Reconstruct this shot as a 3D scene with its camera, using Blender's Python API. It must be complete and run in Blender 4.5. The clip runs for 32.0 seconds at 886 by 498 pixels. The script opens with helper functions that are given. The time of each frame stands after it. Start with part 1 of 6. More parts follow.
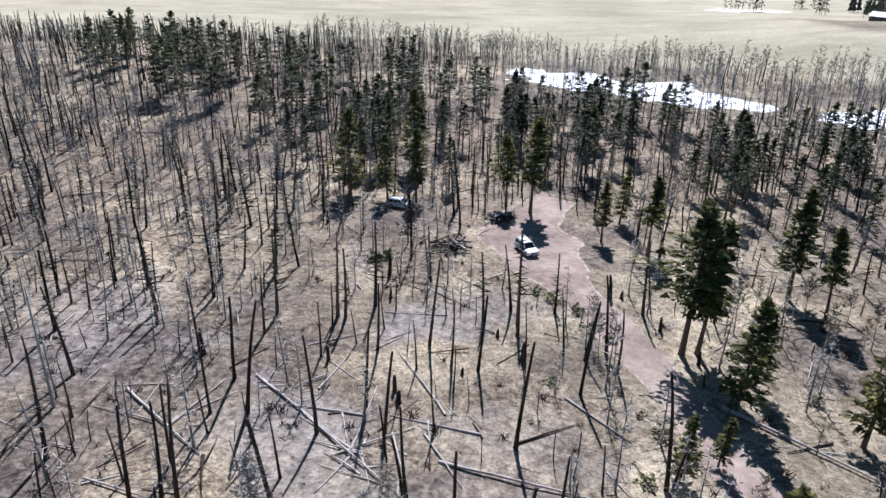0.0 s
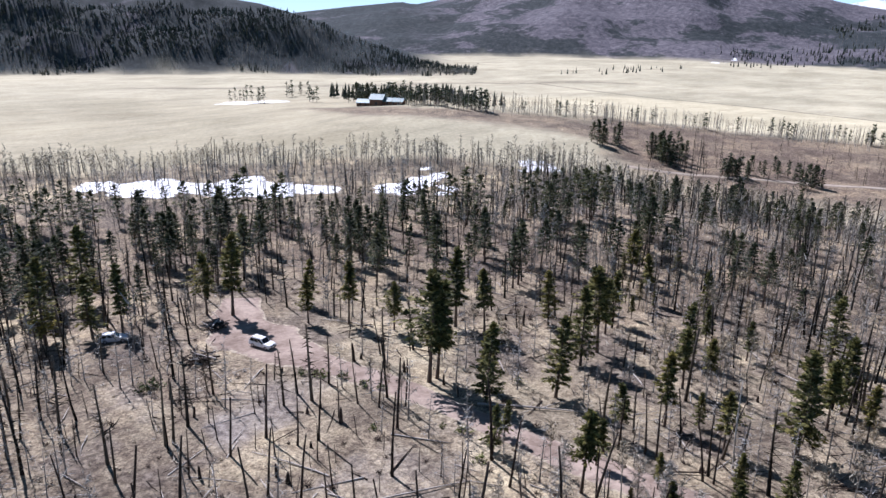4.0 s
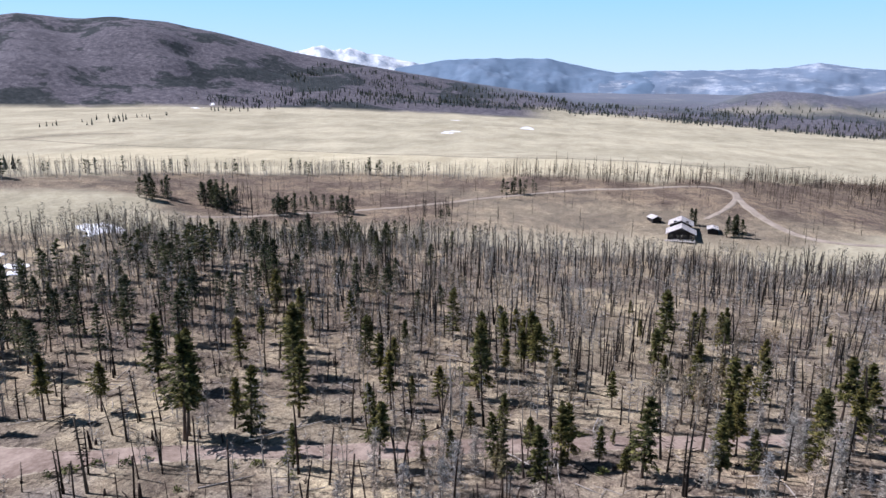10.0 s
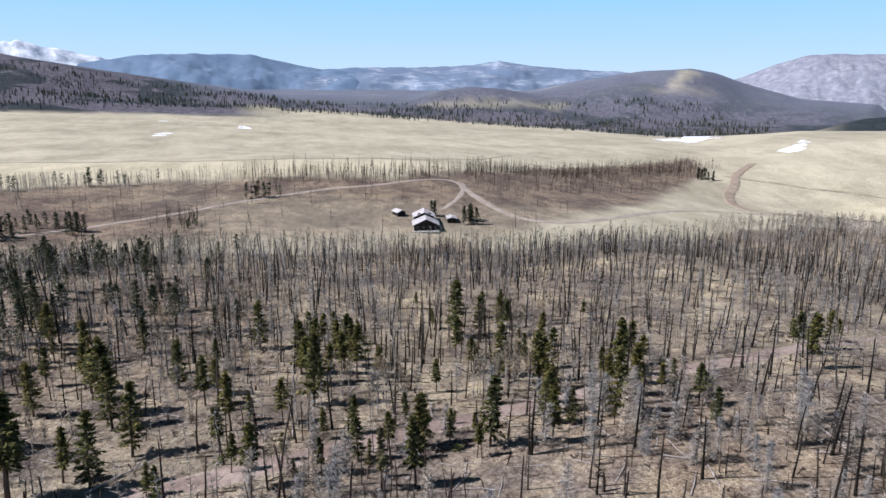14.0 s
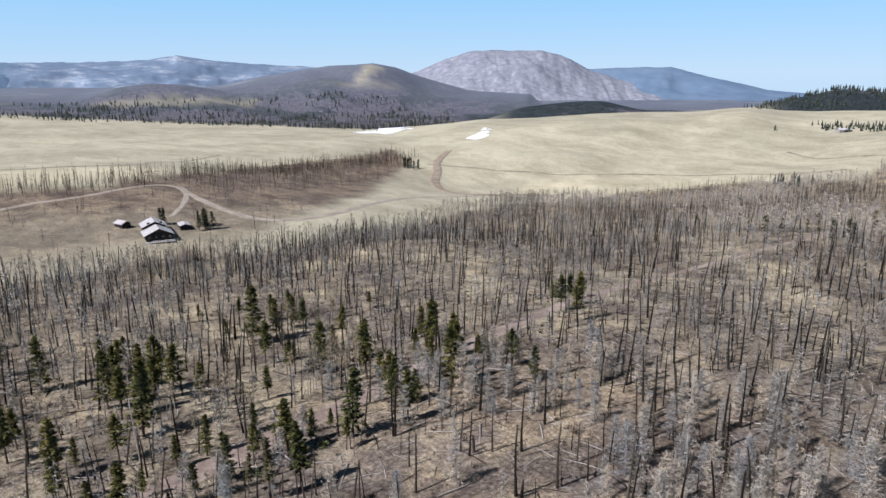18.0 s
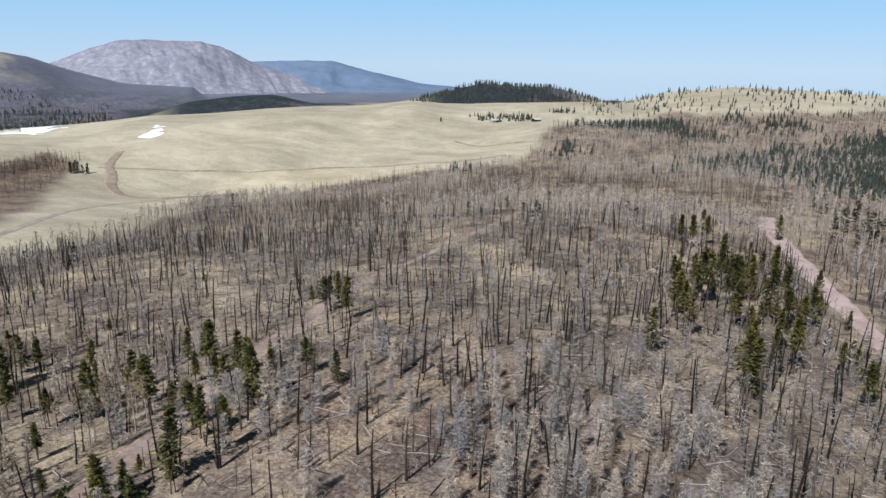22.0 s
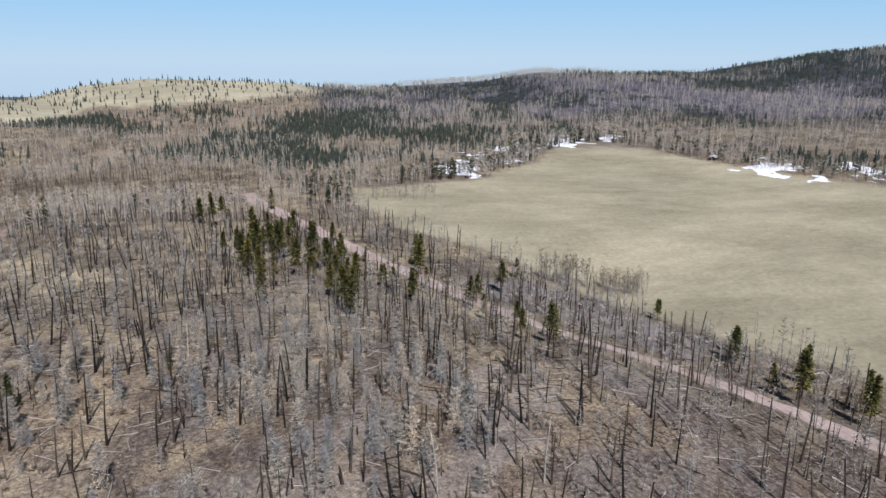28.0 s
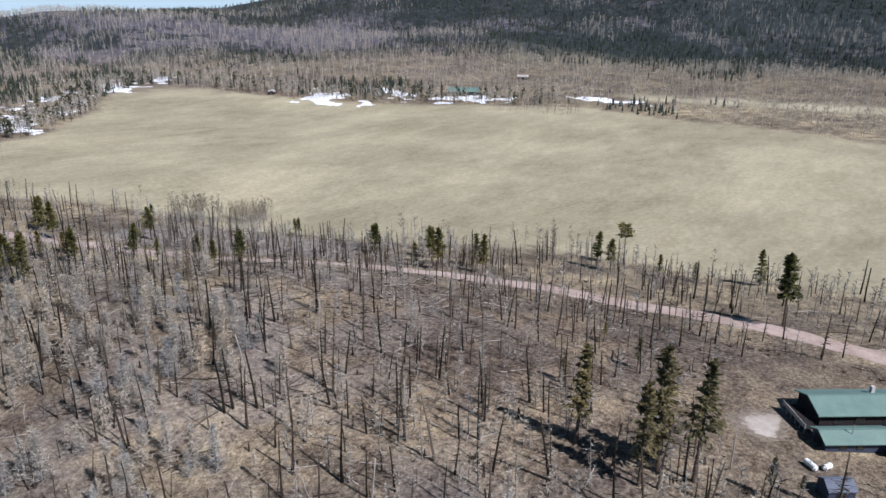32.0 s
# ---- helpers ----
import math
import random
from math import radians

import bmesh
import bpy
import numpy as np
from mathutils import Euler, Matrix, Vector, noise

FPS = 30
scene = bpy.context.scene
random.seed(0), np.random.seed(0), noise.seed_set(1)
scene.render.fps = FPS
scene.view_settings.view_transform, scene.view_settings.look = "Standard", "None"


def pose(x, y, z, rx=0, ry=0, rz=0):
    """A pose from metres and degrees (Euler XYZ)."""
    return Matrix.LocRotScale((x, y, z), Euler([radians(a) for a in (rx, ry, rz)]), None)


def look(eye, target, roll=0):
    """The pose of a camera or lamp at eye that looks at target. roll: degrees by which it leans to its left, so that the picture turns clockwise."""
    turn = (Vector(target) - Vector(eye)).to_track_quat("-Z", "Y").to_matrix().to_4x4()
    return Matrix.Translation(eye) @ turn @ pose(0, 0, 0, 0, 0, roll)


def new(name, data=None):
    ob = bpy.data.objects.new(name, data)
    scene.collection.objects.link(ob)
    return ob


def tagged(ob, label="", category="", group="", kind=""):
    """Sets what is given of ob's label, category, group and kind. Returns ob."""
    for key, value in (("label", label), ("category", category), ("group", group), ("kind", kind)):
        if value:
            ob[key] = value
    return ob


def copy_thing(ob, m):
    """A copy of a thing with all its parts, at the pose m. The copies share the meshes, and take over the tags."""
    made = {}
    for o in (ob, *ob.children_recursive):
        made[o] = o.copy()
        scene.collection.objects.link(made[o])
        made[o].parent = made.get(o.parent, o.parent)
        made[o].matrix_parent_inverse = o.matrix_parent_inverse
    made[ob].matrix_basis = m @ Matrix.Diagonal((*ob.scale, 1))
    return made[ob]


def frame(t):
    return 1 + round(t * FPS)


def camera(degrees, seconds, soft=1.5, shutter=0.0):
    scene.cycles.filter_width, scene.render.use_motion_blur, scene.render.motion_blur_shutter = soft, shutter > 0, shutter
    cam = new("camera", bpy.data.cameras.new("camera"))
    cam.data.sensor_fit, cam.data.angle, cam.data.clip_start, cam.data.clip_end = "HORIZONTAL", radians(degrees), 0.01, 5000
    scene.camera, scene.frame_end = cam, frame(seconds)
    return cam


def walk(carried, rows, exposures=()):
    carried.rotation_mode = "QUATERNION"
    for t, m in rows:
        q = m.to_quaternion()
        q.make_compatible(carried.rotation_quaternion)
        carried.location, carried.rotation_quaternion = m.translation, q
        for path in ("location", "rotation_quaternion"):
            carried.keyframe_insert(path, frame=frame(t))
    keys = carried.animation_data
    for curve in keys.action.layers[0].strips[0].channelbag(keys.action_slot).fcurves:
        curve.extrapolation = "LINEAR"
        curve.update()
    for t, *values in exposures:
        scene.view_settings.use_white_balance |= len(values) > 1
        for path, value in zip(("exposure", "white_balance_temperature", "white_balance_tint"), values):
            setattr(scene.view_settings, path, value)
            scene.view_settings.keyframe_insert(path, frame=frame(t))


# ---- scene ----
# ---- camera ----
cam = camera(63.4, 32.0)
METRES, EYE, TILT, LEAN, TURN = 250.0, 45.0, -24.0, -1.0, 0.0
ROWS = [
    (0.0, 0.0, 0.0, 0.0, 0.0, 0.0, -0.0),
    (0.5, -0.0202, -0.0124, 0.0033, -6.12, 0.09, 2.5),
    (1.0, -0.0416, -0.0241, 0.0063, -11.69, -0.01, 4.92),
    (1.5, -0.064, -0.0343, 0.0094, -17.53, 0.22, 7.46),
    (2.0, -0.086, -0.042, 0.0119, -23.04, 0.73, 9.68),
    (2.5, -0.0997, -0.0464, 0.0141, -26.48, 1.01, 11.05),
    (3.0, -0.1145, -0.0498, 0.0163, -30.09, 1.19, 12.46),
    (3.5, -0.1287, -0.052, 0.0185, -33.47, 1.28, 13.74),
    (5.5, -0.1894, -0.0526, 0.0299, -47.99, 0.89, 18.26),
    (6.0, -0.2035, -0.05, 0.034, -51.55, 0.48, 19.17),
    (6.5, -0.2182, -0.0459, 0.0385, -55.37, -0.55, 20.0),
    (7.0, -0.2325, -0.04, 0.0428, -59.35, -1.97, 20.81),
    (7.5, -0.2451, -0.0345, 0.0474, -63.05, -3.41, 21.5),
    (8.0, -0.2561, -0.0272, 0.0527, -66.34, -4.75, 21.99),
    (8.5, -0.2653, -0.0199, 0.0577, -69.52, -6.02, 22.48),
    (9.0, -0.2741, -0.0122, 0.0633, -72.83, -7.37, 22.85),
    (9.5, -0.2811, -0.0049, 0.0687, -75.77, -8.57, 23.22),
    (10.0, -0.2868, 0.0022, 0.0739, -78.62, -9.76, 23.41),
    (10.5, -0.2917, 0.0096, 0.0793, -81.71, -11.02, 23.59),
    (11.0, -0.2955, 0.0173, 0.0846, -84.7, -12.23, 23.7),
    (11.5, -0.2996, 0.025, 0.0904, -87.87, -13.5, 23.75),
    (12.0, -0.3026, 0.0329, 0.0965, -91.05, -14.8, 23.7),
    (12.5, -0.3054, 0.0408, 0.102, -94.07, -16.07, 23.6),
    (13.0, -0.3077, 0.0491, 0.1079, -97.24, -17.4, 23.38),
    (13.5, -0.3099, 0.0577, 0.1129, -100.28, -18.64, 23.15),
    (14.0, -0.3112, 0.0677, 0.1183, -103.48, -19.98, 22.87),
    (14.5, -0.3114, 0.0784, 0.124, -106.68, -21.3, 22.54),
    (16.5, -0.3046, 0.1217, 0.1458, -119.61, -26.24, 20.56),
    (17.0, -0.3018, 0.1324, 0.1522, -122.9, -27.45, 19.94),
    (17.5, -0.2987, 0.1421, 0.1578, -125.96, -28.5, 19.25),
    (18.0, -0.2947, 0.152, 0.1633, -129.11, -29.59, 18.47),
    (18.5, -0.2899, 0.1614, 0.1688, -132.08, -30.58, 17.64),
    (19.0, -0.2837, 0.1718, 0.1758, -135.31, -31.66, 16.7),
    (19.5, -0.2749, 0.1827, 0.1821, -138.65, -32.63, 15.62),
    (20.0, -0.2651, 0.1926, 0.1881, -141.77, -33.5, 14.6),
    (20.5, -0.2602, 0.1971, 0.1925, -145.94, -34.55, 12.88),
    (21.0, -0.256, 0.1986, 0.1947, -150.8, -35.59, 10.72),
    (21.5, -0.2469, 0.2016, 0.1971, -152.03, -35.88, 10.15),
    (22.0, -0.2341, 0.2066, 0.2006, -154.15, -36.28, 9.24),
    (22.5, -0.2201, 0.2135, 0.2049, -156.64, -36.72, 8.32),
    (23.0, -0.2059, 0.2228, 0.2105, -159.77, -37.22, 7.12),
    (23.5, -0.1936, 0.2334, 0.216, -162.89, -37.6, 5.86),
    (24.0, -0.1812, 0.2451, 0.2214, -166.18, -37.9, 4.52),
    (24.5, -0.1694, 0.2575, 0.2268, -169.39, -38.16, 3.18),
    (26.5, -0.1228, 0.3048, 0.2496, -183.29, -38.45, -2.61),
    (27.0, -0.1077, 0.317, 0.2562, -187.69, -38.24, -4.58),
    (27.5, -0.0923, 0.3271, 0.2616, -191.76, -37.89, -6.44),
    (28.0, -0.0743, 0.3363, 0.2667, -196.18, -37.42, -8.24),
    (28.5, -0.0558, 0.3433, 0.2707, -200.35, -37.0, -9.92),
    (29.0, -0.0359, 0.3477, 0.2735, -204.76, -36.66, -11.63),
    (29.5, -0.0155, 0.3507, 0.2756, -209.2, -36.3, -13.23),
    (30.0, 0.0046, 0.3515, 0.2764, -213.41, -35.9, -14.76),
    (30.5, 0.0274, 0.3516, 0.2781, -217.97, -35.42, -16.2),
    (31.0, 0.0508, 0.3515, 0.28, -222.38, -34.82, -17.54),
    (31.5, 0.077, 0.3511, 0.2822, -227.06, -34.06, -18.85),
    (32.0, 0.1042, 0.3491, 0.2839, -231.8, -33.16, -20.07),
]

walk(cam, [(t, pose(0, 0, EYE, TILT, LEAN, TURN) @ pose(METRES * x, METRES * y, METRES * z, 90 + pitch, roll, yaw)) for t, x, y, z, yaw, pitch, roll in ROWS],
     [(0.0, 0.74, 5540, 18), (6.0, 0.58, 5740, 23), (13.0, 0.36, 5800, 20), (20.0, 0.16, 5900, 16), (28.0, 0.06, 5950, 16), (32.0, 0.18, 5860, 16)])

# ---- sky and sun: a clear spring noon ----
SUN_UP, SUN_TURN = 47.0, 4.0      # degrees above the horizon, clockwise from +y
world = bpy.data.worlds.new("clear_sky")
world.use_nodes = True
scene.world = world
wn, wl = world.node_tree.nodes, world.node_tree.links
sky = wn.new("ShaderNodeTexSky")
sky.sky_type, sky.sun_disc = "NISHITA", False
sky.sun_elevation, sky.sun_rotation = radians(SUN_UP), radians(SUN_TURN)
sky.altitude, sky.air_density, sky.dust_density, sky.ozone_density = 2700, 1.25, 0.2, 3.5
tint = wn.new("ShaderNodeMix")
tint.data_type, tint.blend_type = "RGBA", "MULTIPLY"
tint.inputs[0].default_value, tint.inputs[7].default_value = 1.0, (0.86, 0.94, 1.07, 1)
wl.new(sky.outputs[0], tint.inputs[6])
haze = wn.new("ShaderNodeMix")
haze.data_type = "RGBA"
haze.inputs[0].default_value = 0.88
sky_place, sky_axes, sky_tone = wn.new("ShaderNodeTexCoord"), wn.new("ShaderNodeSeparateXYZ"), wn.new("ShaderNodeValToRGB")
wl.new(sky_place.outputs["Generated"], sky_axes.inputs[0])
wl.new(sky_axes.outputs[2], sky_tone.inputs[0])
# pale at the horizon, deep blue overhead as at high altitude
tones = sky_tone.color_ramp.elements
tones[0].position, tones[0].color = 0.0, (4.7, 6.3, 7.3, 1)
tones[1].position, tones[1].color = 0.85, (0.12, 0.22, 0.4, 1)
step = tones.new(0.16)
step.color = (2.0, 5.2, 7.5, 1)
step = tones.new(0.38)
step.color = (0.45, 0.95, 1.65, 1)
wl.new(sky_tone.outputs[0], haze.inputs[7])
wl.new(tint.outputs[2], haze.inputs[6])
wl.new(haze.outputs[2], wn["Background"].inputs[0])
wn["Background"].inputs[1].default_value = 0.1
sun = new("sun", bpy.data.lights.new("sun", "SUN"))
sun.data.energy, sun.data.angle, sun.data.color = 5.6, radians(0.55), (1.0, 0.965, 0.92)
up, turn = radians(SUN_UP), radians(SUN_TURN)
sun.matrix_world = look((0, 0, 200), (-math.sin(turn) * math.cos(up) * 100, -math.cos(turn) * math.cos(up) * 100, 200 - 100 * math.sin(up)))


# ---- materials ----
def nodes_of(name):
    m = bpy.data.materials.new(name)
    m.use_nodes = True
    return m, m.node_tree.nodes, m.node_tree.links, m.node_tree.nodes["Principled BSDF"]


def noise_node(n, l, scale, detail=6.0, rough=0.6, stretch=None, where=None):
    """A noise texture in metres: one period about 1/scale."""
    tex = n.new("ShaderNodeTexNoise")
    tex.inputs["Scale"].default_value, tex.inputs["Detail"].default_value, tex.inputs["Roughness"].default_value = scale, detail, rough
    src = where
    if src is None:
        src = n.new("ShaderNodeNewGeometry").outputs["Position"]
    if stretch:
        mp = n.new("ShaderNodeMapping")
        mp.inputs["Scale"].default_value = stretch
        l.new(src, mp.inputs["Vector"])
        src = mp.outputs[0]
    l.new(src, tex.inputs["Vector"])
    return tex.outputs["Fac"]


def ramp(n, l, fac, stops):
    r = n.new("ShaderNodeValToRGB")
    while len(r.color_ramp.elements) < len(stops):
        r.color_ramp.elements.new(0.5)
    for e, (p, c) in zip(r.color_ramp.elements, stops):
        e.position, e.color = p, (*c, 1) if len(c) == 3 else c
    l.new(fac, r.inputs[0])
    return r.outputs[0]


def mix(n, l, fac, a, b, mode="MIX"):
    m = n.new("ShaderNodeMix")
    m.data_type, m.blend_type = "RGBA", mode
    for sock, v in ((m.inputs[0], fac), (m.inputs[6], a), (m.inputs[7], b)):
        if isinstance(v, (int, float)):
            sock.default_value = v
        elif isinstance(v, tuple):
            sock.default_value = (*v, 1)
        else:
            l.new(v, sock)
    return m.outputs[2]


def bump(n, l, bsdf, height, strength, distance):
    b = n.new("ShaderNodeBump")
    b.inputs["Strength"].default_value, b.inputs["Distance"].default_value = strength, distance
    l.new(height, b.inputs["Height"])
    l.new(b.outputs[0], bsdf.inputs["Normal"])


def plain(name, dark, light, scale, rough=0.8, metal=0.0, relief=0.02, stretch=None, vary=0.0, spec=0.3):
    """A surface that wanders between two colours at two scales; vary: brightness by object."""
    m, n, l, b = nodes_of(name)
    co = n.new("ShaderNodeTexCoord").outputs["Object"]
    big, small = noise_node(n, l, scale, stretch=stretch, where=co), noise_node(n, l, scale * 7, 3.0, stretch=stretch, where=co)
    c = ramp(n, l, big, [(0.35, dark), (0.65, light)])
    c = mix(n, l, 0.35, c, ramp(n, l, small, [(0.3, dark), (0.7, light)]))
    if vary:
        info = n.new("ShaderNodeObjectInfo")
        mr = n.new("ShaderNodeMapRange")
        mr.inputs["To Min"].default_value, mr.inputs["To Max"].default_value = 1 - vary, 1 + vary
        l.new(info.outputs["Random"], mr.inputs["Value"])
        hs = n.new("ShaderNodeHueSaturation")
        l.new(mr.outputs[0], hs.inputs["Value"])
        l.new(c, hs.inputs["Color"])
        c = hs.outputs[0]
    l.new(c, b.inputs["Base Color"])
    b.inputs["Roughness"].default_value, b.inputs["Metallic"].default_value = rough, metal
    b.inputs["Specular IOR Level"].default_value = spec
    if relief:
        bump(n, l, b, small, 0.5, relief)
    return m


def leafy(name, dark, mid, light, rough=0.7, through_light=0.0):
    """Foliage and twigs: each clump has a tone of its own, each tree another."""
    m, n, l, b = nodes_of(name)
    geo, info = n.new("ShaderNodeNewGeometry"), n.new("ShaderNodeObjectInfo")
    c = ramp(n, l, geo.outputs["Random Per Island"], [(0.0, dark), (0.55, mid), (1.0, light)])
    tree = ramp(n, l, noise_node(n, l, 0.11, 2.0), [(0.35, (0.72, 0.78, 0.8)), (0.65, (1.25, 1.2, 1.0))])
    c = mix(n, l, 1.0, c, tree, "MULTIPLY")
    c = mix(n, l, 1.0, c, ramp(n, l, info.outputs["Random"], [(0.0, (0.8, 0.86, 0.85)), (1.0, (1.2, 1.12, 0.95))]), "MULTIPLY")
    l.new(c, b.inputs["Base Color"])
    b.inputs["Roughness"].default_value = rough
    b.inputs["Specular IOR Level"].default_value = 0.2
    if through_light:
        thin, both = n.new("ShaderNodeBsdfTranslucent"), n.new("ShaderNodeMixShader")
        both.inputs[0].default_value = through_light
        l.new(c, thin.inputs["Color"])
        l.new(b.outputs[0], both.inputs[1])
        l.new(thin.outputs[0], both.inputs[2])
        l.new(both.outputs[0], n["Material Output"].inputs["Surface"])
    return m


def ground_material():
    m, n, l, b = nodes_of("ground_cover")
    at = n.new("ShaderNodeAttribute")
    at.attribute_name = "cover"
    sep = n.new("ShaderNodeSeparateColor")
    l.new(at.outputs["Color"], sep.inputs[0])
    fine, mid, wide = noise_node(n, l, 1.1, 9.0, 0.75), noise_node(n, l, 0.16, 7.0, 0.7), noise_node(n, l, 0.028, 5.0, 0.6)
    # forest floor: straw, ash and dead litter
    speck = noise_node(n, l, 3.2, 6.0, 0.8)
    floor = ramp(n, l, mid, [(0.4, (0.115, 0.092, 0.078)), (0.47, (0.2, 0.165, 0.137)), (0.53, (0.30, 0.258, 0.205)), (0.62, (0.40, 0.355, 0.28))])
    litter = ramp(n, l, fine, [(0.4, (0.05, 0.042, 0.038)), (0.47, (0.17, 0.145, 0.125)), (0.53, (0.30, 0.27, 0.225)), (0.62, (0.50, 0.455, 0.375))])
    floor = mix(n, l, 0.45, floor, litter)
    straw = ramp(n, l, mid, [(0.38, (0.27, 0.23, 0.175)), (0.47, (0.43, 0.385, 0.29)), (0.54, (0.54, 0.49, 0.38)), (0.64, (0.62, 0.57, 0.45))])
    straw = mix(n, l, 0.5, straw, ramp(n, l, fine, [(0.39, (0.14, 0.115, 0.09)), (0.47, (0.42, 0.37, 0.285)), (0.54, (0.56, 0.51, 0.40)), (0.64, (0.66, 0.61, 0.49))]))
    extra = n.new("ShaderNodeAttribute")
    extra.attribute_name = "litter"
    sep2 = n.new("ShaderNodeSeparateColor")
    l.new(extra.outputs["Color"], sep2.inputs[0])
    floor = mix(n, l, sep2.outputs[0], floor, straw)
    grit = ramp(n, l, speck, [(0.40, (0.36, 0.34, 0.33)), (0.5, (1.0, 1.0, 1.0)), (0.6, (1.45, 1.42, 1.34))])
    floor = mix(n, l, 0.85, floor, grit, "MULTIPLY")
    floor = mix(n, l, 0.8, floor, ramp(n, l, wide, [(0.4, (0.58, 0.56, 0.57)), (0.5, (0.9, 0.88, 0.87)), (0.6, (1.25, 1.22, 1.12))]), "MULTIPLY")
    floor = mix(n, l, 1.0, floor, (0.94, 0.925, 0.83), "MULTIPLY")
    middle = noise_node(n, l, 0.075, 4.0, 0.6)
    floor = mix(n, l, 0.7, floor, ramp(n, l, middle, [(0.4, (0.62, 0.6, 0.6)), (0.5, (0.95, 0.94, 0.93)), (0.6, (1.22, 1.2, 1.14))]), "MULTIPLY")
    # dry meadow grass, combed along the slope
    streak = noise_node(n, l, 0.06, 8.0, 0.8, (0.8, 1.5, 1.0))
    tuft = noise_node(n, l, 0.45, 9.0, 0.75)
    rill = noise_node(n, l, 0.011, 10.0, 0.82, (1.0, 2.2, 1.0))
    meadow = ramp(n, l, streak, [(0.34, (0.31, 0.285, 0.19)), (0.48, (0.40, 0.37, 0.26)), (0.6, (0.47, 0.435, 0.31)), (0.7, (0.54, 0.50, 0.37))])
    meadow = mix(n, l, 0.5, meadow, ramp(n, l, tuft, [(0.38, (0.23, 0.215, 0.145)), (0.5, (0.4, 0.37, 0.27)), (0.6, (0.56, 0.52, 0.4))]))
    meadow = mix(n, l, 0.4, meadow, ramp(n, l, noise_node(n, l, 0.006, 7.0, 0.7), [(0.42, (0.27, 0.255, 0.18)), (0.5, (0.38, 0.355, 0.26)), (0.6, (0.50, 0.465, 0.34))]))
    meadow = mix(n, l, 1.0, meadow, (0.94, 0.922, 0.905), "MULTIPLY")
    meadow = mix(n, l, 0.38, meadow, ramp(n, l, noise_node(n, l, 0.02, 8.0, 0.75, (0.7, 1.5, 1.0)), [(0.4, (0.68, 0.65, 0.6)), (0.48, (0.95, 0.94, 0.92)), (0.6, (1.18, 1.16, 1.12))]), "MULTIPLY")
    meadow = mix(n, l, 0.4, meadow, ramp(n, l, rill, [(0.42, (0.74, 0.72, 0.66)), (0.5, (1.0, 1.0, 1.0)), (0.57, (1.2, 1.19, 1.17))]), "MULTIPLY")
    meadow = mix(n, l, extra.outputs["Alpha"], meadow, mix(n, l, 1.0, meadow, (1.15, 1.13, 1.09), "MULTIPLY"))
    meadow = mix(n, l, sep2.outputs[2], meadow, mix(n, l, 1.0, meadow, (0.86, 0.848, 0.825), "MULTIPLY"))
    # burnt slope; also shows the tree shade that build_ground paints in
    burnt = ramp(n, l, mid, [(0.4, (0.10, 0.078, 0.066)), (0.5, (0.185, 0.15, 0.125)), (0.6, (0.29, 0.25, 0.195))])
    burnt = mix(n, l, 0.6, burnt, ramp(n, l, fine, [(0.4, (0.04, 0.032, 0.028)), (0.47, (0.15, 0.12, 0.103)), (0.54, (0.26, 0.222, 0.185)), (0.63, (0.43, 0.385, 0.315))]))
    burnt = mix(n, l, 0.9, burnt, grit, "MULTIPLY")
    burnt = mix(n, l, 0.7, burnt, ramp(n, l, middle, [(0.4, (0.62, 0.6, 0.6)), (0.5, (0.95, 0.94, 0.93)), (0.6, (1.25, 1.22, 1.12))]), "MULTIPLY")
    burnt = mix(n, l, 0.55, burnt, ramp(n, l, wide, [(0.42, (0.66, 0.63, 0.63)), (0.58, (1.3, 1.28, 1.15))]), "MULTIPLY")
    burnt = mix(n, l, 1.0, burnt, (0.84, 0.795, 0.745), "MULTIPLY")
    # wooded far slopes, seen only as grain; their cool colours hold distance haze
    grain = noise_node(n, l, 0.07, 9.0, 0.85, (1.0, 1.0, 0.3))
    patch = noise_node(n, l, 0.0045, 8.0, 0.72)
    brownwood = ramp(n, l, grain, [(0.36, (0.034, 0.033, 0.042)), (0.5, (0.094, 0.087, 0.1)), (0.62, (0.175, 0.16, 0.172))])
    darkwood = ramp(n, l, grain, [(0.38, (0.012, 0.017, 0.018)), (0.52, (0.027, 0.034, 0.036)), (0.66, (0.066, 0.071, 0.074))])
    wood = mix(n, l, mix(n, l, sep2.outputs[1], ramp(n, l, patch, [(0.5, (0, 0, 0)), (0.54, (0.95, 0.95, 0.95))]), ramp(n, l, patch, [(0.36, (0, 0, 0)), (0.44, (1, 1, 1))])), brownwood, darkwood)
    # blue-grey haze painted over the wood colour, by the cover's alpha
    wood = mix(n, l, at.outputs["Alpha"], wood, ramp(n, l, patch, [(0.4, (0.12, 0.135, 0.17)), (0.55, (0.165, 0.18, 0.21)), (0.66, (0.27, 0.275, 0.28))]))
    ash = n.new("ShaderNodeAttribute")
    ash.attribute_name = "ash"
    soot = ramp(n, l, fine, [(0.38, (0.13, 0.115, 0.108)), (0.5, (0.235, 0.212, 0.204)), (0.62, (0.36, 0.332, 0.318))])
    c = mix(n, l, sep.outputs[0], floor, meadow)
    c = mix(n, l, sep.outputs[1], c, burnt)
    c = mix(n, l, ash.outputs["Fac"], c, soot)
    char = n.new("ShaderNodeAttribute")
    char.attribute_name = "char"
    c = mix(n, l, char.outputs["Fac"], c, ramp(n, l, fine, [(0.38, (0.022, 0.018, 0.016)), (0.48, (0.075, 0.06, 0.052)), (0.56, (0.14, 0.115, 0.098)), (0.66, (0.26, 0.22, 0.185))]))
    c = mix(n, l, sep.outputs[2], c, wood)
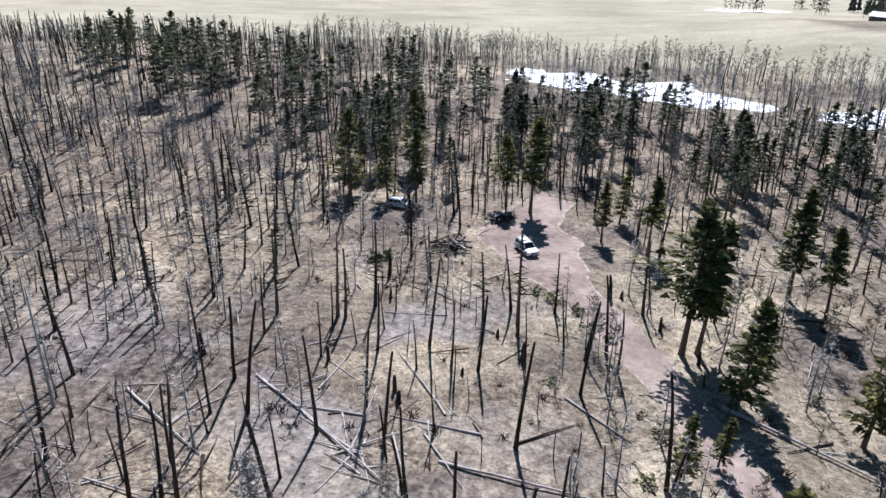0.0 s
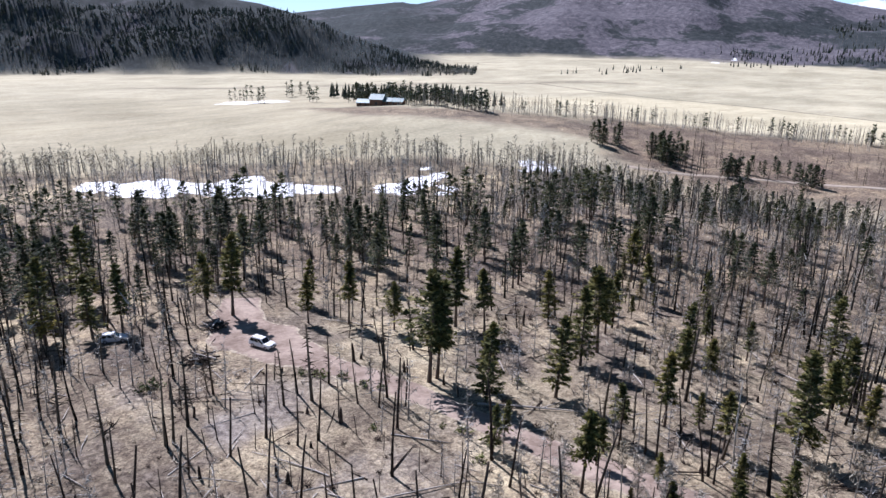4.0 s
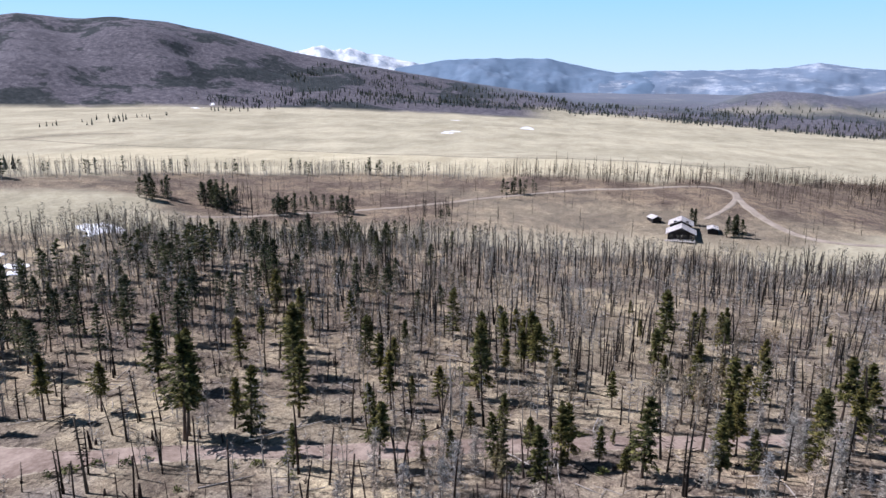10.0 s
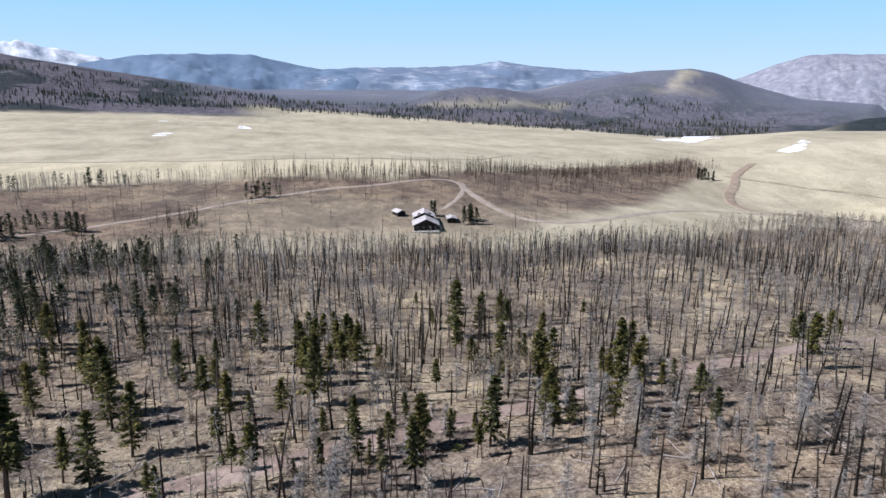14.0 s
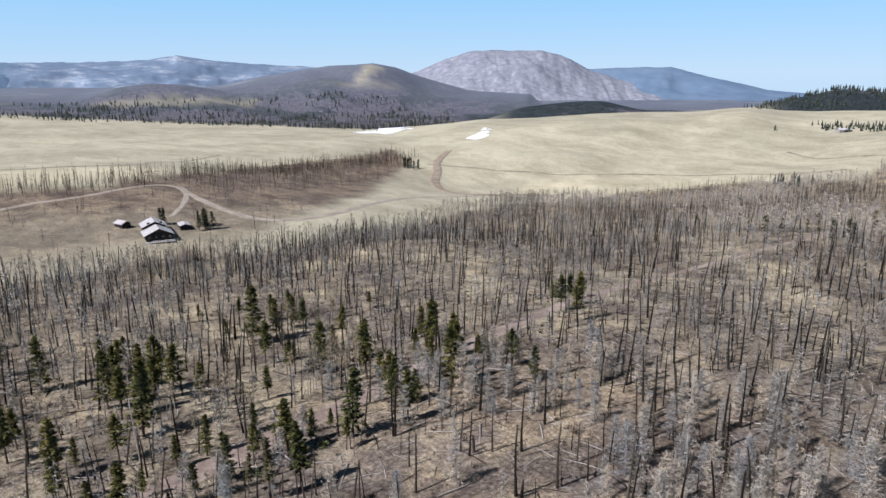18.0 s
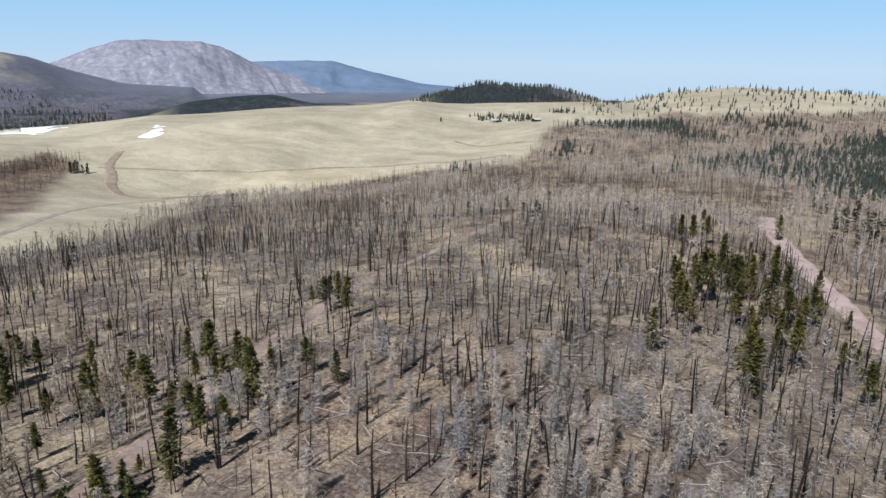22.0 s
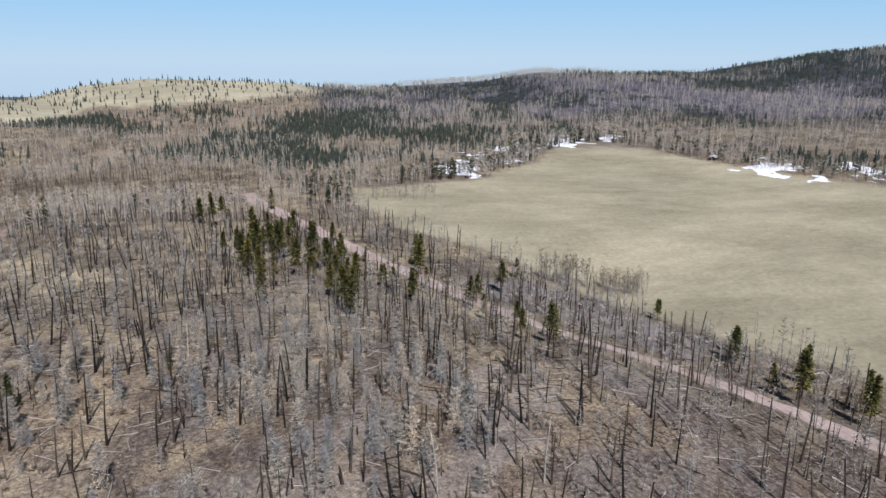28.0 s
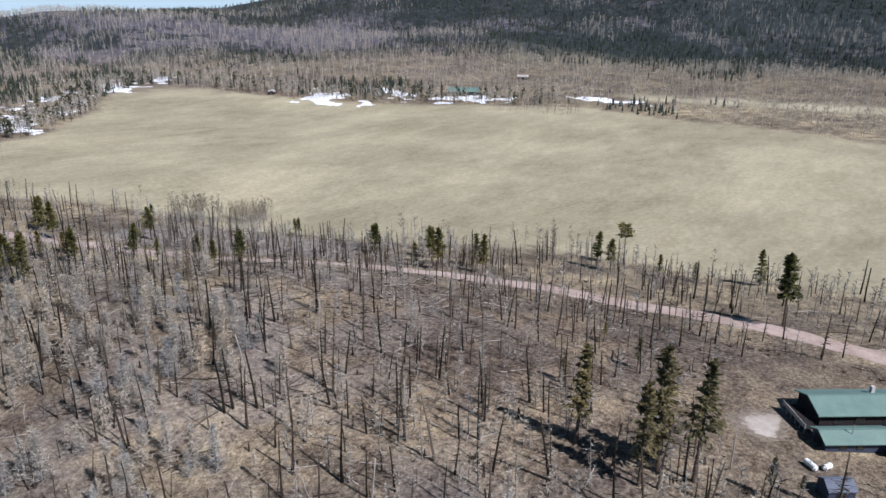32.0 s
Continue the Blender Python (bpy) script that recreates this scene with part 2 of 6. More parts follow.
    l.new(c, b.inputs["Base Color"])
    b.inputs["Roughness"].default_value = 0.95
    b.inputs["Specular IOR Level"].default_value = 0.1
    bump(n, l, b, fine, 0.6, 0.25)
    return m


GROUND = ground_material()


def road_material(name, low, mid_, high, verge):
    """Trodden dirt that breaks up into the verge's straw towards its edges."""
    m, n, l, b = nodes_of(name)
    at = n.new("ShaderNodeAttribute")
    at.attribute_name = "edge"
    small, big = noise_node(n, l, 0.9, 8.0, 0.75), noise_node(n, l, 0.12, 5.0, 0.6)
    c = ramp(n, l, big, [(0.38, low), (0.5, mid_), (0.62, high)])
    c = mix(n, l, 0.4, c, ramp(n, l, small, [(0.4, low), (0.6, high)]))
    add = n.new("ShaderNodeMath")
    add.operation = "ADD"
    l.new(at.outputs["Fac"], add.inputs[0])
    l.new(small, add.inputs[1])
    c = mix(n, l, ramp(n, l, add.outputs[0], [(0.92, (0, 0, 0)), (1.0, (1, 1, 1))]), c, ramp(n, l, small, [(0.4, tuple(v * 0.45 for v in verge)), (0.55, verge)]))
    l.new(c, b.inputs["Base Color"])
    b.inputs["Roughness"].default_value, b.inputs["Specular IOR Level"].default_value = 0.95, 0.1
    bump(n, l, b, small, 0.5, 0.08)
    return m


DIRT = road_material("red_dirt", (0.145, 0.106, 0.084), (0.235, 0.18, 0.145), (0.36, 0.288, 0.236), (0.37, 0.322, 0.24))
REDDIRT = road_material("red_earth", (0.28, 0.21, 0.178), (0.38, 0.295, 0.253), (0.48, 0.385, 0.338), (0.24, 0.195, 0.16))
PALEDIRT = road_material("pale_dirt", (0.23, 0.19, 0.15), (0.31, 0.262, 0.21), (0.39, 0.335, 0.27), (0.3, 0.26, 0.195))
BROWNDIRT = road_material("brown_dirt", (0.2, 0.155, 0.11), (0.27, 0.215, 0.155), (0.34, 0.28, 0.21), (0.34, 0.3, 0.21))
WETSOIL = road_material("wet_soil", (0.16, 0.14, 0.095), (0.225, 0.2, 0.14), (0.3, 0.27, 0.19), (0.36, 0.33, 0.23))
SNOW = plain("old_snow", (0.72, 0.74, 0.78), (0.9, 0.91, 0.93), 0.15, 0.6, relief=0.08, spec=0.3)
CHAR = plain("charred_wood", (0.014, 0.011, 0.009), (0.085, 0.063, 0.051), 1.2, 0.9, stretch=(3, 3, 0.6), vary=0.35, spec=0.05)
GREYWOOD = plain("weathered_wood", (0.13, 0.115, 0.105), (0.34, 0.31, 0.28), 1.0, 0.85, stretch=(3, 3, 0.6), vary=0.3)
PALEWOOD = plain("bleached_wood", (0.27, 0.24, 0.215), (0.6, 0.55, 0.49), 0.8, 0.8, stretch=(0.6, 3, 3), vary=0.2)
BARK = plain("pine_bark", (0.05, 0.035, 0.027), (0.16, 0.115, 0.085), 1.5, 0.9, stretch=(3, 3, 0.6), vary=0.2)
ASPENBARK = plain("aspen_bark", (0.22, 0.195, 0.165), (0.48, 0.44, 0.375), 0.9, 0.8, vary=0.15)
NEEDLES = leafy("pine_needles", (0.024, 0.028, 0.012), (0.12, 0.116, 0.042), (0.27, 0.24, 0.09), through_light=0.35)
SPRUCE = leafy("spruce_needles", (0.016, 0.022, 0.014), (0.045, 0.055, 0.032), (0.105, 0.113, 0.06), through_light=0.35)
# bluer than the near spruce: distance haze put into the needle colour
FARSPRUCE = leafy("hazy_far_conifers", (0.016, 0.022, 0.02), (0.038, 0.047, 0.042), (0.078, 0.086, 0.073))
SCORCHED = leafy("scorched_needles", (0.06, 0.05, 0.027), (0.165, 0.138, 0.075), (0.29, 0.245, 0.148), through_light=0.35)
SNAGLIMBS = leafy("dead_limbs", (0.025, 0.018, 0.016), (0.085, 0.066, 0.058), (0.25, 0.207, 0.188), 0.85)
BURNTBARK = leafy("burnt_bark", (0.009, 0.007, 0.006), (0.024, 0.018, 0.015), (0.125, 0.1, 0.088), 0.9)
TWIGS = leafy("grey_twigs", (0.14, 0.12, 0.122), (0.32, 0.288, 0.292), (0.54, 0.495, 0.5), 0.8)
GROVETWIGS = leafy("grove_twigs", (0.09, 0.075, 0.066), (0.18, 0.155, 0.138), (0.29, 0.255, 0.23), 0.8)
BROWNTWIGS = leafy("brown_twigs", (0.12, 0.095, 0.08), (0.24, 0.20, 0.165), (0.36, 0.31, 0.26), 0.8)


# ---- shape of the land ----
BASE = -7.2
HILLS = [(1150, -950, 700, -11.7), (1850, -950, 700, -14.5), (1150, -1650, 700, -14.9), (1850, -600, 700, -15.7), (1500, -1650, 700, -14.3), (1850, -250, 700, -12.1), (800, -1650, 700, -13.8), (1150, -250, 700, -12.2), (1850, -1300, 700, -12.7), (1500, 1150, 700, 6.1), (450, -450, 300, -11.2), (150, 450, 300, 0.7), (-600, -150, 300, -9.7), (450, -600, 300, -9.1), (300, -450, 300, -11.1), (0, 0, 150, 17.9), (-300, -120, 150, -7.2), (240, 360, 150, 8.1), (480, -60, 150, 8.4), (360, 60, 150, -5.9), (360, -180, 150, -4.0)]
HILLS += [(-360, -360, 150, -5.6), (-180, 240, 150, 5.8), (120, -300, 150, 8.1), (480, -420, 150, -9.8), (480, 60, 150, 9.9), (300, 300, 150, 8.8), (40, 40, 80, -5.7), (40, -240, 80, 6.6), (-120, 240, 80, 7.3), (-160, -80, 80, -6.9), (240, -40, 80, -10.0), (-240, 40, 80, -7.7), (200, 0, 80, 4.6), (200, -200, 80, -4.8), (240, 160, 80, -4.8), (90, -30, 45, -5.0), (-180, -150, 45, -7.3), (150, 120, 45, 5.6), (180, -120, 45, 7.4), (0, -90, 45, 3.2), (-90, -30, 45, 4.6)]


def vnoise(x, y, seed):
    xi, yi = np.floor(x).astype(np.int64), np.floor(y).astype(np.int64)
    fx, fy = x - xi, y - yi
    fx, fy = fx * fx * (3 - 2 * fx), fy * fy * (3 - 2 * fy)

    def h(i, j):
        k = (i * 374761393 + j * 668265263 + seed * 974634777) & 0x7FFFFFFF
        k = ((k ^ (k >> 13)) * 1274126177) & 0x7FFFFFFF
        return ((k ^ (k >> 16)) & 0xFFFF) / 65535.0

    a, b_, c, d = h(xi, yi), h(xi + 1, yi), h(xi, yi + 1), h(xi + 1, yi + 1)
    return (a + (b_ - a) * fx) * (1 - fy) + (c + (d - c) * fx) * fy


def fbm(x, y, size, seed, octaves=4):
    total, amp, norm = 0.0, 1.0, 0.0
    for k in range(octaves):
        total = total + amp * vnoise(x / size + 31.7 * k, y / size - 17.3 * k, seed + k)
        norm, amp, size = norm + amp, amp * 0.5, size * 0.5
    return total / norm - 0.5


# hills round the valley: foot and crest distance from MIDDLE, then bearing (clockwise from +y) and crest height along the ridge
MIDDLE = (-40.0, 40.0)
RIDGES = {
    "north_hill": (980, 1260, 0.9, [(-50, 0), (-30, 60), (0, 110), (23, 104), (27, 92), (30, 74), (34, 40), (37, 22), (39.5, 6), (42, -8)]),
    "long_mountain": (1650, 2760, 0.6, [(22, 60), (29, 103), (33, 128), (37, 146), (38, 137), (42, 175), (46.6, 225), (50, 258), (53.6, 245), (56, 254), (59.7, 243),
                                   (64, 204), (68, 154), (72.5, 115), (76.5, 87), (80, 60), (85, 26), (90, -10)]),
    "scar_hill": (2100, 2960, 0.5, [(104, -30), (109, 0), (113, 45), (118, 86), (121.6, 97), (123.3, 81), (125, 48), (129, -10), (134, -30)]),
    "dark_hill": (1500, 1870, 0.6, [(149, -30), (152, -8), (153.8, 9), (156, 27), (159, 18), (161.5, 17), (163.5, 2), (166, -20)]),
    "pine_hill": (800, 1250, 0.8, [(160, -20), (165, 6), (167.5, 14), (170.6, 31), (175, 42), (180, 38), (185, 33), (190, 22), (196, 8)]),
    "red_ridge": (760, 1433, 0.8, [(186, 0), (190, 10), (194, 18), (201, 30), (205.6, 48), (209.7, 49), (212, 45), (216, 46), (222, 30), (232, 0)]),
    "meadow_crest": (640, 1130, 0.9, [(122, -42), (124.5, -31), (126.5, -25), (130.3, -13.6), (135, -7.5), (139, -0.5), (143.5, 3.5), (146.5, 5), (149.5, 12), (151, 14), (153, 9), (155, 8), (159, 13), (162, 15),
                                      (165, 16), (168, 13), (172, 8)]),
    "wooded_ridge": (1480, 1800, 0.8, [(129, -60), (130.9, -50), (133.6, -22), (136, -13), (138, -8), (139.7, -6), (142.6, -28), (145, -27), (149, -50)]),
    "brown_knoll": (2120, 2520, 0.8, [(97, -60), (99, -33), (101, -12), (102.7, 14), (105, 27), (107.2, 22), (110.3, -1), (113, -28), (115, -60)]),
    "west_mountain": (640, 2150, 1.2, [(205, 0), (213, 36), (218, 42), (222, 68), (226, 92), (231, 110), (239, 157), (246, 182), (260, 200), (285, 170), (300, 60), (306, 0)]),
}


def smooth(t):
    t = np.clip(t, 0, 1)
    return t * t * (3 - 2 * t)


def land(x, y):
    """Height of the ground at x, y (arrays)."""
    x, y = np.asarray(x, float), np.asarray(y, float)
    z = BASE + 0 * x
    for a, b_, r, h in HILLS:
        z = z + h * np.exp(-((x - a) ** 2 + (y - b_) ** 2) / r ** 2)
    dx, dy = x - MIDDLE[0], y - MIDDLE[1]
    r = np.hypot(dx, dy)
    bearing = (np.degrees(np.arctan2(dx, dy)) + 53) % 360 - 53
    # the land falls away behind the southern and eastern crests
    drop = np.interp(bearing, [60, 110, 125, 160, 170, 225, 240], [0, 0, 50, 70, 260, 260, 0])
    z = z - drop * smooth((r - 1550) / 1000)
    rise = 0 * x
    for k, (foot, crest, power, line) in enumerate(RIDGES.values()):
        top = np.interp(bearing, [p[0] for p in line], [p[1] for p in line], left=-60, right=-60)
        spur = fbm(x, y, (crest - foot) * 0.36, 40 + k, 4)
        t = (r - foot) / (crest - foot)
        w = smooth(t + spur * 0.6 * np.clip(4 * t * (1 - t), 0, 1)) ** power * smooth(1 - (r - crest) / (crest * 0.4))
        rise = np.maximum(rise, (top - z) * w)
    z = z + rise
    far = smooth((r - 150) / 500)
    z = z + fbm(x, y, 22, 3, 4) * (1.0 - 0.8 * smooth((r - 280) / 350)) + fbm(x, y, 120, 9, 3) * 4.0 * far
    return z


def ground_at(x, y):
    return float(land(np.array([x]), np.array([y]))[0])


def inside(poly, x, y):
    """Signed distance to a polygon's edge in metres, positive inside."""
    x, y = np.asarray(x, float), np.asarray(y, float)
    best, odd = np.full(x.shape, 1e9), np.zeros(x.shape, bool)
    for (ax, ay), (bx, by) in zip(poly, poly[1:] + poly[:1]):
        ex, ey = bx - ax, by - ay
        t = np.clip(((x - ax) * ex + (y - ay) * ey) / (ex * ex + ey * ey + 1e-9), 0, 1)
        best = np.minimum(best, np.hypot(x - ax - t * ex, y - ay - t * ey))
        if ay != by:
            odd ^= ((ay > y) != (by > y)) & (x < ex * (y - ay) / ey + ax)
    return np.where(odd, best, -best)


def near_line(line, x, y):
    best = np.full(np.shape(x), 1e9)
    for (ax, ay), (bx, by) in zip(line, line[1:]):
        ex, ey = bx - ax, by - ay
        t = np.clip(((x - ax) * ex + (y - ay) * ey) / (ex * ex + ey * ey + 1e-9), 0, 1)
        best = np.minimum(best, np.hypot(x - ax - t * ex, y - ay - t * ey))
    return best


# the plan: edges of woods and meadows, and the dirt roads
WOODS = [(-140, 330), (-24, 372), (37, 313), (103, 283), (167, 243), (215, 200), (211, 162), (233, 104), (239, 32), (255, -10), (270, -50), (258, -110), (272, -180),
         (345, -330), (350, -490), (290, -560), (203, -610), (215, -760), (130, -880), (-80, -960), (-200, -1040), (-250, -1400), (-700, -1400), (-900, -500), (-640, -130), (-640, 500)]
WEST_MEADOW = [(-105, -225), (-150, -163), (-168, -108), (-180, -60), (-197, -19), (-215, 30), (-206, 102), (-220, 330), (-470, 330), (-500, 80), (-530, -23), (-565, -150),
               (-490, -290), (-450, -370), (-425, -500), (-400, -560), (-340, -525), (-280, -445), (-195, -372), (-110, -355), (-98, -300)]
BURNT_SLOPE = [(205, 165), (250, 205), (300, 262), (320, 275), (361, 236), (409, 180), (420, 107), (425, 31), (430, -45), (519, -153), (655, -440), (560, -355), (449, -262),
               (353, -165), (300, -110), (262, -20), (240, 30)]
FIR_WOOD = [(-112, 275), (-20, 246), (50, 212), (130, 163), (155, 108), (122, 88), (69, 88), (40, 112), (34, 144), (0, 130), (-30, 142), (-70, 178), (-108, 215)]
EAST_FOREST = [(1520, 820), (1680, 470), (1980, -60), (1800, -400), (1550, -660), (1280, -700), (1130, -715), (1190, -900), (1300, -1150), (1250, -1500), (2500, -2600), (3200, -300), (2600, 900)]
HOLLOW = [(412, -95), (448, -101), (519, -150), (598, -213), (690, -400), (731, -464), (621, -422), (560, -350), (487, -268), (419, -160)]
MAIN_ROAD = [(22, 126), (14, 112), (15, 96), (20, 80), (24, 66), (26, 52), (29, 37), (33, 20), (36, 8), (40, -8), (43, -20), (48, -34), (54, -55), (57, -74), (62, -92), (68, -120),
             (71, -150), (70, -186), (67, -235), (73, -300), (76, -375)]
WEST_ROAD = [(-150, 170), (-151, 106), (-157, 85), (-154, 50), (-146, 0), (-134, -28), (-119, -58), (-106, -93), (-97, -122), (-88, -146), (-80, -170), (-74, -195),
             (-56, -267), (-43, -322), (-41, -360)]
DRIVE = [(246, 194), (292, 141), (327, 94), (365, 53), (394, 0), (407, -35), (440, -85), (430, -97), (408, -95), (375, -84), (345, -66)]
SIDE_TRACK = [(430, -97), (385, -95), (352, -100), (325, -110), (313, -128), (322, -158), (360, -203), (400, -255), (425, -320), (436, -372)]
BEND = [(400, -430), (441, -393), (446, -362), (470, -360), (495, -368), (531, -388), (567, -421), (600, -440), (640, -490)]
BROOKS = [[(195, 760), (330, 690), (470, 680), (545, 668), (598, 645), (640, 622), (687, 626), (760, 560)], [(640, 622), (622, 560), (594, 494), (606, 440), (625, 337), (615, 250), (560, 170), (520, 100), (500, 21), (545, -65), (640, -150), (720, -230)],
          [(600, -430), (557, -450), (498, -480), (442, -510), (381, -560), (320, -585), (267, -606), (230, -640)], [(330, -720), (280, -699), (213, -686), (174, -706), (140, -730)]]
BRIGHT_GRASS = [(262, 420), (300, 320), (361, 250), (412, 190), (428, 107), (432, 31), (470, -90), (520, -120), (560, -100), (530, -55), (498, 21), (515, 100), (560, 175), (610, 250), (620, 337), (590, 450), (400, 520)]


def grid_mesh(name, co, faces):
    """A mesh from arrays of corners and equal-sided faces."""
    me = bpy.data.meshes.new(name)
    faces = np.asarray(faces, np.int32)
    k = faces.shape[1]
    me.vertices.add(len(co))
    me.vertices.foreach_set("co", np.asarray(co, np.float32).ravel())
    me.loops.add(faces.size)
    me.loops.foreach_set("vertex_index", faces.ravel())
    me.polygons.add(len(faces))
    me.polygons.foreach_set("loop_start", np.arange(0, faces.size, k, dtype=np.int32))
    me.polygons.foreach_set("loop_total", np.full(len(faces), k, np.int32))
    me.update(calc_edges=True)
    return me


def lattice(rows, cols, wrap=False):
    i, j = np.meshgrid(np.arange(rows - 1), np.arange(cols if wrap else cols - 1), indexing="ij")
    j2 = (j + 1) % cols
    return np.stack([i * cols + j, i * cols + j2, (i + 1) * cols + j2, (i + 1) * cols + j], -1).reshape(-1, 4)


def build_ground():
    turns, rings = 640, 340
    r = np.r_[0.002, 6.0 * (4780.0 / 6.0) ** (np.linspace(0, 1, rings - 1))]
    a = np.linspace(0, 2 * math.pi, turns, endpoint=False)
    x, y = MIDDLE[0] + r[:, None] * np.sin(a), MIDDLE[1] + r[:, None] * np.cos(a)
    z = land(x, y)
    co = np.stack([x, y, z], -1).reshape(-1, 3)
    faces = lattice(rings, turns, True)[:, ::-1]
    co = np.vstack([co, [[*MIDDLE, z[0].mean()]]])
    me = grid_mesh("ground", co, faces)
    x, y = co[:, 0], co[:, 1]
    rag = fbm(x, y, 26, 5, 4) * 26
    ragwide = fbm(x, y, 150, 6, 4)
    dist = np.hypot(x - MIDDLE[0], y - MIDDLE[1])
    woods = smooth((inside(WOODS, x, y) + rag) / 14 + 0.5)
    west = smooth((inside(WEST_MEADOW, x, y) + rag * 0.5) / 10 + 0.5)
    brown = smooth((inside(BURNT_SLOPE, x, y) + rag) / 25 + 0.5) * (0.55 + 1.6 * np.clip(ragwide + 0.15, 0, 0.28))
    fringe = smooth((55 + inside(WOODS, x, y)) / 30)
    brown = brown * (1 - 0.6 * fringe * (1 - woods))
    meadow = np.maximum(west, 1 - woods) * (1 - brown)
    knoll = smooth((inside([(200, 438), (216, 427), (239, 364), (265, 320), (308, 264), (277, 223), (260, 250), (230, 300), (201, 360)], x, y) + rag * 0.6) / 18 + 0.4)
    brown = np.maximum(brown, knoll * 0.75)
    meadow = meadow * (1 - knoll * 0.75)
    dip = smooth((inside(HOLLOW, x, y) + rag * 0.5) / 15 + 0.5)
    brown, meadow = np.maximum(brown, dip), meadow * (1 - dip)
    brook = smooth((14 - near_line(BROOKS[0], x, y) + rag * 0.6) / 10)
    brown = np.maximum(brown, brook * 0.45)
    rust = smooth((inside([(160, -870), (130, -945), (60, -935), (10, -890), (60, -840), (100, -815)], x, y) + rag) / 15 + 0.4)
    brown, meadow = np.maximum(brown, 0.7 * rust), meadow * (1 - 0.7 * rust)
    # ash on burnt ground; the (-70, 150) term is tree shade painted brown
    ash = 0.95 * np.exp(-((x - 8) / 50) ** 2 - ((y + 38) / 46) ** 2) + 0.5 * np.exp(-((x + 75) / 85) ** 2 - ((y + 55) / 120) ** 2) + 1.1 * np.exp(-((x + 110) / 60) ** 2 - ((y - 45) / 80) ** 2) + 0.6 * np.exp(-((x + 70) / 40) ** 2 - ((y - 150) / 50) ** 2) + 0.5 * smooth((-150 - y) / 120) + 0.6 * np.exp(-((x - 195) / 75) ** 2 - ((y - 0) / 120) ** 2) + 0.7 * np.exp(-((x - 118) / 48) ** 2 - ((y - 68) / 42) ** 2)
    brown = np.maximum(brown, np.clip(ash * (0.8 + ragwide), 0, 1) * woods * (1 - west))
    # dark fir floor and tree shade, both painted with the burnt colour
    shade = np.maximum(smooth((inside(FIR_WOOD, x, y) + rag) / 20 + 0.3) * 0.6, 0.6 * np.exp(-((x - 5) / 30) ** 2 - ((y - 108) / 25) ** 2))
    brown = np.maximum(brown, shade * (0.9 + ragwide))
    bearing = (np.degrees(np.arctan2(x - MIDDLE[0], y - MIDDLE[1])) + 53) % 360 - 53
    hill = 0 * x
    for key, (foot, crest, power, line) in RIDGES.items():
        if key in ("pine_hill", "meadow_crest"):
            continue
        span = smooth((bearing - line[0][0]) / 4) * smooth((line[-1][0] - bearing) / 4)
        hill = np.maximum(hill, span * smooth((dist - foot * 0.98 + rag * 2) / 60))
    slopes = smooth((bearing - 190) / 10) * smooth((1000 - dist + rag * 6) / 200)
    meadow, brown = meadow * (1 - hill * slopes), np.maximum(brown, 0.4 * hill * slopes)
    hill = hill * (1 - 0.75 * slopes)
    hill = np.maximum(hill, smooth((inside(EAST_FOREST, x, y) + rag * 4) / 60))
    hill = np.maximum(hill, smooth((dist - 2400) / 200))
    scar = 0.62 * smooth(inside([(2085, -1185), (2250, -1320), (2370, -1385), (2390, -1470), (2200, -1390), (2090, -1255)], x, y) / 20 + 0.4)
    scar = np.maximum(scar, 0.3 * smooth(inside([(2115, -1130), (2060, -1120), (1990, -1320), (2050, -1330)], x, y) / 20 + 0.3))
    scar = np.maximum(scar, 0.45 * smooth((inside([(2175, -370), (2125, -577), (2070, -743), (2045, -830), (2130, -870), (2185, -700), (2230, -560), (2250, -400)], x, y) + rag * 2) / 30 + 0.4))
    hill, meadow = hill * (1 - scar), np.maximum(meadow, scar)
    # alpha grows with distance: strength of the painted haze on far slopes
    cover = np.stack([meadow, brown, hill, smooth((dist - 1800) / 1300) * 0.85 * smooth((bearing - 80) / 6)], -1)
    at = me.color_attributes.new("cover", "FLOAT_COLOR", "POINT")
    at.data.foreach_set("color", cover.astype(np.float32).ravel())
    pale = np.clip(0.45 * np.exp(-((x - 38) / 14) ** 2 - ((y - 48) / 18) ** 2) + 0.12 * np.exp(-((x - 48) / 38) ** 2 - ((y - 92) / 50) ** 2) + 0.25 * np.exp(-((x - 105) / 50) ** 2 - ((y - 15) / 50) ** 2) + 0.4 * np.exp(-((x - 24) / 24) ** 2 - ((y - 108) / 26) ** 2) + 0.5 * np.exp(-((x + 75) / 40) ** 2 - ((y + 62) / 40) ** 2) + 1.0 * fbm(x, y, 30, 17, 3), 0, 1)
    green = smooth((bearing + 53) / 5) * smooth((42 - bearing) / 5) + np.maximum(smooth((bearing - 230) / 14), smooth((bearing - 213) / 10) * smooth((dist - 1200) / 250))
    green = green + smooth((bearing - 128) / 2) * smooth((172 - bearing) / 3) * smooth((dist - 1420) / 60) * smooth((2060 - dist) / 60)
    north = smooth((46 - bearing) / 10) * smooth((dist - 240) / 60) * smooth((760 - dist) / 250)
    bright = smooth((inside(BRIGHT_GRASS, x, y) + rag * 0.5) / 16 + 0.5) + smooth((inside([(300, -420), (440, -420), (480, -470), (380, -550), (260, -590), (215, -610)], x, y) + rag) / 20 + 0.4)
    at = me.color_attributes.new("litter", "FLOAT_COLOR", "POINT")
    at.data.foreach_set("color", np.stack([pale, np.clip(green, 0, 1), np.maximum(west, north), np.clip(bright, 0, 1)], -1).astype(np.float32).ravel())
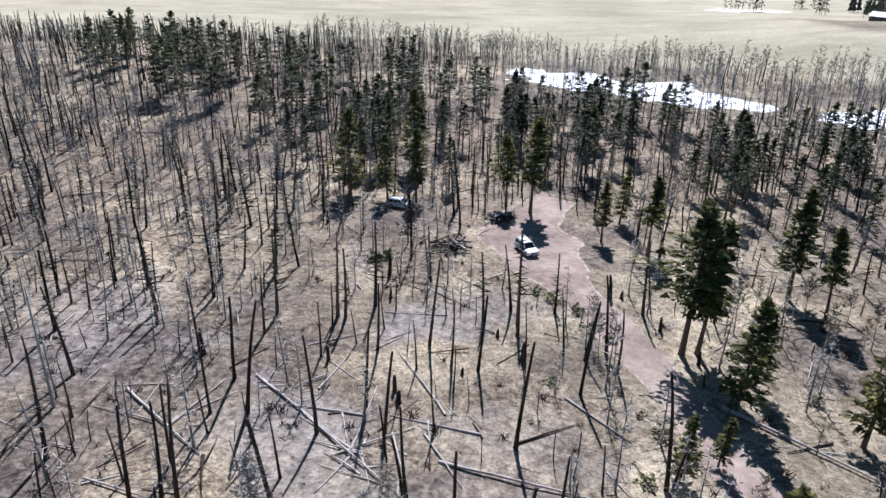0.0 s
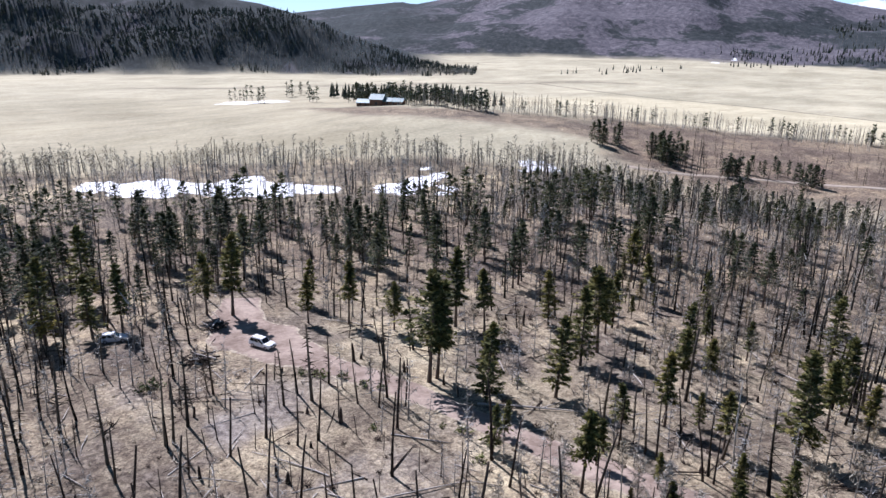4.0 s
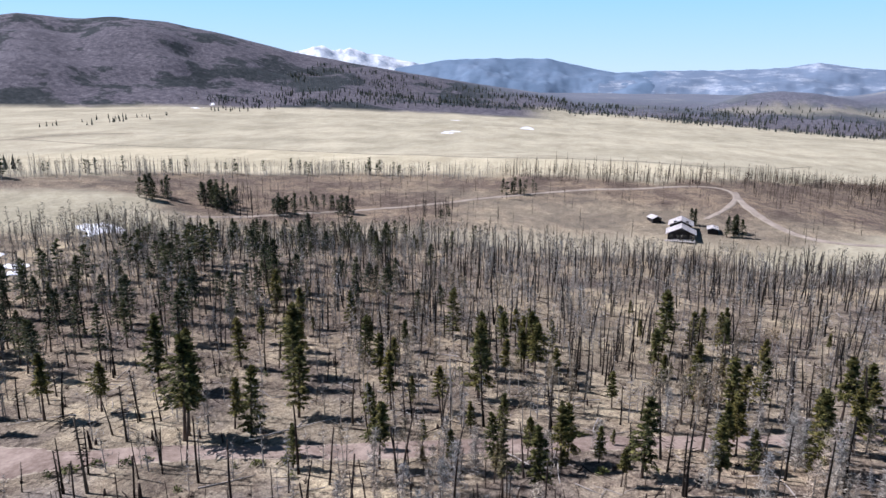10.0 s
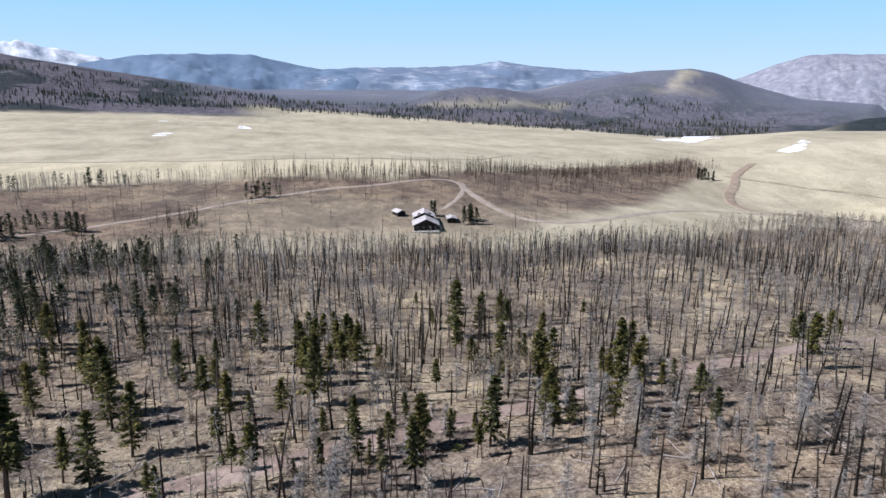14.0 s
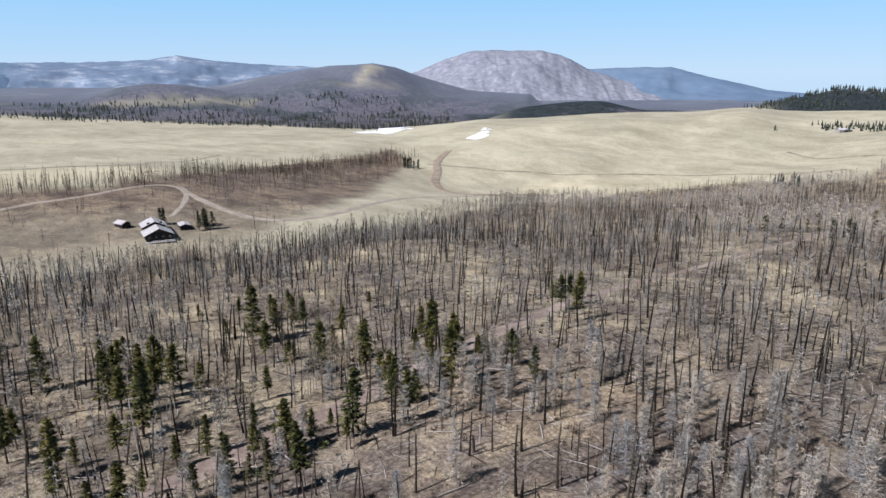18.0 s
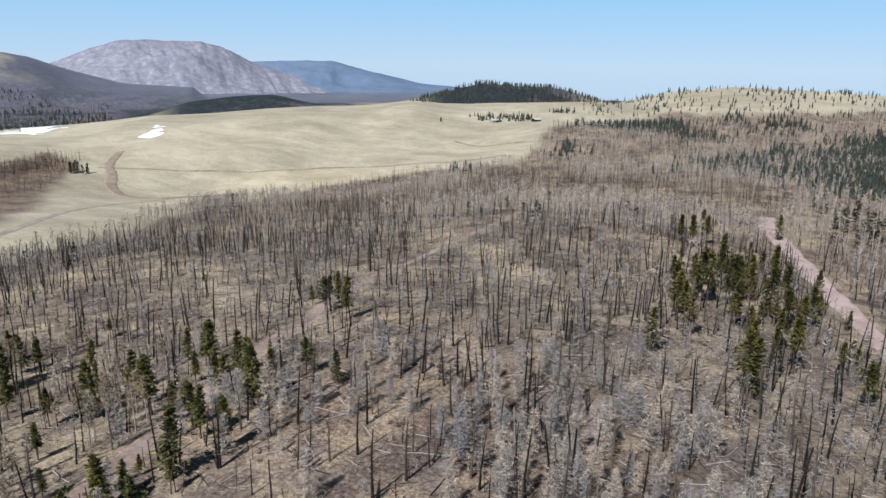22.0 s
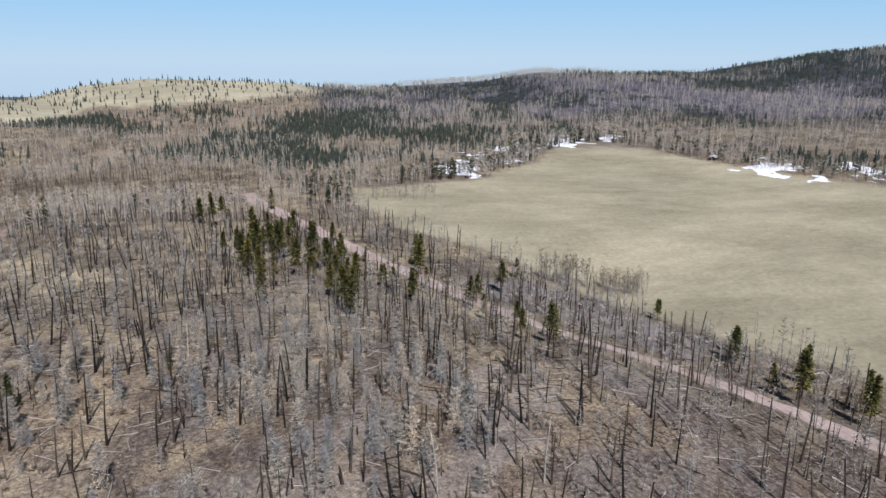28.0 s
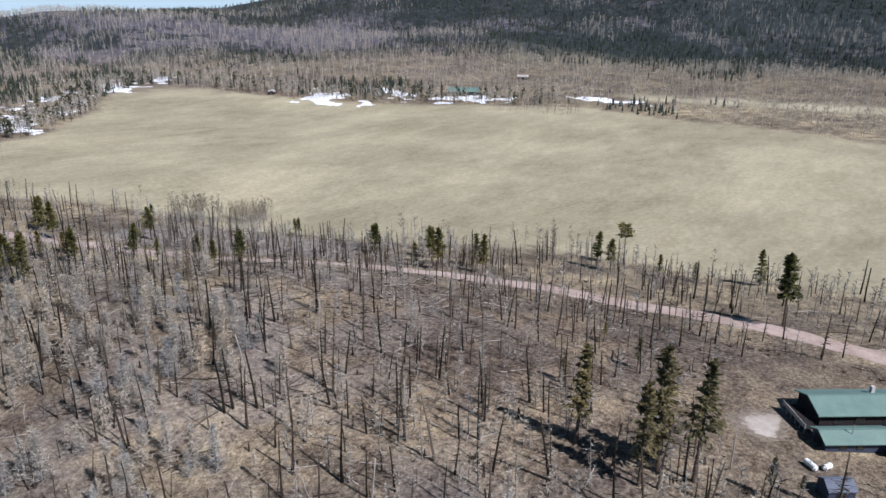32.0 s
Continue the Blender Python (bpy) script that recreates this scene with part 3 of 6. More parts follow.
    grey = 0.7 * smooth((inside([(-103, -143), (-126, -143), (-152, -146), (-161, -97), (-170, -70), (-140, -45), (-126, -77), (-113, -110)], x, y) + rag * 0.4) / 8 + 0.4)
    flecks = smooth(fbm(x, y, 13, 61, 3) * 6 + 0.15)
    grey = np.maximum(grey, 0.6 * flecks * np.maximum(np.exp(-((x + 18) / 34) ** 2 - ((y - 66) / 30) ** 2), 0.7 * np.exp(-((x + 60) / 70) ** 2 - ((y + 20) / 70) ** 2)) * woods * (1 - west))
    wander = fbm(x, y, 11, 63, 4)
    black = 0.85 * np.exp(-((x + 116) / 34) ** 2 - ((y - 40) / 48) ** 2) * smooth(wander * 3 + 0.7)
    black = np.maximum(black, 0.6 * smooth(wander * 6 - 0.35) * smooth(inside(WOODS, x, y) / 15) * smooth((260 - dist) / 60))
    soil = me.attributes.new("char", "FLOAT", "POINT")
    soil.data.foreach_set("value", np.clip(black * (1 - west), 0, 1).astype(np.float32))
    dust = me.attributes.new("ash", "FLOAT", "POINT")
    dust.data.foreach_set("value", np.clip(grey, 0, 1).astype(np.float32))
    me.polygons.foreach_set("use_smooth", np.ones(len(me.polygons), bool))
    me.materials.append(GROUND)
    return tagged(new("ground", me), "dry straw-coloured grass, ashy floor, burnt slopes, painted fir shade and far haze", "ground", kind="structure")


ground = build_ground()


def ribbon(name, line, width, material, label, lift=0.12, rag=0.7, seed=1):
    """A dirt road laid on the ground along a line of points, with a slightly hollow bed and ragged edges."""
    pts = np.array(line, float)
    for _ in range(3):
        q, w = 0.75 * pts[:-1] + 0.25 * pts[1:], 0.25 * pts[:-1] + 0.75 * pts[1:]
        pts = np.vstack([pts[:1], np.stack([q, w], 1).reshape(-1, 2), pts[-1:]])
    s = np.r_[0, np.cumsum(np.hypot(*np.diff(pts, axis=0).T))]
    t = np.arange(0, s[-1], 1.5)
    px, py = np.interp(t, s, pts[:, 0]), np.interp(t, s, pts[:, 1])
    tx, ty = np.gradient(px), np.gradient(py)
    k = np.hypot(tx, ty)
    nx, ny = -ty / k, tx / k
    across = np.linspace(-1, 1, 9)
    wob = 1 + rag * fbm(px, py, 7, seed, 4)
    half = (width(t) if callable(width) else width) / 2 * wob
    x, y = px[:, None] + nx[:, None] * across * half[:, None], py[:, None] + ny[:, None] * across * half[:, None]
    bed = lift * (1 - across ** 8) - 0.04 + 0.04 * np.cos(across * 9)
    z = land(x, y) + bed
    me = grid_mesh(name, np.stack([x, y, z], -1).reshape(-1, 3), lattice(len(t), 9))
    edge = me.attributes.new("edge", "FLOAT", "POINT")
    edge.data.foreach_set("value", np.tile(np.abs(across) ** 2 * 0.62, len(t)).astype(np.float32))
    me.polygons.foreach_set("use_smooth", np.ones(len(me.polygons), bool))
    me.materials.append(material)
    return tagged(new(name, me), label, "road", kind="structure")


ribbon("road", MAIN_ROAD, lambda t: 6.4 + 9.0 * np.exp(-((t - 24) / 16) ** 2) - 3.2 * smooth((t - 205) / 60), DIRT, "reddish dirt road through burnt woods", seed=2)
ribbon("road", WEST_ROAD, 9.6, REDDIRT, "reddish dirt road along the edge of a meadow", seed=3)
ribbon("road", DRIVE, 3.6, PALEDIRT, "pale dirt drive up to a dark house", 0.3, seed=4)
ribbon("road", SIDE_TRACK, 6.0, PALEDIRT, "pale dirt track across dry grass", 0.3, seed=5)
ribbon("road", BEND, 11.0, BROWNDIRT, "brown dirt road bending across dry grass", 0.9, seed=6)
for k, line_ in enumerate(BROOKS):
    ribbon("ditch", line_, 4.5, WETSOIL, "dark wet ditch winding through the dry meadow", 0.35, 1.3, seed=12 + k)


def snow_patch(poly, seed, cover=0.0, step=2.0, label="melting old snow in patches on dry ground"):
    """Snow lying where a ragged noise says it still lies, with a rounded edge."""
    xs, ys = [p[0] for p in poly], [p[1] for p in poly]
    x, y = np.meshgrid(np.arange(min(xs) - 6, max(xs) + 6, step), np.arange(min(ys) - 6, max(ys) + 6, step), indexing="ij")
    depth = inside(poly, x, y) / 6 + fbm(x, y, 17, seed, 5) * 13 + cover
    depth = np.clip(depth, -1, 1.2)
    z = land(x, y) + np.where(depth > 0, 0.1 + 0.25 * depth, -0.3)
    faces = lattice(*x.shape)
    keep = (depth.ravel()[faces] > -0.4).any(1)
    me = grid_mesh("snow", np.stack([x, y, z], -1).reshape(-1, 3), faces[keep][:, ::-1])
    bm = bmesh.new()
    bm.from_mesh(me)
    bmesh.ops.delete(bm, geom=[v for v in bm.verts if not v.link_faces], context="VERTS")
    bm.normal_update()
    bm.to_mesh(me)
    bm.free()
    me.polygons.foreach_set("use_smooth", np.ones(len(me.polygons), bool))
    me.materials.append(SNOW)
    tagged(new("snow", me), label, "snow", kind="stuff")


snow_patch([(20, 290), (55, 285), (88, 262), (109, 244), (130, 228), (165, 225), (208, 214), (186, 200), (154, 203), (128, 194), (114, 196), (91, 210), (61, 221), (30, 250)], 11, -1.7)
for k, (edge_, amount) in enumerate([
        ([(-180, -395), (-221, -478), (-236, -476), (-223, -431), (-187, -370)], 0.0), ([(-247, -470), (-279, -460), (-274, -436), (-241, -436)], 0.2),
        ([(-330, -554), (-401, -614), (-408, -584), (-357, -525)], 0.2), ([(-419, -594), (-445, -584), (-425, -541), (-402, -549)], 0.5),
        ([(-437, -393), (-495, -420), (-462, -330), (-448, -320), (-433, -359)], 0.4), ([(-543, -376), (-555, -342), (-510, -304), (-496, -326)], 0.1),
        ([(-545, -311), (-562, -279), (-570, -218), (-550, -208), (-521, -250), (-506, -282)], -0.2), ([(-629, -223), (-637, -124), (-605, -112), (-592, -205)], -1.2),
        ([(-300, -500), (-371, -575), (-340, -600), (-240, -520), (-190, -440)], -2.2)]):
    snow_patch(edge_, 30 + k, amount - (1.0 if k < 4 else 0.9), 1.5)
snow_patch([(960, 196), (985, 190), (1050, 190), (1040, 200)], 14, 0.6)
snow_patch([(1190, 100), (1200, 94), (1275, 86), (1265, 96)], 19, 0.6)
snow_patch([(1335, 240), (1360, 228), (1370, 240), (1345, 248)], 20, -0.5)
snow_patch([(1350, 798), (1365, 798), (1470, 812), (1455, 822)], 21, 0.2)
snow_patch([(200, 540), (240, 545), (245, 570), (205, 572)], 15, 1.2)
snow_patch([(960, -628), (1045, -600), (1180, -730), (1130, -740), (1000, -655)], 18, 0.6)
snow_patch([(728, -607), (692, -590), (702, -612), (732, -620)], 23, -0.4)
snow_patch([(684, -565), (674, -568), (680, -580), (692, -575)], 22, 0.8)


# ---- far ranges on the skyline ----
def range_material(name, low, mid, high, scale, steep=(1, 1, 0.5)):
    m, n, l, b = nodes_of(name)
    f = noise_node(n, l, scale, 10.0, 0.7, steep)
    l.new(ramp(n, l, f, [(0.35, low), (0.52, mid), (0.66, high)]), b.inputs["Base Color"])
    b.inputs["Roughness"].default_value, b.inputs["Specular IOR Level"].default_value = 1.0, 0.0
    return m


def far_range(label, foot, crest, line, material, rough=0.2, seed=60, gully=0.0):
    az = np.arange(line[0][0], line[-1][0], 0.07 if gully else 0.12)
    rr = np.linspace(foot, crest + 130, 30)
    a, r = np.meshgrid(np.radians(az), rr, indexing="xy")
    x, y = MIDDLE[0] + r * np.sin(a), MIDDLE[1] + r * np.cos(a)
    top = np.interp(az, [p[0] for p in line], [p[1] for p in line])[None, :]
    t = (r - foot) / (crest - foot)
    spur = fbm(x, y, 260, seed, 5)
    w = np.clip(t + spur * 0.55 * np.clip(4 * t * (1 - t), 0, 1), 0, 1) ** 0.9
    w = np.where(t > 1, 1 - (t - 1) * 3, w)
    z = -90 + (top + 90) * w + fbm(x, y, 60, seed + 7, 4) * rough * np.clip(top + 90, 0, 200) * np.clip(t, 0, 1)
    if gully:
        ravine = np.abs(fbm(az[None, :] + 1.6 * t + 1.2 * spur, t * 0.9, 1.6, seed + 20, 5)) * 2
        z = z - gully * (0.5 - ravine) * np.clip(4 * t * (1.02 - t), 0, 1) ** 0.7
    me = grid_mesh("backdrop", np.stack([x, y, z], -1).reshape(-1, 3), lattice(*x.shape)[:, ::-1])
    me.materials.append(material)
    tagged(new("backdrop", me), label, "mountain range", kind="structure")


# the bluish base colours carry the aerial haze of distance
HAZEBLUE = range_material("haze_blue_range", (0.112, 0.165, 0.232), (0.135, 0.19, 0.262), (0.16, 0.215, 0.287), 0.008)
HAZESNOW = range_material("haze_blue_range_with_snow", (0.13, 0.175, 0.24), (0.155, 0.2, 0.265), (0.33, 0.37, 0.42), 0.007, (1, 1, 4))
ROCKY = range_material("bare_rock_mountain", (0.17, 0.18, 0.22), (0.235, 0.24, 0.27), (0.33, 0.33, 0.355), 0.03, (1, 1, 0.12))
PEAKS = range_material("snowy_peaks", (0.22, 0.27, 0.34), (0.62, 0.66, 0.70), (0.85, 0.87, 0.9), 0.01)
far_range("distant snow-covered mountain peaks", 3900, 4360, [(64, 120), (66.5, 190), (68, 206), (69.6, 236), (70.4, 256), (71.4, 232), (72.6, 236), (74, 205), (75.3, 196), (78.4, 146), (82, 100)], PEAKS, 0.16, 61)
far_range("distant forested mesas, blue with painted haze", 3500, 4270, [(74, 90), (78.5, 150), (80.5, 174), (84, 180), (88, 182), (90.5, 140), (93.2, 100), (95.9, 112), (97, 105)], HAZEBLUE, 0.05, 62)
far_range("distant hills streaked with snow, painted haze blue", 3400, 4268, [(92, 85), (96, 110), (100, 112), (104.7, 124), (107, 154), (109, 130), (112.5, 106), (117.4, 88), (122, 60)], HAZESNOW, 0.06, 63)
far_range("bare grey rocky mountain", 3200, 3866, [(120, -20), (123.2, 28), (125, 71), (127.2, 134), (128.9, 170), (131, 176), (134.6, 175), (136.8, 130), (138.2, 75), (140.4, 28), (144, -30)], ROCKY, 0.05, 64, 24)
far_range("distant mountain ridge, blue with painted haze", 3500, 4167, [(134, 40), (138, 78), (140.8, 88), (144.2, 87), (146.7, 42), (151, -30), (156, -60)], HAZEBLUE, 0.06, 65)


# ---- building helpers ----
class Shape:
    """Collects triangles; each has a material slot."""

    def __init__(self):
        self.v, self.f, self.m = [], [], []

    def tube(self, pts, radii, sides=5, slot=0, cap=True):
        start = len(self.v)
        for k, (p, r) in enumerate(zip(pts, radii)):
            d = (pts[min(k + 1, len(pts) - 1)] - pts[max(k - 1, 0)]).normalized()
            u = d.cross(Vector((0.31, 0.95, 0.05))).normalized()
            w = d.cross(u)
            for s in range(sides):
                a = 2 * math.pi * s / sides
                self.v.append(p + u * (r * math.cos(a)) + w * (r * math.sin(a)))
        for k in range(len(pts) - 1):
            for s in range(sides):
                a, b_ = start + k * sides + s, start + k * sides + (s + 1) % sides
                c, d = a + sides, b_ + sides
                self.f += [(a, b_, d), (a, d, c)]
                self.m += [slot, slot]
        if cap:
            top = start + (len(pts) - 1) * sides
            for s in range(1, sides - 1):
                self.f.append((top, top + s, top + s + 1))
                self.m.append(slot)

    def tri(self, a, b_, c, slot=0):
        n = len(self.v)
        self.v += [a, b_, c]
        self.f.append((n, n + 1, n + 2))
        self.m.append(slot)

    def twig(self, a, b_, width, slot=0):
        """A thin three-sided twig."""
        d = b_ - a
        u = d.cross(Vector((random.uniform(-1, 1), random.uniform(-1, 1), random.uniform(-1, 1)))).normalized() * width
        w = d.cross(u).normalized() * width
        n = len(self.v)
        self.v += [a + u, a - u * 0.5 + w * 0.87, a - u * 0.5 - w * 0.87, b_]
        self.f += [(n, n + 1, n + 3), (n + 1, n + 2, n + 3), (n + 2, n, n + 3)]
        self.m += [slot] * 3

    def arrays(self):
        return np.array([tuple(p) for p in self.v], np.float32), np.array(self.f, np.int32), np.array(self.m, np.int32)

    def mesh(self, name, *mats):
        v, f, m = self.arrays()
        me = grid_mesh(name, v, f)
        me.polygons.foreach_set("material_index", m)
        for mat in mats:
            me.materials.append(mat)
        return me


def rnd(a, b_):
    return random.uniform(a, b_)


def stem(height, base, top, bend=0.03, segs=6):
    """Axis points and radii of a trunk."""
    ax, ay, ph = rnd(-bend, bend) * height, rnd(-bend, bend) * height, rnd(0, 6)
    pts, rad = [], []
    for k in range(segs + 1):
        t = k / segs
        wob = 0.006 * height
        pts.append(Vector((ax * t * t + wob * math.sin(ph + 5 * t) * t, ay * t * t + wob * math.cos(ph + 4 * t) * t, height * t - (0.3 if k == 0 else 0))))
        rad.append(base * (1.25 if k == 0 else 1) * (1 - t) + top * t)
    return pts, rad


def along(pts, t):
    k = min(int(t * (len(pts) - 1)), len(pts) - 2)
    f = t * (len(pts) - 1) - k
    return pts[k].lerp(pts[k + 1], f)


def pine_shapes(height, branches, sprays, crown_from, spread, clump, sides=6, taper=0.62):
    """Trunk and crown of a live conifer: limbs in uneven tiers, each with sprays of needles."""
    trunk, crown = Shape(), Shape()
    pts, rad = stem(height, 0.014 * height + 0.05, 0.02, 0.02, 7)
    trunk.tube(pts, rad, sides)
    lobes = [(rnd(0, 6.3), rnd(crown_from, 0.95), rnd(0.35, 1.6)) for _ in range(9)]
    for k in range(branches):
        u = (k + rnd(0, 1)) / branches
        t = crown_from + (0.985 - crown_from) * u
        a = k * 2.4 + rnd(-0.5, 0.5)
        reach = height * spread * (1 - u) ** taper * (0.55 + 0.45 * min(1, u * 5 + 0.35)) * rnd(0.55, 1.15)
        for la, lt, lw in lobes:
            reach *= 1 + (lw - 1) * max(0, math.cos(a - la)) * max(0, 1 - abs(t - lt) * 5)
        reach = max(reach, 0.02 * height)
        root = along(pts, t)
        tip = root + Vector((math.cos(a) * reach, math.sin(a) * reach, reach * (-0.25 + 0.75 * u) + rnd(-0.1, 0.1)))
        crown.twig(root, tip, 0.03 * height / 14, 1)
        for s in range(sprays):
            f = rnd(0.25, 1.05)
            c = root.lerp(tip, f) + Vector((rnd(-1, 1), rnd(-1, 1), rnd(-0.6, 0.45))) * (clump * 0.45 + reach * 0.13)
            out = (tip - root).normalized() * clump * rnd(0.6, 1.3)
            side = Vector((rnd(-1, 1), rnd(-1, 1), rnd(-0.35, 0.5))).normalized() * clump * rnd(0.4, 0.9)
            crown.tri(c - out * 0.5 - side * 0.5, c + side, c + out - side * rnd(0, 0.6))
    for s in range(sprays):
        c = pts[-1] + Vector((rnd(-1, 1), rnd(-1, 1), rnd(-2.5, 0.3))) * clump * 0.4
        crown.tri(c, c + Vector((rnd(-0.3, 0.3), rnd(-0.3, 0.3), 1)) * clump * 0.7, c + Vector((rnd(-1, 1), rnd(-1, 1), 0.2)) * clump * 0.6)
    return trunk, crown


def snag_shapes(height, limbs, sides=6, segs=6, stub=1.0, fat=1.0, slight=False):
    """A fire-killed trunk with a broken top and dead limb stubs."""
    trunk, limb = Shape(), Shape()
    pts, rad = stem(height, (0.0115 * height + 0.05) * fat, rnd(0.05, 0.1) * fat, 0.06, segs)
    trunk.tube(pts, rad, sides)
    for _ in range(limbs):
        t = rnd(0.25, 0.99)
        a, reach = rnd(0, 6.3), rnd(0.3, 2.2) * stub * (1.15 - t)
        root = along(pts, t)
        tip = root + Vector((math.cos(a) * reach, math.sin(a) * reach, rnd(-0.35, 0.45) * reach))
        if slight:
            limb.tri(root - Vector((0, 0, 0.09)), root + Vector((0, 0, 0.09)), tip)
        else:
            limb.twig(root, tip, 0.034)
    return trunk, limb


def dead_spruce_shapes(height, limbs, twigs, sides=5, thick=1.0):
    """A dead spruce that has kept its fine grey branches."""
    trunk, limb = Shape(), Shape()
    pts, rad = stem(height, 0.011 * height + 0.04, 0.02, 0.03, 5)
    trunk.tube(pts, rad, sides)
    for k in range(limbs):
        u = (k + rnd(0, 1)) / limbs
        t = 0.06 + 0.92 * u ** 1.15
        a, reach = k * 2.4 + rnd(-0.4, 0.4), height * 0.24 * (1.08 - u) ** 0.8 * rnd(0.45, 1.15) + 0.2
        root = along(pts, t)
        tip = root + Vector((math.cos(a) * reach, math.sin(a) * reach, reach * rnd(-0.25, 0.45)))
        limb.twig(root, tip, 0.05 * thick)
        for _ in range(twigs):
            p = root.lerp(tip, rnd(0.2, 1.0))
            d = Vector((rnd(-1, 1), rnd(-1, 1), rnd(-0.5, 0.9))).normalized() * rnd(0.5, 1.3)
            w = d.cross(Vector((rnd(-1, 1), rnd(-1, 1), rnd(-1, 1)))).normalized() * 0.042 * thick
            limb.tri(p + w, p - w, p + d)
    return trunk, limb


def aspen_shapes(height, limbs, twigs, sides=5):
    """A leafless aspen: pale stem, limbs rising, a haze of twigs."""
    trunk, limb = Shape(), Shape()
    pts, rad = stem(height, 0.009 * height + 0.035, 0.02, 0.03, 5)
    trunk.tube(pts, rad, sides)
    for k in range(limbs):
        u = (k + rnd(0, 1)) / limbs
        t = 0.42 + 0.55 * u
        a, reach = k * 2.4 + rnd(-0.5, 0.5), height * 0.2 * (1.1 - u * 0.8) * rnd(0.6, 1.2)
        root = along(pts, t)
        tip = root + Vector((math.cos(a) * reach * 0.75, math.sin(a) * reach * 0.75, reach * rnd(0.5, 1.0)))
        limb.twig(root, tip, 0.055)
        for _ in range(twigs):
            p = root.lerp(tip, rnd(0.3, 1.0))
            d = Vector((rnd(-1, 1), rnd(-1, 1), rnd(-0.1, 1.2))).normalized() * rnd(0.5, 1.3)
            w = d.cross(Vector((rnd(-1, 1), rnd(-1, 1), rnd(-1, 1)))).normalized() * 0.075
            limb.tri(p + w, p - w, p + d)
    return trunk, limb


def tree_thing(name, label, category, group, trunk, crown, crown_name, trunk_mats, crown_mats):
    root = new(name)
    tagged(root, label, category, group)
    new("trunk", trunk.mesh("trunk", *trunk_mats)).parent = root
    new(crown_name, crown.mesh(crown_name, *crown_mats)).parent = root
    return root


def place(x, y, scale=1.0, turn=None, lean=3.5, z=None):
    m = pose(x, y, ground_at(x, y) if z is None else z, rnd(-lean, lean), rnd(-lean, lean), rnd(0, 360) if turn is None else turn)
    return m @ Matrix.Diagonal((scale, scale, scale, 1))


def spread(kinds, places, lean=3.5):
    """kinds: things built at the origin, of height 10; places: (x, y, height). The first place of each kind takes the thing itself."""
    used = set()
    for k, (x, y, h) in enumerate(places):
        ob = kinds[k % len(kinds)]
        m = place(x, y, h / 10, lean=lean)
        if ob in used:
            copy_thing(ob, m)
        else:
            used.add(ob)
            pending.append((ob, m))


pending = []


def settle():
    for ob, m in pending:
        ob.matrix_basis = m
    pending.clear()


def scatter(name, templates, spots, mats, label, category, lean=0.03):
    """One object of many small trees. templates: arrays at height 10; spots: rows of x, y, height."""
    spots = np.asarray(spots, float)
    z = land(spots[:, 0], spots[:, 1])
    V, Fc, M = [], [], []
    count = 0
    pick = np.random.randint(0, len(templates), len(spots))
    for k, (v, f, m) in enumerate(templates):
        sel = np.where(pick == k)[0]
        if not len(sel):
            continue
        a = np.random.uniform(0, 2 * math.pi, len(sel))
        s = spots[sel, 2] / 10
        lx, ly = np.random.normal(0, lean, (2, len(sel)))
        ca, sa = np.cos(a)[:, None], np.sin(a)[:, None]
        x = (v[None, :, 0] * ca - v[None, :, 1] * sa + v[None, :, 2] * lx[:, None]) * s[:, None] + spots[sel, 0][:, None]
        y = (v[None, :, 0] * sa + v[None, :, 1] * ca + v[None, :, 2] * ly[:, None]) * s[:, None] + spots[sel, 1][:, None]
        zz = v[None, :, 2] * s[:, None] + z[sel][:, None]
        V.append(np.stack([x, y, zz], -1).reshape(-1, 3))
        Fc.append((f[None] + (np.arange(len(sel)) * len(v))[:, None, None] + count).reshape(-1, 3))
        M.append(np.tile(m, len(sel)))
        count += len(sel) * len(v)
    me = grid_mesh(name, np.vstack(V), np.vstack(Fc))
    me.polygons.foreach_set("material_index", np.concatenate(M).astype(np.int32))
    for mat in mats:
        me.materials.append(mat)
    return tagged(new(name, me), label, category, kind="stuff")


def joined(trunk, crown):
    """One template of a trunk (slot 0) and a crown (slots 1, 2)."""
    (v, f, m), (v2, f2, m2) = trunk.arrays(), crown.arrays()
    return np.vstack([v, v2]), np.vstack([f, f2 + len(v)]), np.concatenate([m, m2 + 1])


# ---- where trees stand ----
KEEP_CLEAR = [(14.5, 102, 7), (-7, 115, 7), (-115, 100, 22), (-90, 102, 8), (318, -50, 22), (335, -38, 10), (241, 394, 22), (-570, -291, 20), (-110, 92, 14), (-96, 94, 13), (-88, 97, 9)]


def clear_of(x, y, extra=0.0):
    ok = near_line(MAIN_ROAD, x, y) > 3.6 + extra
    ok &= near_line(WEST_ROAD, x, y) > 5.6 + extra
    ok &= near_line(DRIVE, x, y) > 3.5
    ok &= near_line(SIDE_TRACK, x, y) > 3.5
    ok &= np.hypot((x - 18) / 11, (y - 101) / 18) > 1
    for cx, cy, r in KEEP_CLEAR:
        ok &= np.hypot(x - cx, y - cy) > r
    return ok


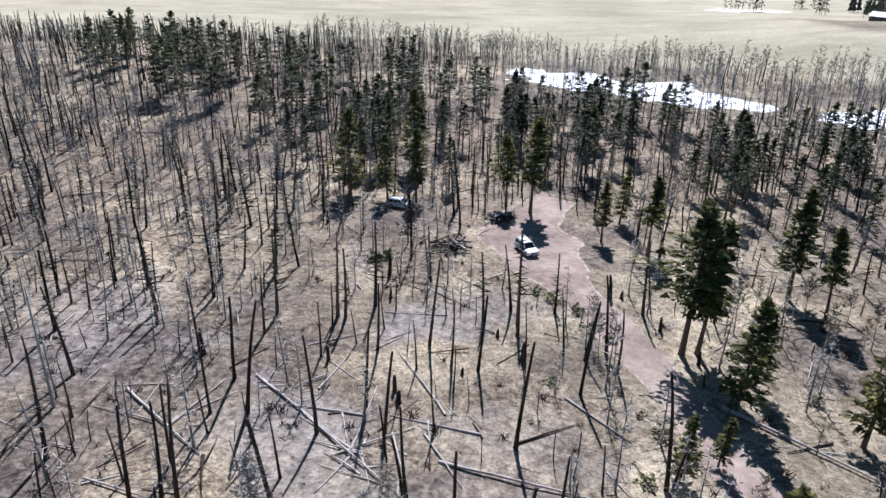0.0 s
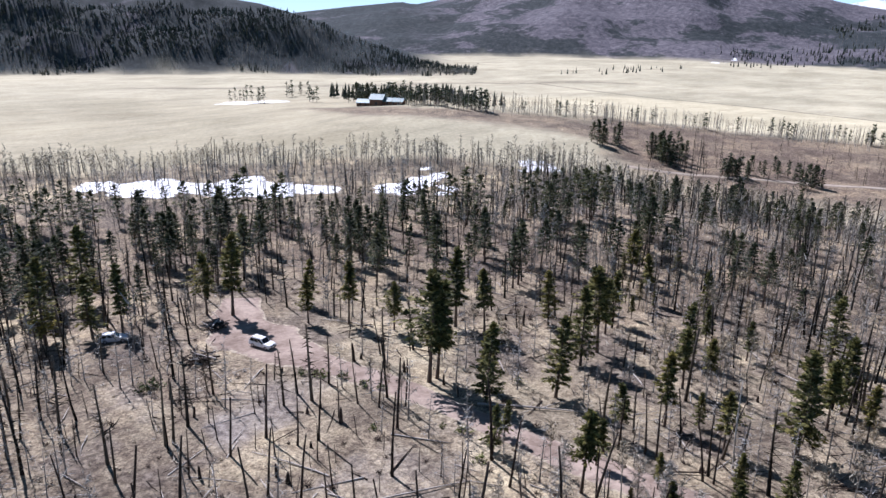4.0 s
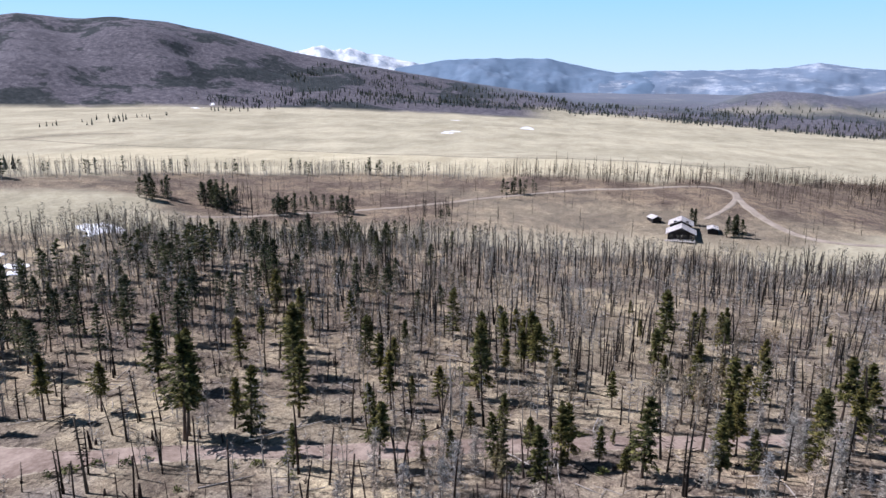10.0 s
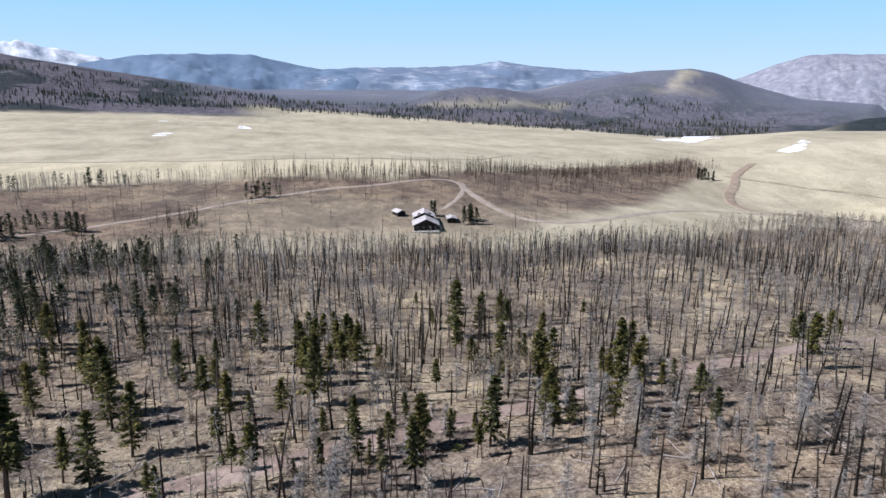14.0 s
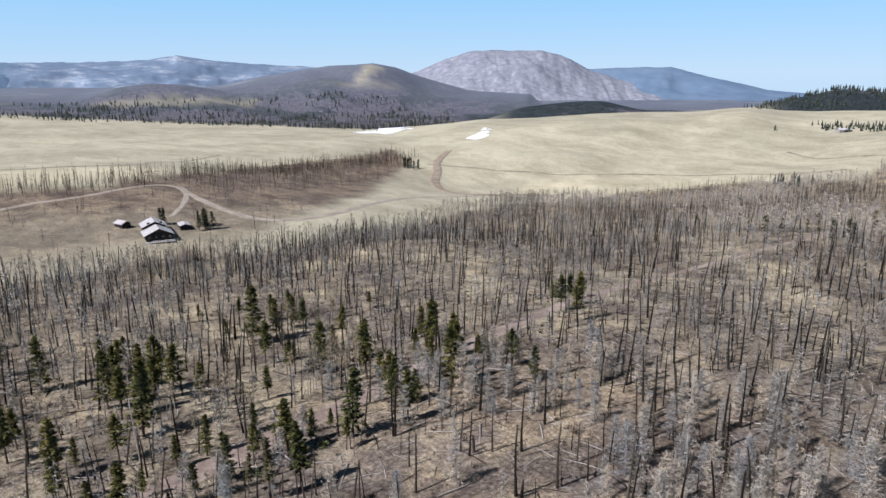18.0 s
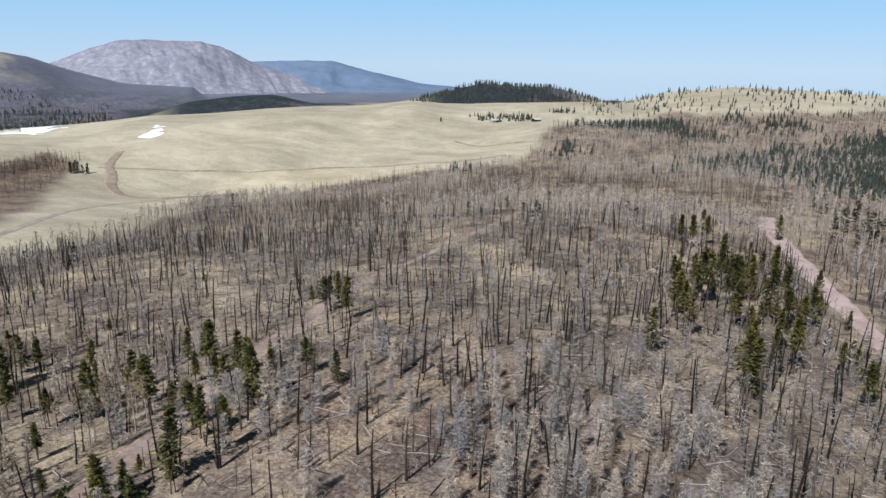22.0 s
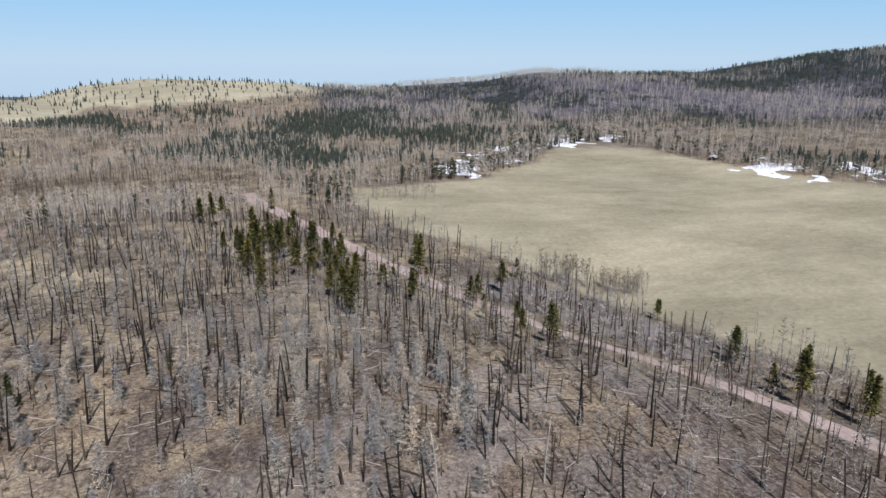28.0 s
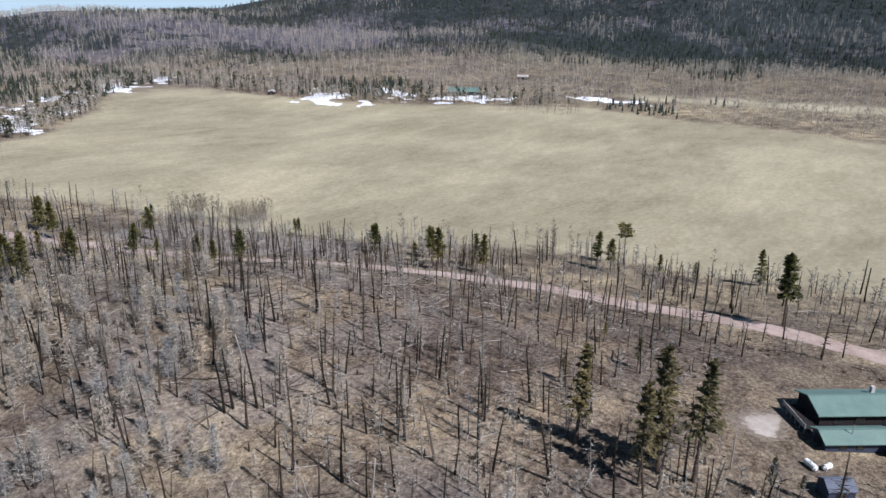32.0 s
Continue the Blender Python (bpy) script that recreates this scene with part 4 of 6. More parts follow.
def sow(box, per_area, chance, apart=1.2, extra=0.0, seed=0):
    """Random spots in a box, thinned by chance(x, y) and by a least distance."""
    rng = np.random.default_rng(seed)
    x0, y0, x1, y1 = box
    n = int((x1 - x0) * (y1 - y0) * per_area)
    x, y = rng.uniform(x0, x1, n), rng.uniform(y0, y1, n)
    ok = (rng.uniform(0, 1, n) < chance(x, y)) & clear_of(x, y, extra)
    x, y = x[ok], y[ok]
    cell, out = {}, []
    for a, b_ in zip(x, y):
        k = (int(a // apart), int(b_ // apart))
        if k not in cell:
            cell[k] = 1
            out.append((a, b_))
    return np.array(out).reshape(-1, 2)


def with_height(spots, low, high, seed=0):
    rng = np.random.default_rng(seed + 500)
    h = rng.uniform(low, high, len(spots)) * (0.85 + 0.3 * rng.uniform(0, 1, len(spots)))
    return np.column_stack([spots, h])


def wood_here(x, y):
    """1 in the woods, 0 on meadows, ragged between."""
    rag = fbm(x, y, 30, 8, 3) * 24
    return smooth((inside(WOODS, x, y) + rag) / 8 + 0.5) * smooth((-inside(WEST_MEADOW, x, y) + rag * 0.4) / 8 + 0.5)


def patchy(x, y, size, seed, lo=0.2):
    return np.clip(lo + (fbm(x, y, size, seed, 3) + 0.12) * 2.6, 0.03, 1)


# pines that stand out one by one
PINES_BY_TURNING = [(-4, 119, 13), (-9, 119.5, 12), (28, 70, 18.8), (30, 70.5, 16.5), (30, 59, 13), (32, 100, 12.6), (26, 105, 10), (31, 114, 10), (12, 120, 13), (16, 117, 17), (-16, 122, 15.5), (50.5, 81.5, 12.8),
                    (48, 87, 16), (41, 55, 13.5), (61, 63, 16), (60, 45, 10.5), (21, 48, 6.7), (29.5, 38, 6.8), (31, 30, 5.2), (54, 24, 15.5), (37, 92, 9.9), (31, 145, 13.9), (-5, 139, 16.5),
                    (76, 71, 11), (37, 23, 6), (25, 50, 5.5), (84, 22, 9.7), (67, 20, 9), (54, 61, 14)]
PINES_BY_ROAD = [(27, 8, 10), (32, -16, 10.4), (76, -27, 7), (29, 13, 7.3), (24, 24, 6.4), (27, 18, 8.4), (23, 35, 11), (34, 64, 9.5), (73, 26, 12.5), (97, 17, 7.6), (51, -21.5, 13),
                 (30, -20, 6.8), (54, -40, 13.6), (55, -37, 7.4), (47, -42, 10.6), (65, 43, 8.2), (56, -1, 7.3), (105, -29, 9.8), (119, -19, 7), (80, 53, 8), (50, 36, 5.7), (57, -87, 10.5),
                 (61, -46, 11), (32, -30, 13), (37, -41, 7.2), (43, -20, 8.3), (99, -15, 16), (76, 16, 12.8), (24, -14, 10)]
PINES_TO_SOUTH = [(60, -98, 9.5), (60, -93, 9.4), (66, -93, 6.1), (67, -30, 10), (66, -106, 6.3), (-27, -149, 15), (-35, -206, 15), (-23, -251, 13), (-12, -248, 11.5), (-30, -168, 11.7),
                  (-53, -88, 14), (-58, -152, 12.5), (-77, -106, 9.7), (-52, -209, 14), (-45, -142, 14), (-97, -164, 12), (-33, -162, 18), (-43, -171, 16), (-53, -161, 17), (-61, -115, 14),
                  (-90, -142, 14), (-83, -121, 7), (-100, -108, 10), (-93, -56, 8.6), (-105, -60, 9.7), (-19, -239, 14), (-94, -99, 11), (-88, -125, 7.9)]
TREES_BY_WEST_ROAD = [(-116, -124, 12.7), (-169, -105, 6.8), (-159, -53, 11), (-154, -24, 12.6), (-162, -11, 11.5), (-146, -24, 8), (-165, -59, 9), (-165, -33, 11.5), (-205, 68, 12),
                      (-160, 83, 20), (-195, 39, 7.8), (-196, 50, 6.7), (-190, 24, 11.5), (-192, 18, 13), (-132, -148, 8.9), (-98, -70, 9), (-93, -84, 8)]
PINES_BEYOND_ROAD = [(63.7, 77.3, 11.4), (69.7, 68, 11.4), (46.4, 39.2, 11.4), (70.7, 51.4, 10.8), (89.3, 19.8, 9.1), (105.8, -10.5, 5.7), (99.2, -22, 10.8), (37.3, -19.2, 9.6), (86.3, -34.8, 9.4), (41.3, -31.9, 9.2), (65.9, 25, 11.4), (81.9, 17.9, 10.1), (113.5, -26.7, 8.2), (57, -24.8, 10.5), (47.9, -35.6, 7.3), (70.7, -49.6, 8.5), (105, -54.5, 5.8), (41.2, 7.9, 5.8), (37.6, 17.8, 7.5), (37.9, 40.5, 8.4), (40, -37, 11.4), (92.7, 11, 6.7), (98.3, -29.5, 10.6), (114.2, -32.7, 8.4), (29.8, 2.2, 6.1), (45.8, 29.9, 8.9), (64.8, 10.2, 8.6), (40.7, -46, 6.6), (27.5, -26.8, 4.2), (32.1, -2.6, 4.1), (37.2, -0.2, 2.8), (31.1, -45.4, 8.5)]
PINES_IN_SOUTH_GROVE = [(45.7, -81.1, 12.4), (-29.2, -143.1, 13.5), (-14, -243.4, 12.7), (-35.3, -196.4, 13.5), (-53.6, -83.5, 13.5), (-59, -160.3, 11.1), (-76.3, -101, 11.2), (-49.5, -291.4, 11.7), (-67.3, -172.1, 7.7), (-74.4, -164.5, 6.5), (-93.6, -159.2, 12.7), (-164.8, -98.8, 8), (-146, -15.6, 14.2), (-156, -49.2, 11.4), (-99.1, -51.2, 11.5), (-153.8, -3.8, 13), (-18.3, -274, 11.7), (-33.4, -183.5, 13.5), (-40, -183.1, 13.5), (-46.1, -177.2, 13.5), (-56.6, -180.3, 13.5)]
STANDING_OUT = PINES_BY_TURNING + PINES_BY_ROAD + PINES_TO_SOUTH + TREES_BY_WEST_ROAD + PINES_BEYOND_ROAD + PINES_IN_SOUTH_GROVE
KEEP_CLEAR += [(x, y, 1.3) for x, y, _ in STANDING_OUT]

firs = with_height(sow((-120, 85, 165, 250), 0.013, lambda x, y: smooth((inside(FIR_WOOD, x, y) + fbm(x, y, 30, 21, 3) * 40) / 16 + 0.5) * patchy(x, y, 28, 22, 0.75), 2.2, seed=1), 9, 15, 1)
firs = firs[np.argsort(np.hypot(firs[:, 0] - 10, firs[:, 1] - 60))]
edge_firs = with_height(sow((60, -120, 240, 190), 0.012, lambda x, y: wood_here(x, y) * smooth((60 - inside(WOODS, x, y)) / 25) * smooth((y - 10) / 70) * patchy(x, y, 26, 24, 0.45), 3, seed=12), 6, 11, 12)
OPEN_FIRS = [(90, 62), (100, 42), (130, 48), (175, 50), (220, 90), (240, 140), (165, 165), (125, 120), (100, 95)]
loose_firs = with_height(sow((36, 40, 242, 166), 0.007, lambda x, y: smooth(inside(OPEN_FIRS, x, y) / 8 + 0.5) * patchy(x, y, 30, 27, 0.5), 3.5, seed=15), 7, 13, 15)
near_firs, more_firs = np.vstack([firs[:120], loose_firs[:80]]), np.vstack([firs[120:], loose_firs[80:], edge_firs])
young = with_height(sow((16, -62, 125, 92), 0.03, lambda x, y: (fbm(x, y, 22, 25, 3) > 0.12) * ((y < 32) | (x > 48)), 2.4, seed=13), 4, 12, 13)
young = young[np.random.default_rng(5).permutation(len(young))[:34]]
grove_pines = with_height(sow((-105, -230, -10, -80), 0.03, lambda x, y: 1.0 * np.exp(-((x + 55 + 0.12 * (y + 160)) / 20) ** 2 - ((y + 158) / 52) ** 2) * (fbm(x, y, 20, 26, 3) > -0.05), 2.6, seed=14), 7, 12, 14)
young = np.vstack([young, grove_pines[np.random.default_rng(6).permutation(len(grove_pines))[:42]]])

umbrella = tree_thing("pine_tree", "lone pine with a flat umbrella-shaped crown at the meadow edge", "tree", "live pines", *pine_shapes(10, 34, 30, 0.72, 0.17, 0.36, 6, 0.12), "crown", (BARK,), (NEEDLES, BARK))
spread([umbrella], [(-203, 23.6, 15)])
live = [tree_thing("pine_tree", "live green pine with a bare lower trunk on burnt ground", "tree", "live pines", *pine_shapes(10, 64, 27, c, s, 0.37), "crown", (BARK,), (NEEDLES, BARK))
        for c, s in ((0.3, 0.16), (0.2, 0.19), (0.38, 0.165), (0.34, 0.145), (0.14, 0.18), (0.44, 0.17))]
scorched = [tree_thing("pine_tree", "scorched pine with thin olive-brown needles", "tree", "scorched pines", *pine_shapes(10, 60, 22, c, s, 0.3, 6, 0.6), "crown", (BARK,), (SCORCHED, BARK)) for c, s in ((0.34, 0.14), (0.3, 0.13), (0.4, 0.15))]
HOUSE_PINES = [(-72, 66.8, 19), (-73.4, 80.5, 23), (-74.5, 86, 21), (-78, 96.5, 7.4), (-67.7, 79.6, 18), (-81, 100.3, 4.4), (-91, 55, 6.7), (-108, 64, 7.4), (-117, 52.5, 5.2)]
spread(scorched, HOUSE_PINES + [tuple(p) for p in young[::3]])
spread(live, STANDING_OUT + [tuple(p) for k, p in enumerate(young) if k % 3])
dark_firs = [tree_thing("fir_tree", "dark green fir in a dense stand", "tree", "firs in the stand", *pine_shapes(10, 56, 20, c, s, 0.32, 5, 0.8), "crown", (BARK,), (SPRUCE, BARK))
             for c, s in ((0.28, 0.23), (0.38, 0.245), (0.22, 0.22), (0.45, 0.25))]
spread(dark_firs, near_firs)
fir_small = [joined(*pine_shapes(10, 26, 9, c, s, 0.62, 3, 0.8)) for c, s in ((0.28, 0.24), (0.36, 0.25), (0.22, 0.23))]
scatter("fir_wood", fir_small, more_firs, (BARK, SPRUCE, BARK), "more dark firs deeper in the stand", "trees")

# burnt snags: a nearer set one by one, the rest of the wood together
def thin_by_road(x, y):
    """Fewer dead trees among the live pines by the turning."""
    return 1 - 0.85 * np.exp(-((x - 48) / 32) ** 2 - ((y - 75) / 40) ** 2)


WOOD_BOX = (-240, -260, 265, 345)
snag_spots = sow(WOOD_BOX, 0.047, lambda x, y: wood_here(x, y) * (1 - 0.85 * smooth((y - 175) / 40) * smooth((x + 30) / 50)) * (1 - 0.65 * smooth((38 + inside(WEST_MEADOW, x, y)) / 20)) * patchy(x, y, 30, 31, 0.62) * (1 - 0.55 * smooth((inside(FIR_WOOD, x, y)) / 10)) * thin_by_road(x, y), 1.3, seed=2)
snags = np.column_stack([snag_spots, 2.6 + 9.6 * np.random.default_rng(502).uniform(0, 1, len(snag_spots)) ** 1.35])
snags = snags[np.argsort(np.minimum(np.hypot((snags[:, 0] - 0), (snags[:, 1] - 35)), np.hypot(snags[:, 0] + 130, (snags[:, 1] - 15) * 0.7) + 8))]
near_snags, more_snags = snags[:290], snags[290:]
burnt = [tree_thing("burnt_tree", "charred bare trunk of a fire-killed tree, still standing", "dead tree", "burnt snags", *snag_shapes(10, n, 6, 7, s, 1.15), "branchwork", (CHAR,), (SNAGLIMBS,))
         for n, s in ((48, 0.6), (60, 0.8), (40, 0.45), (64, 0.9), (26, 0.4), (54, 0.5), (70, 0.7), (34, 1.0))]
spread(burnt, near_snags, 6.5)
snag_small = [joined(*snag_shapes(10, n, 5, 3, s, 1.25, True)) for n, s in ((44, 1.2), (56, 1.4), (36, 0.9), (50, 1.1), (30, 0.8), (60, 1.3))]
bleached = [tree_thing("bleached_snag", "pale bleached bare trunk standing among burnt trees", "dead tree", "bleached snags", *snag_shapes(10, n, 6, 5, 0.9, 0.7), "branchwork", (ASPENBARK,), (ASPENBARK,)) for n in (18, 24, 12)]
spread(bleached, [tuple(p) for p in more_snags[5:900:24]])
more_snags = np.delete(more_snags, np.s_[5:900:24], 0)
snag_tiny = [joined(*snag_shapes(10, n, 3, 2, 1.5, 1.3, True)) for n in (14, 18, 22, 10)]
scatter("burnt_wood", snag_small, more_snags[:1300], (BURNTBARK, SNAGLIMBS), "many charred standing trunks of a burnt forest", "dead trees", 0.06)
scatter("burnt_wood", snag_tiny, more_snags[1300:], (BURNTBARK, SNAGLIMBS), "charred trunks further off in the burnt forest", "dead trees", 0.07)

# dead spruces with grey twigs
grey_spots = with_height(sow(WOOD_BOX, 0.06, lambda x, y: (0.8 + 1.3 * np.exp(-((x - 6) / 42) ** 2 - ((y + 34) / 32) ** 2) + 1.0 * np.exp(-((x + 60) / 45) ** 2 - ((y - 150) / 60) ** 2)) * wood_here(x, y) * patchy(x, y, 38, 33, 0.5) * thin_by_road(x, y) * (1 - 0.92 * np.exp(-((x + 6) / 26) ** 2 - ((y - 62) / 24) ** 2)) * (1 - 0.6 * np.exp(-((x + 105) / 50) ** 2 - ((y - 25) / 65) ** 2)), 1.9, seed=3), 4, 9, 3)
grey_spots = grey_spots[np.argsort(np.hypot(grey_spots[:, 0] + 8, grey_spots[:, 1] + 14))]
grey = [tree_thing("dead_spruce", "grey dead spruce still full of fine bare twigs", "dead tree", "grey dead spruces", *dead_spruce_shapes(10, 52, 19, 5, 1.0), "branchwork", (GREYWOOD,), (TWIGS,)) for _ in range(4)]
spread(grey, grey_spots[:290])
grey_small = [joined(*dead_spruce_shapes(10, 18, 6, 3, 1.3)) for _ in range(4)]
scatter("grey_wood", grey_small, grey_spots[290:1300], (GREYWOOD, TWIGS), "many grey dead spruces with bare twigs", "dead trees")


def micro_bare(limbs, wide):
    """A far leafless tree: a stem and a few upward limbs."""
    sh = Shape()
    sh.tube([Vector((0, 0, 0)), Vector((rnd(-0.3, 0.3), rnd(-0.3, 0.3), 9.8))], [0.15, 0.05], 3, 0, False)
    for _ in range(limbs):
        z, a, r = rnd(2.5, 9.3), rnd(0, 6.3), rnd(0.5, 1.6) * wide
        p = Vector((0, 0, z))
        q = p + Vector((math.cos(a) * r, math.sin(a) * r, rnd(0.2, 1.2) * r))
        sh.tri(p, p + Vector((rnd(-0.12, 0.12), rnd(-0.12, 0.12), 0.3)), q, 1)
    return sh.arrays()


grey_tiny = [micro_bare(20, 1.35) for _ in range(6)]
scatter("grey_wood", grey_tiny, grey_spots[1300:], (GREYWOOD, TWIGS), "grey dead trees further off in the burnt forest", "dead trees")

# leafless aspens along the edges of the wood
aspen_spots = with_height(np.vstack([
    sow((-60, 180, 245, 370), 0.075, lambda x, y: wood_here(x, y) * smooth((40 - inside(WOODS, x, y)) / 20) * patchy(x, y, 30, 41, 0.5), 1.6, seed=4),
    sow((190, -420, 350, 190), 0.06, lambda x, y: wood_here(x, y) * smooth((34 - inside(WOODS, x, y)) / 20) * patchy(x, y, 30, 42, 0.7), 1.6, seed=5),
    sow((-215, -180, -140, 110), 0.014, lambda x, y: (np.abs(inside(WEST_MEADOW, x, y) - 1) < 7) * patchy(x, y, 26, 43, 0.12), 1.4, seed=6)]), 7, 12, 4)
pale_haze = with_height(sow((85, 0, 225, 190), 0.03, lambda x, y: wood_here(x, y) * patchy(x, y, 34, 44, 0.55), 1.8, seed=8), 6, 10, 5)
aspen_small = [joined(*aspen_shapes(10, 8, 5, 3)) for _ in range(4)]
scatter("aspen_wood", aspen_small, pale_haze, (ASPENBARK, TWIGS), "pale leafless aspens among the burnt trees", "trees")
scatter("aspen_wood", aspen_small, aspen_spots, (ASPENBARK, BROWNTWIGS), "leafless pale aspens at the edge of the wood", "trees")

# ---- the woods beyond ----
def micro_fir():
    """A far conifer: three ragged skirts on a short stem."""
    sh = Shape()
    sh.tube([Vector((0, 0, 0)), Vector((0, 0, 5))], [0.14, 0.1], 3, 0, False)
    for low, top, r in ((1.2, 5.2, 1.9), (3.6, 7.8, 1.5), (6.0, 10, 0.95)):
        rim = [Vector((math.cos(a * 1.26 + low) * r * rnd(0.55, 1.2), math.sin(a * 1.26 + low) * r * rnd(0.55, 1.2), low + rnd(-0.7, 0.7))) for a in range(5)]
        tip = Vector((rnd(-0.2, 0.2), rnd(-0.2, 0.2), top))
        for p, q in zip(rim, rim[1:] + rim[:1]):
            sh.tri(p, q.lerp(p, 0.12), tip, 1)
    return sh.arrays()


def ring(bearings, radii, count, chance, apart, seed):
    """Random spots between two bearings and two distances from MIDDLE."""
    rng = np.random.default_rng(seed)
    a = np.radians(rng.uniform(*bearings, count))
    r = np.sqrt(rng.uniform(radii[0] ** 2, radii[1] ** 2, count))
    x, y = MIDDLE[0] + r * np.sin(a), MIDDLE[1] + r * np.cos(a)
    ok = (rng.uniform(0, 1, count) < chance(x, y)) & clear_of(x, y)
    return np.column_stack([x[ok], y[ok]])


tiny_snag = [joined(*snag_shapes(10, n, 3, 2, 1.2, 0.8, True)) for n in (12, 17, 22)]
tiny_grey = [micro_bare(20, 1.55) for _ in range(6)]
tiny_fir = [joined(*pine_shapes(10, 13, 4, c, 0.17, 1.15, 3, 0.8)) for c in (0.2, 0.3, 0.25)]
far_fir, far_bare, far_snag = [micro_fir() for _ in range(5)], [micro_bare(10, 1.9) for _ in range(5)], [micro_bare(3, 0.7) for _ in range(4)]


def off_box(x, y):
    return (y < -1000) | (x < -420) | (x > 360)


def dark_stand(x, y, seed, bias):
    return (2.6 if seed == 54 else 1.25) * fbm(x, y, 130 if seed == 54 else 80, seed, 4) + np.random.default_rng(seed).uniform(-0.16, 0.16, np.shape(x)) + bias


south = sow((-420, -1000, 360, -240), 0.045, lambda x, y: wood_here(x, y) * patchy(x, y, 70, 51, 0.6), 2.0, seed=7)
kind = dark_stand(south[:, 0], south[:, 1], 53, -0.32 + 0.39 * smooth((-south[:, 1] - 400 - 0.5 * np.clip(south[:, 0], 0, 300)) / 180) * (1 - 0.7 * smooth((-south[:, 1] - 880) / 70)) + 0.3 * smooth((75 + inside(WEST_MEADOW, south[:, 0], south[:, 1])) / 60) + 0.16 * np.exp(-((south[:, 0] + 60) / 190) ** 2 - ((south[:, 1] + 570) / 130) ** 2))
scatter("burnt_wood", tiny_snag, with_height(south[(kind < -0.18)], 4, 10, 7), (BURNTBARK, SNAGLIMBS), "burnt trunks over the southern slope", "dead trees")
scatter("aspen_wood", tiny_grey, with_height(south[(kind >= -0.18) & (kind < 0.13)], 6, 11, 8), (ASPENBARK, TWIGS), "grey leafless trees over the southern slope", "trees")
near_part = south[:, 1] > -420
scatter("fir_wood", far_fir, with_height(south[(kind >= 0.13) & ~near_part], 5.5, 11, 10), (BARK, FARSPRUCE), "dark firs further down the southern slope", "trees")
scatter("fir_wood", tiny_fir, with_height(south[(kind >= 0.13) & near_part], 5, 11, 9), (BARK, SPRUCE, BARK), "dark firs scattered over the southern slope", "trees")

# slopes round the western meadow
west = ring((163, 275), (455, 1560), 27000, lambda x, y: off_box(x, y) * (inside(WEST_MEADOW, x, y) < 2) * ((inside(WOODS, x, y) > 0) | (x < -480)) * 0.9, 2, 10)
kind = dark_stand(west[:, 0], west[:, 1], 54, 0.02 + 0.4 * smooth((-west[:, 0] - 640) / 240) * smooth((west[:, 1] + 860) / 300) - 0.2 * smooth((620 - np.hypot(west[:, 0] + 40, west[:, 1] - 40)) / 60) - 0.28 * smooth((-west[:, 1] - 560) / 120) * smooth((west[:, 0] + 900) / 150))
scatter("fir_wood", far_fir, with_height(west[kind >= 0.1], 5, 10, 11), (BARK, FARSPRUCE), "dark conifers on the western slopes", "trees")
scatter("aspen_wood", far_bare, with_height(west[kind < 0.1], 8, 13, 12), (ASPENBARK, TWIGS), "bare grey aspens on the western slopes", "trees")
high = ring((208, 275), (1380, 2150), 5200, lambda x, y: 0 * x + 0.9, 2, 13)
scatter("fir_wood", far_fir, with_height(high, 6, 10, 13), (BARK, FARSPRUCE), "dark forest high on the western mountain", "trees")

# forested hill in the north, and the edge of the eastern forest
north = ring((-25, 44), (940, 1170), 14000, lambda x, y: smooth((np.hypot(x - MIDDLE[0], y - MIDDLE[1]) - 985 + fbm(x, y, 60, 71, 3) * 120) / 20), 2, 14)
kind = dark_stand(north[:, 0], north[:, 1], 55, -0.07 + 0.14 * smooth((np.hypot(north[:, 0] - MIDDLE[0], north[:, 1] - MIDDLE[1]) - 1020) / 60))
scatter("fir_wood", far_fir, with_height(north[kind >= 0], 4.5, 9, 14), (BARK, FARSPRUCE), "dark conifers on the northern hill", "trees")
scatter("aspen_wood", far_bare, with_height(north[kind < 0], 6, 10, 15), (ASPENBARK, TWIGS), "bare grey trees on the northern hill", "trees")
east = ring((66, 128), (1250, 2350), 16000, lambda x, y: smooth((inside(EAST_FOREST, x, y) + fbm(x, y, 90, 72, 3) * 160) / 40) * 0.4, 2, 16)
kind = dark_stand(east[:, 0], east[:, 1], 56, 0.02)
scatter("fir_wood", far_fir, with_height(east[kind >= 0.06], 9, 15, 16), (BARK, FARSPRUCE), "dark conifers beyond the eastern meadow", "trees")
scatter("burnt_wood", far_snag, with_height(east[kind < 0.06], 9, 14, 17), (GREYWOOD, BROWNTWIGS), "burnt trunks beyond the eastern meadow", "dead trees")
dark_hill = ring((151, 165), (1560, 1900), 800, lambda x, y: 0 * x + 1, 2, 18)
scatter("fir_wood", far_fir, with_height(dark_hill, 8, 13, 18), (BARK, FARSPRUCE), "pines on a far dark hill", "trees")

# row of trees along the crest of the burnt slope
TREELINE = [(215, 600), (245, 530), (262, 450), (258, 377), (277, 312), (316, 275), (361, 238), (409, 182), (420, 107), (425, 31), (432, -45), (470, -100), (519, -153), (600, -290), (655, -440)]


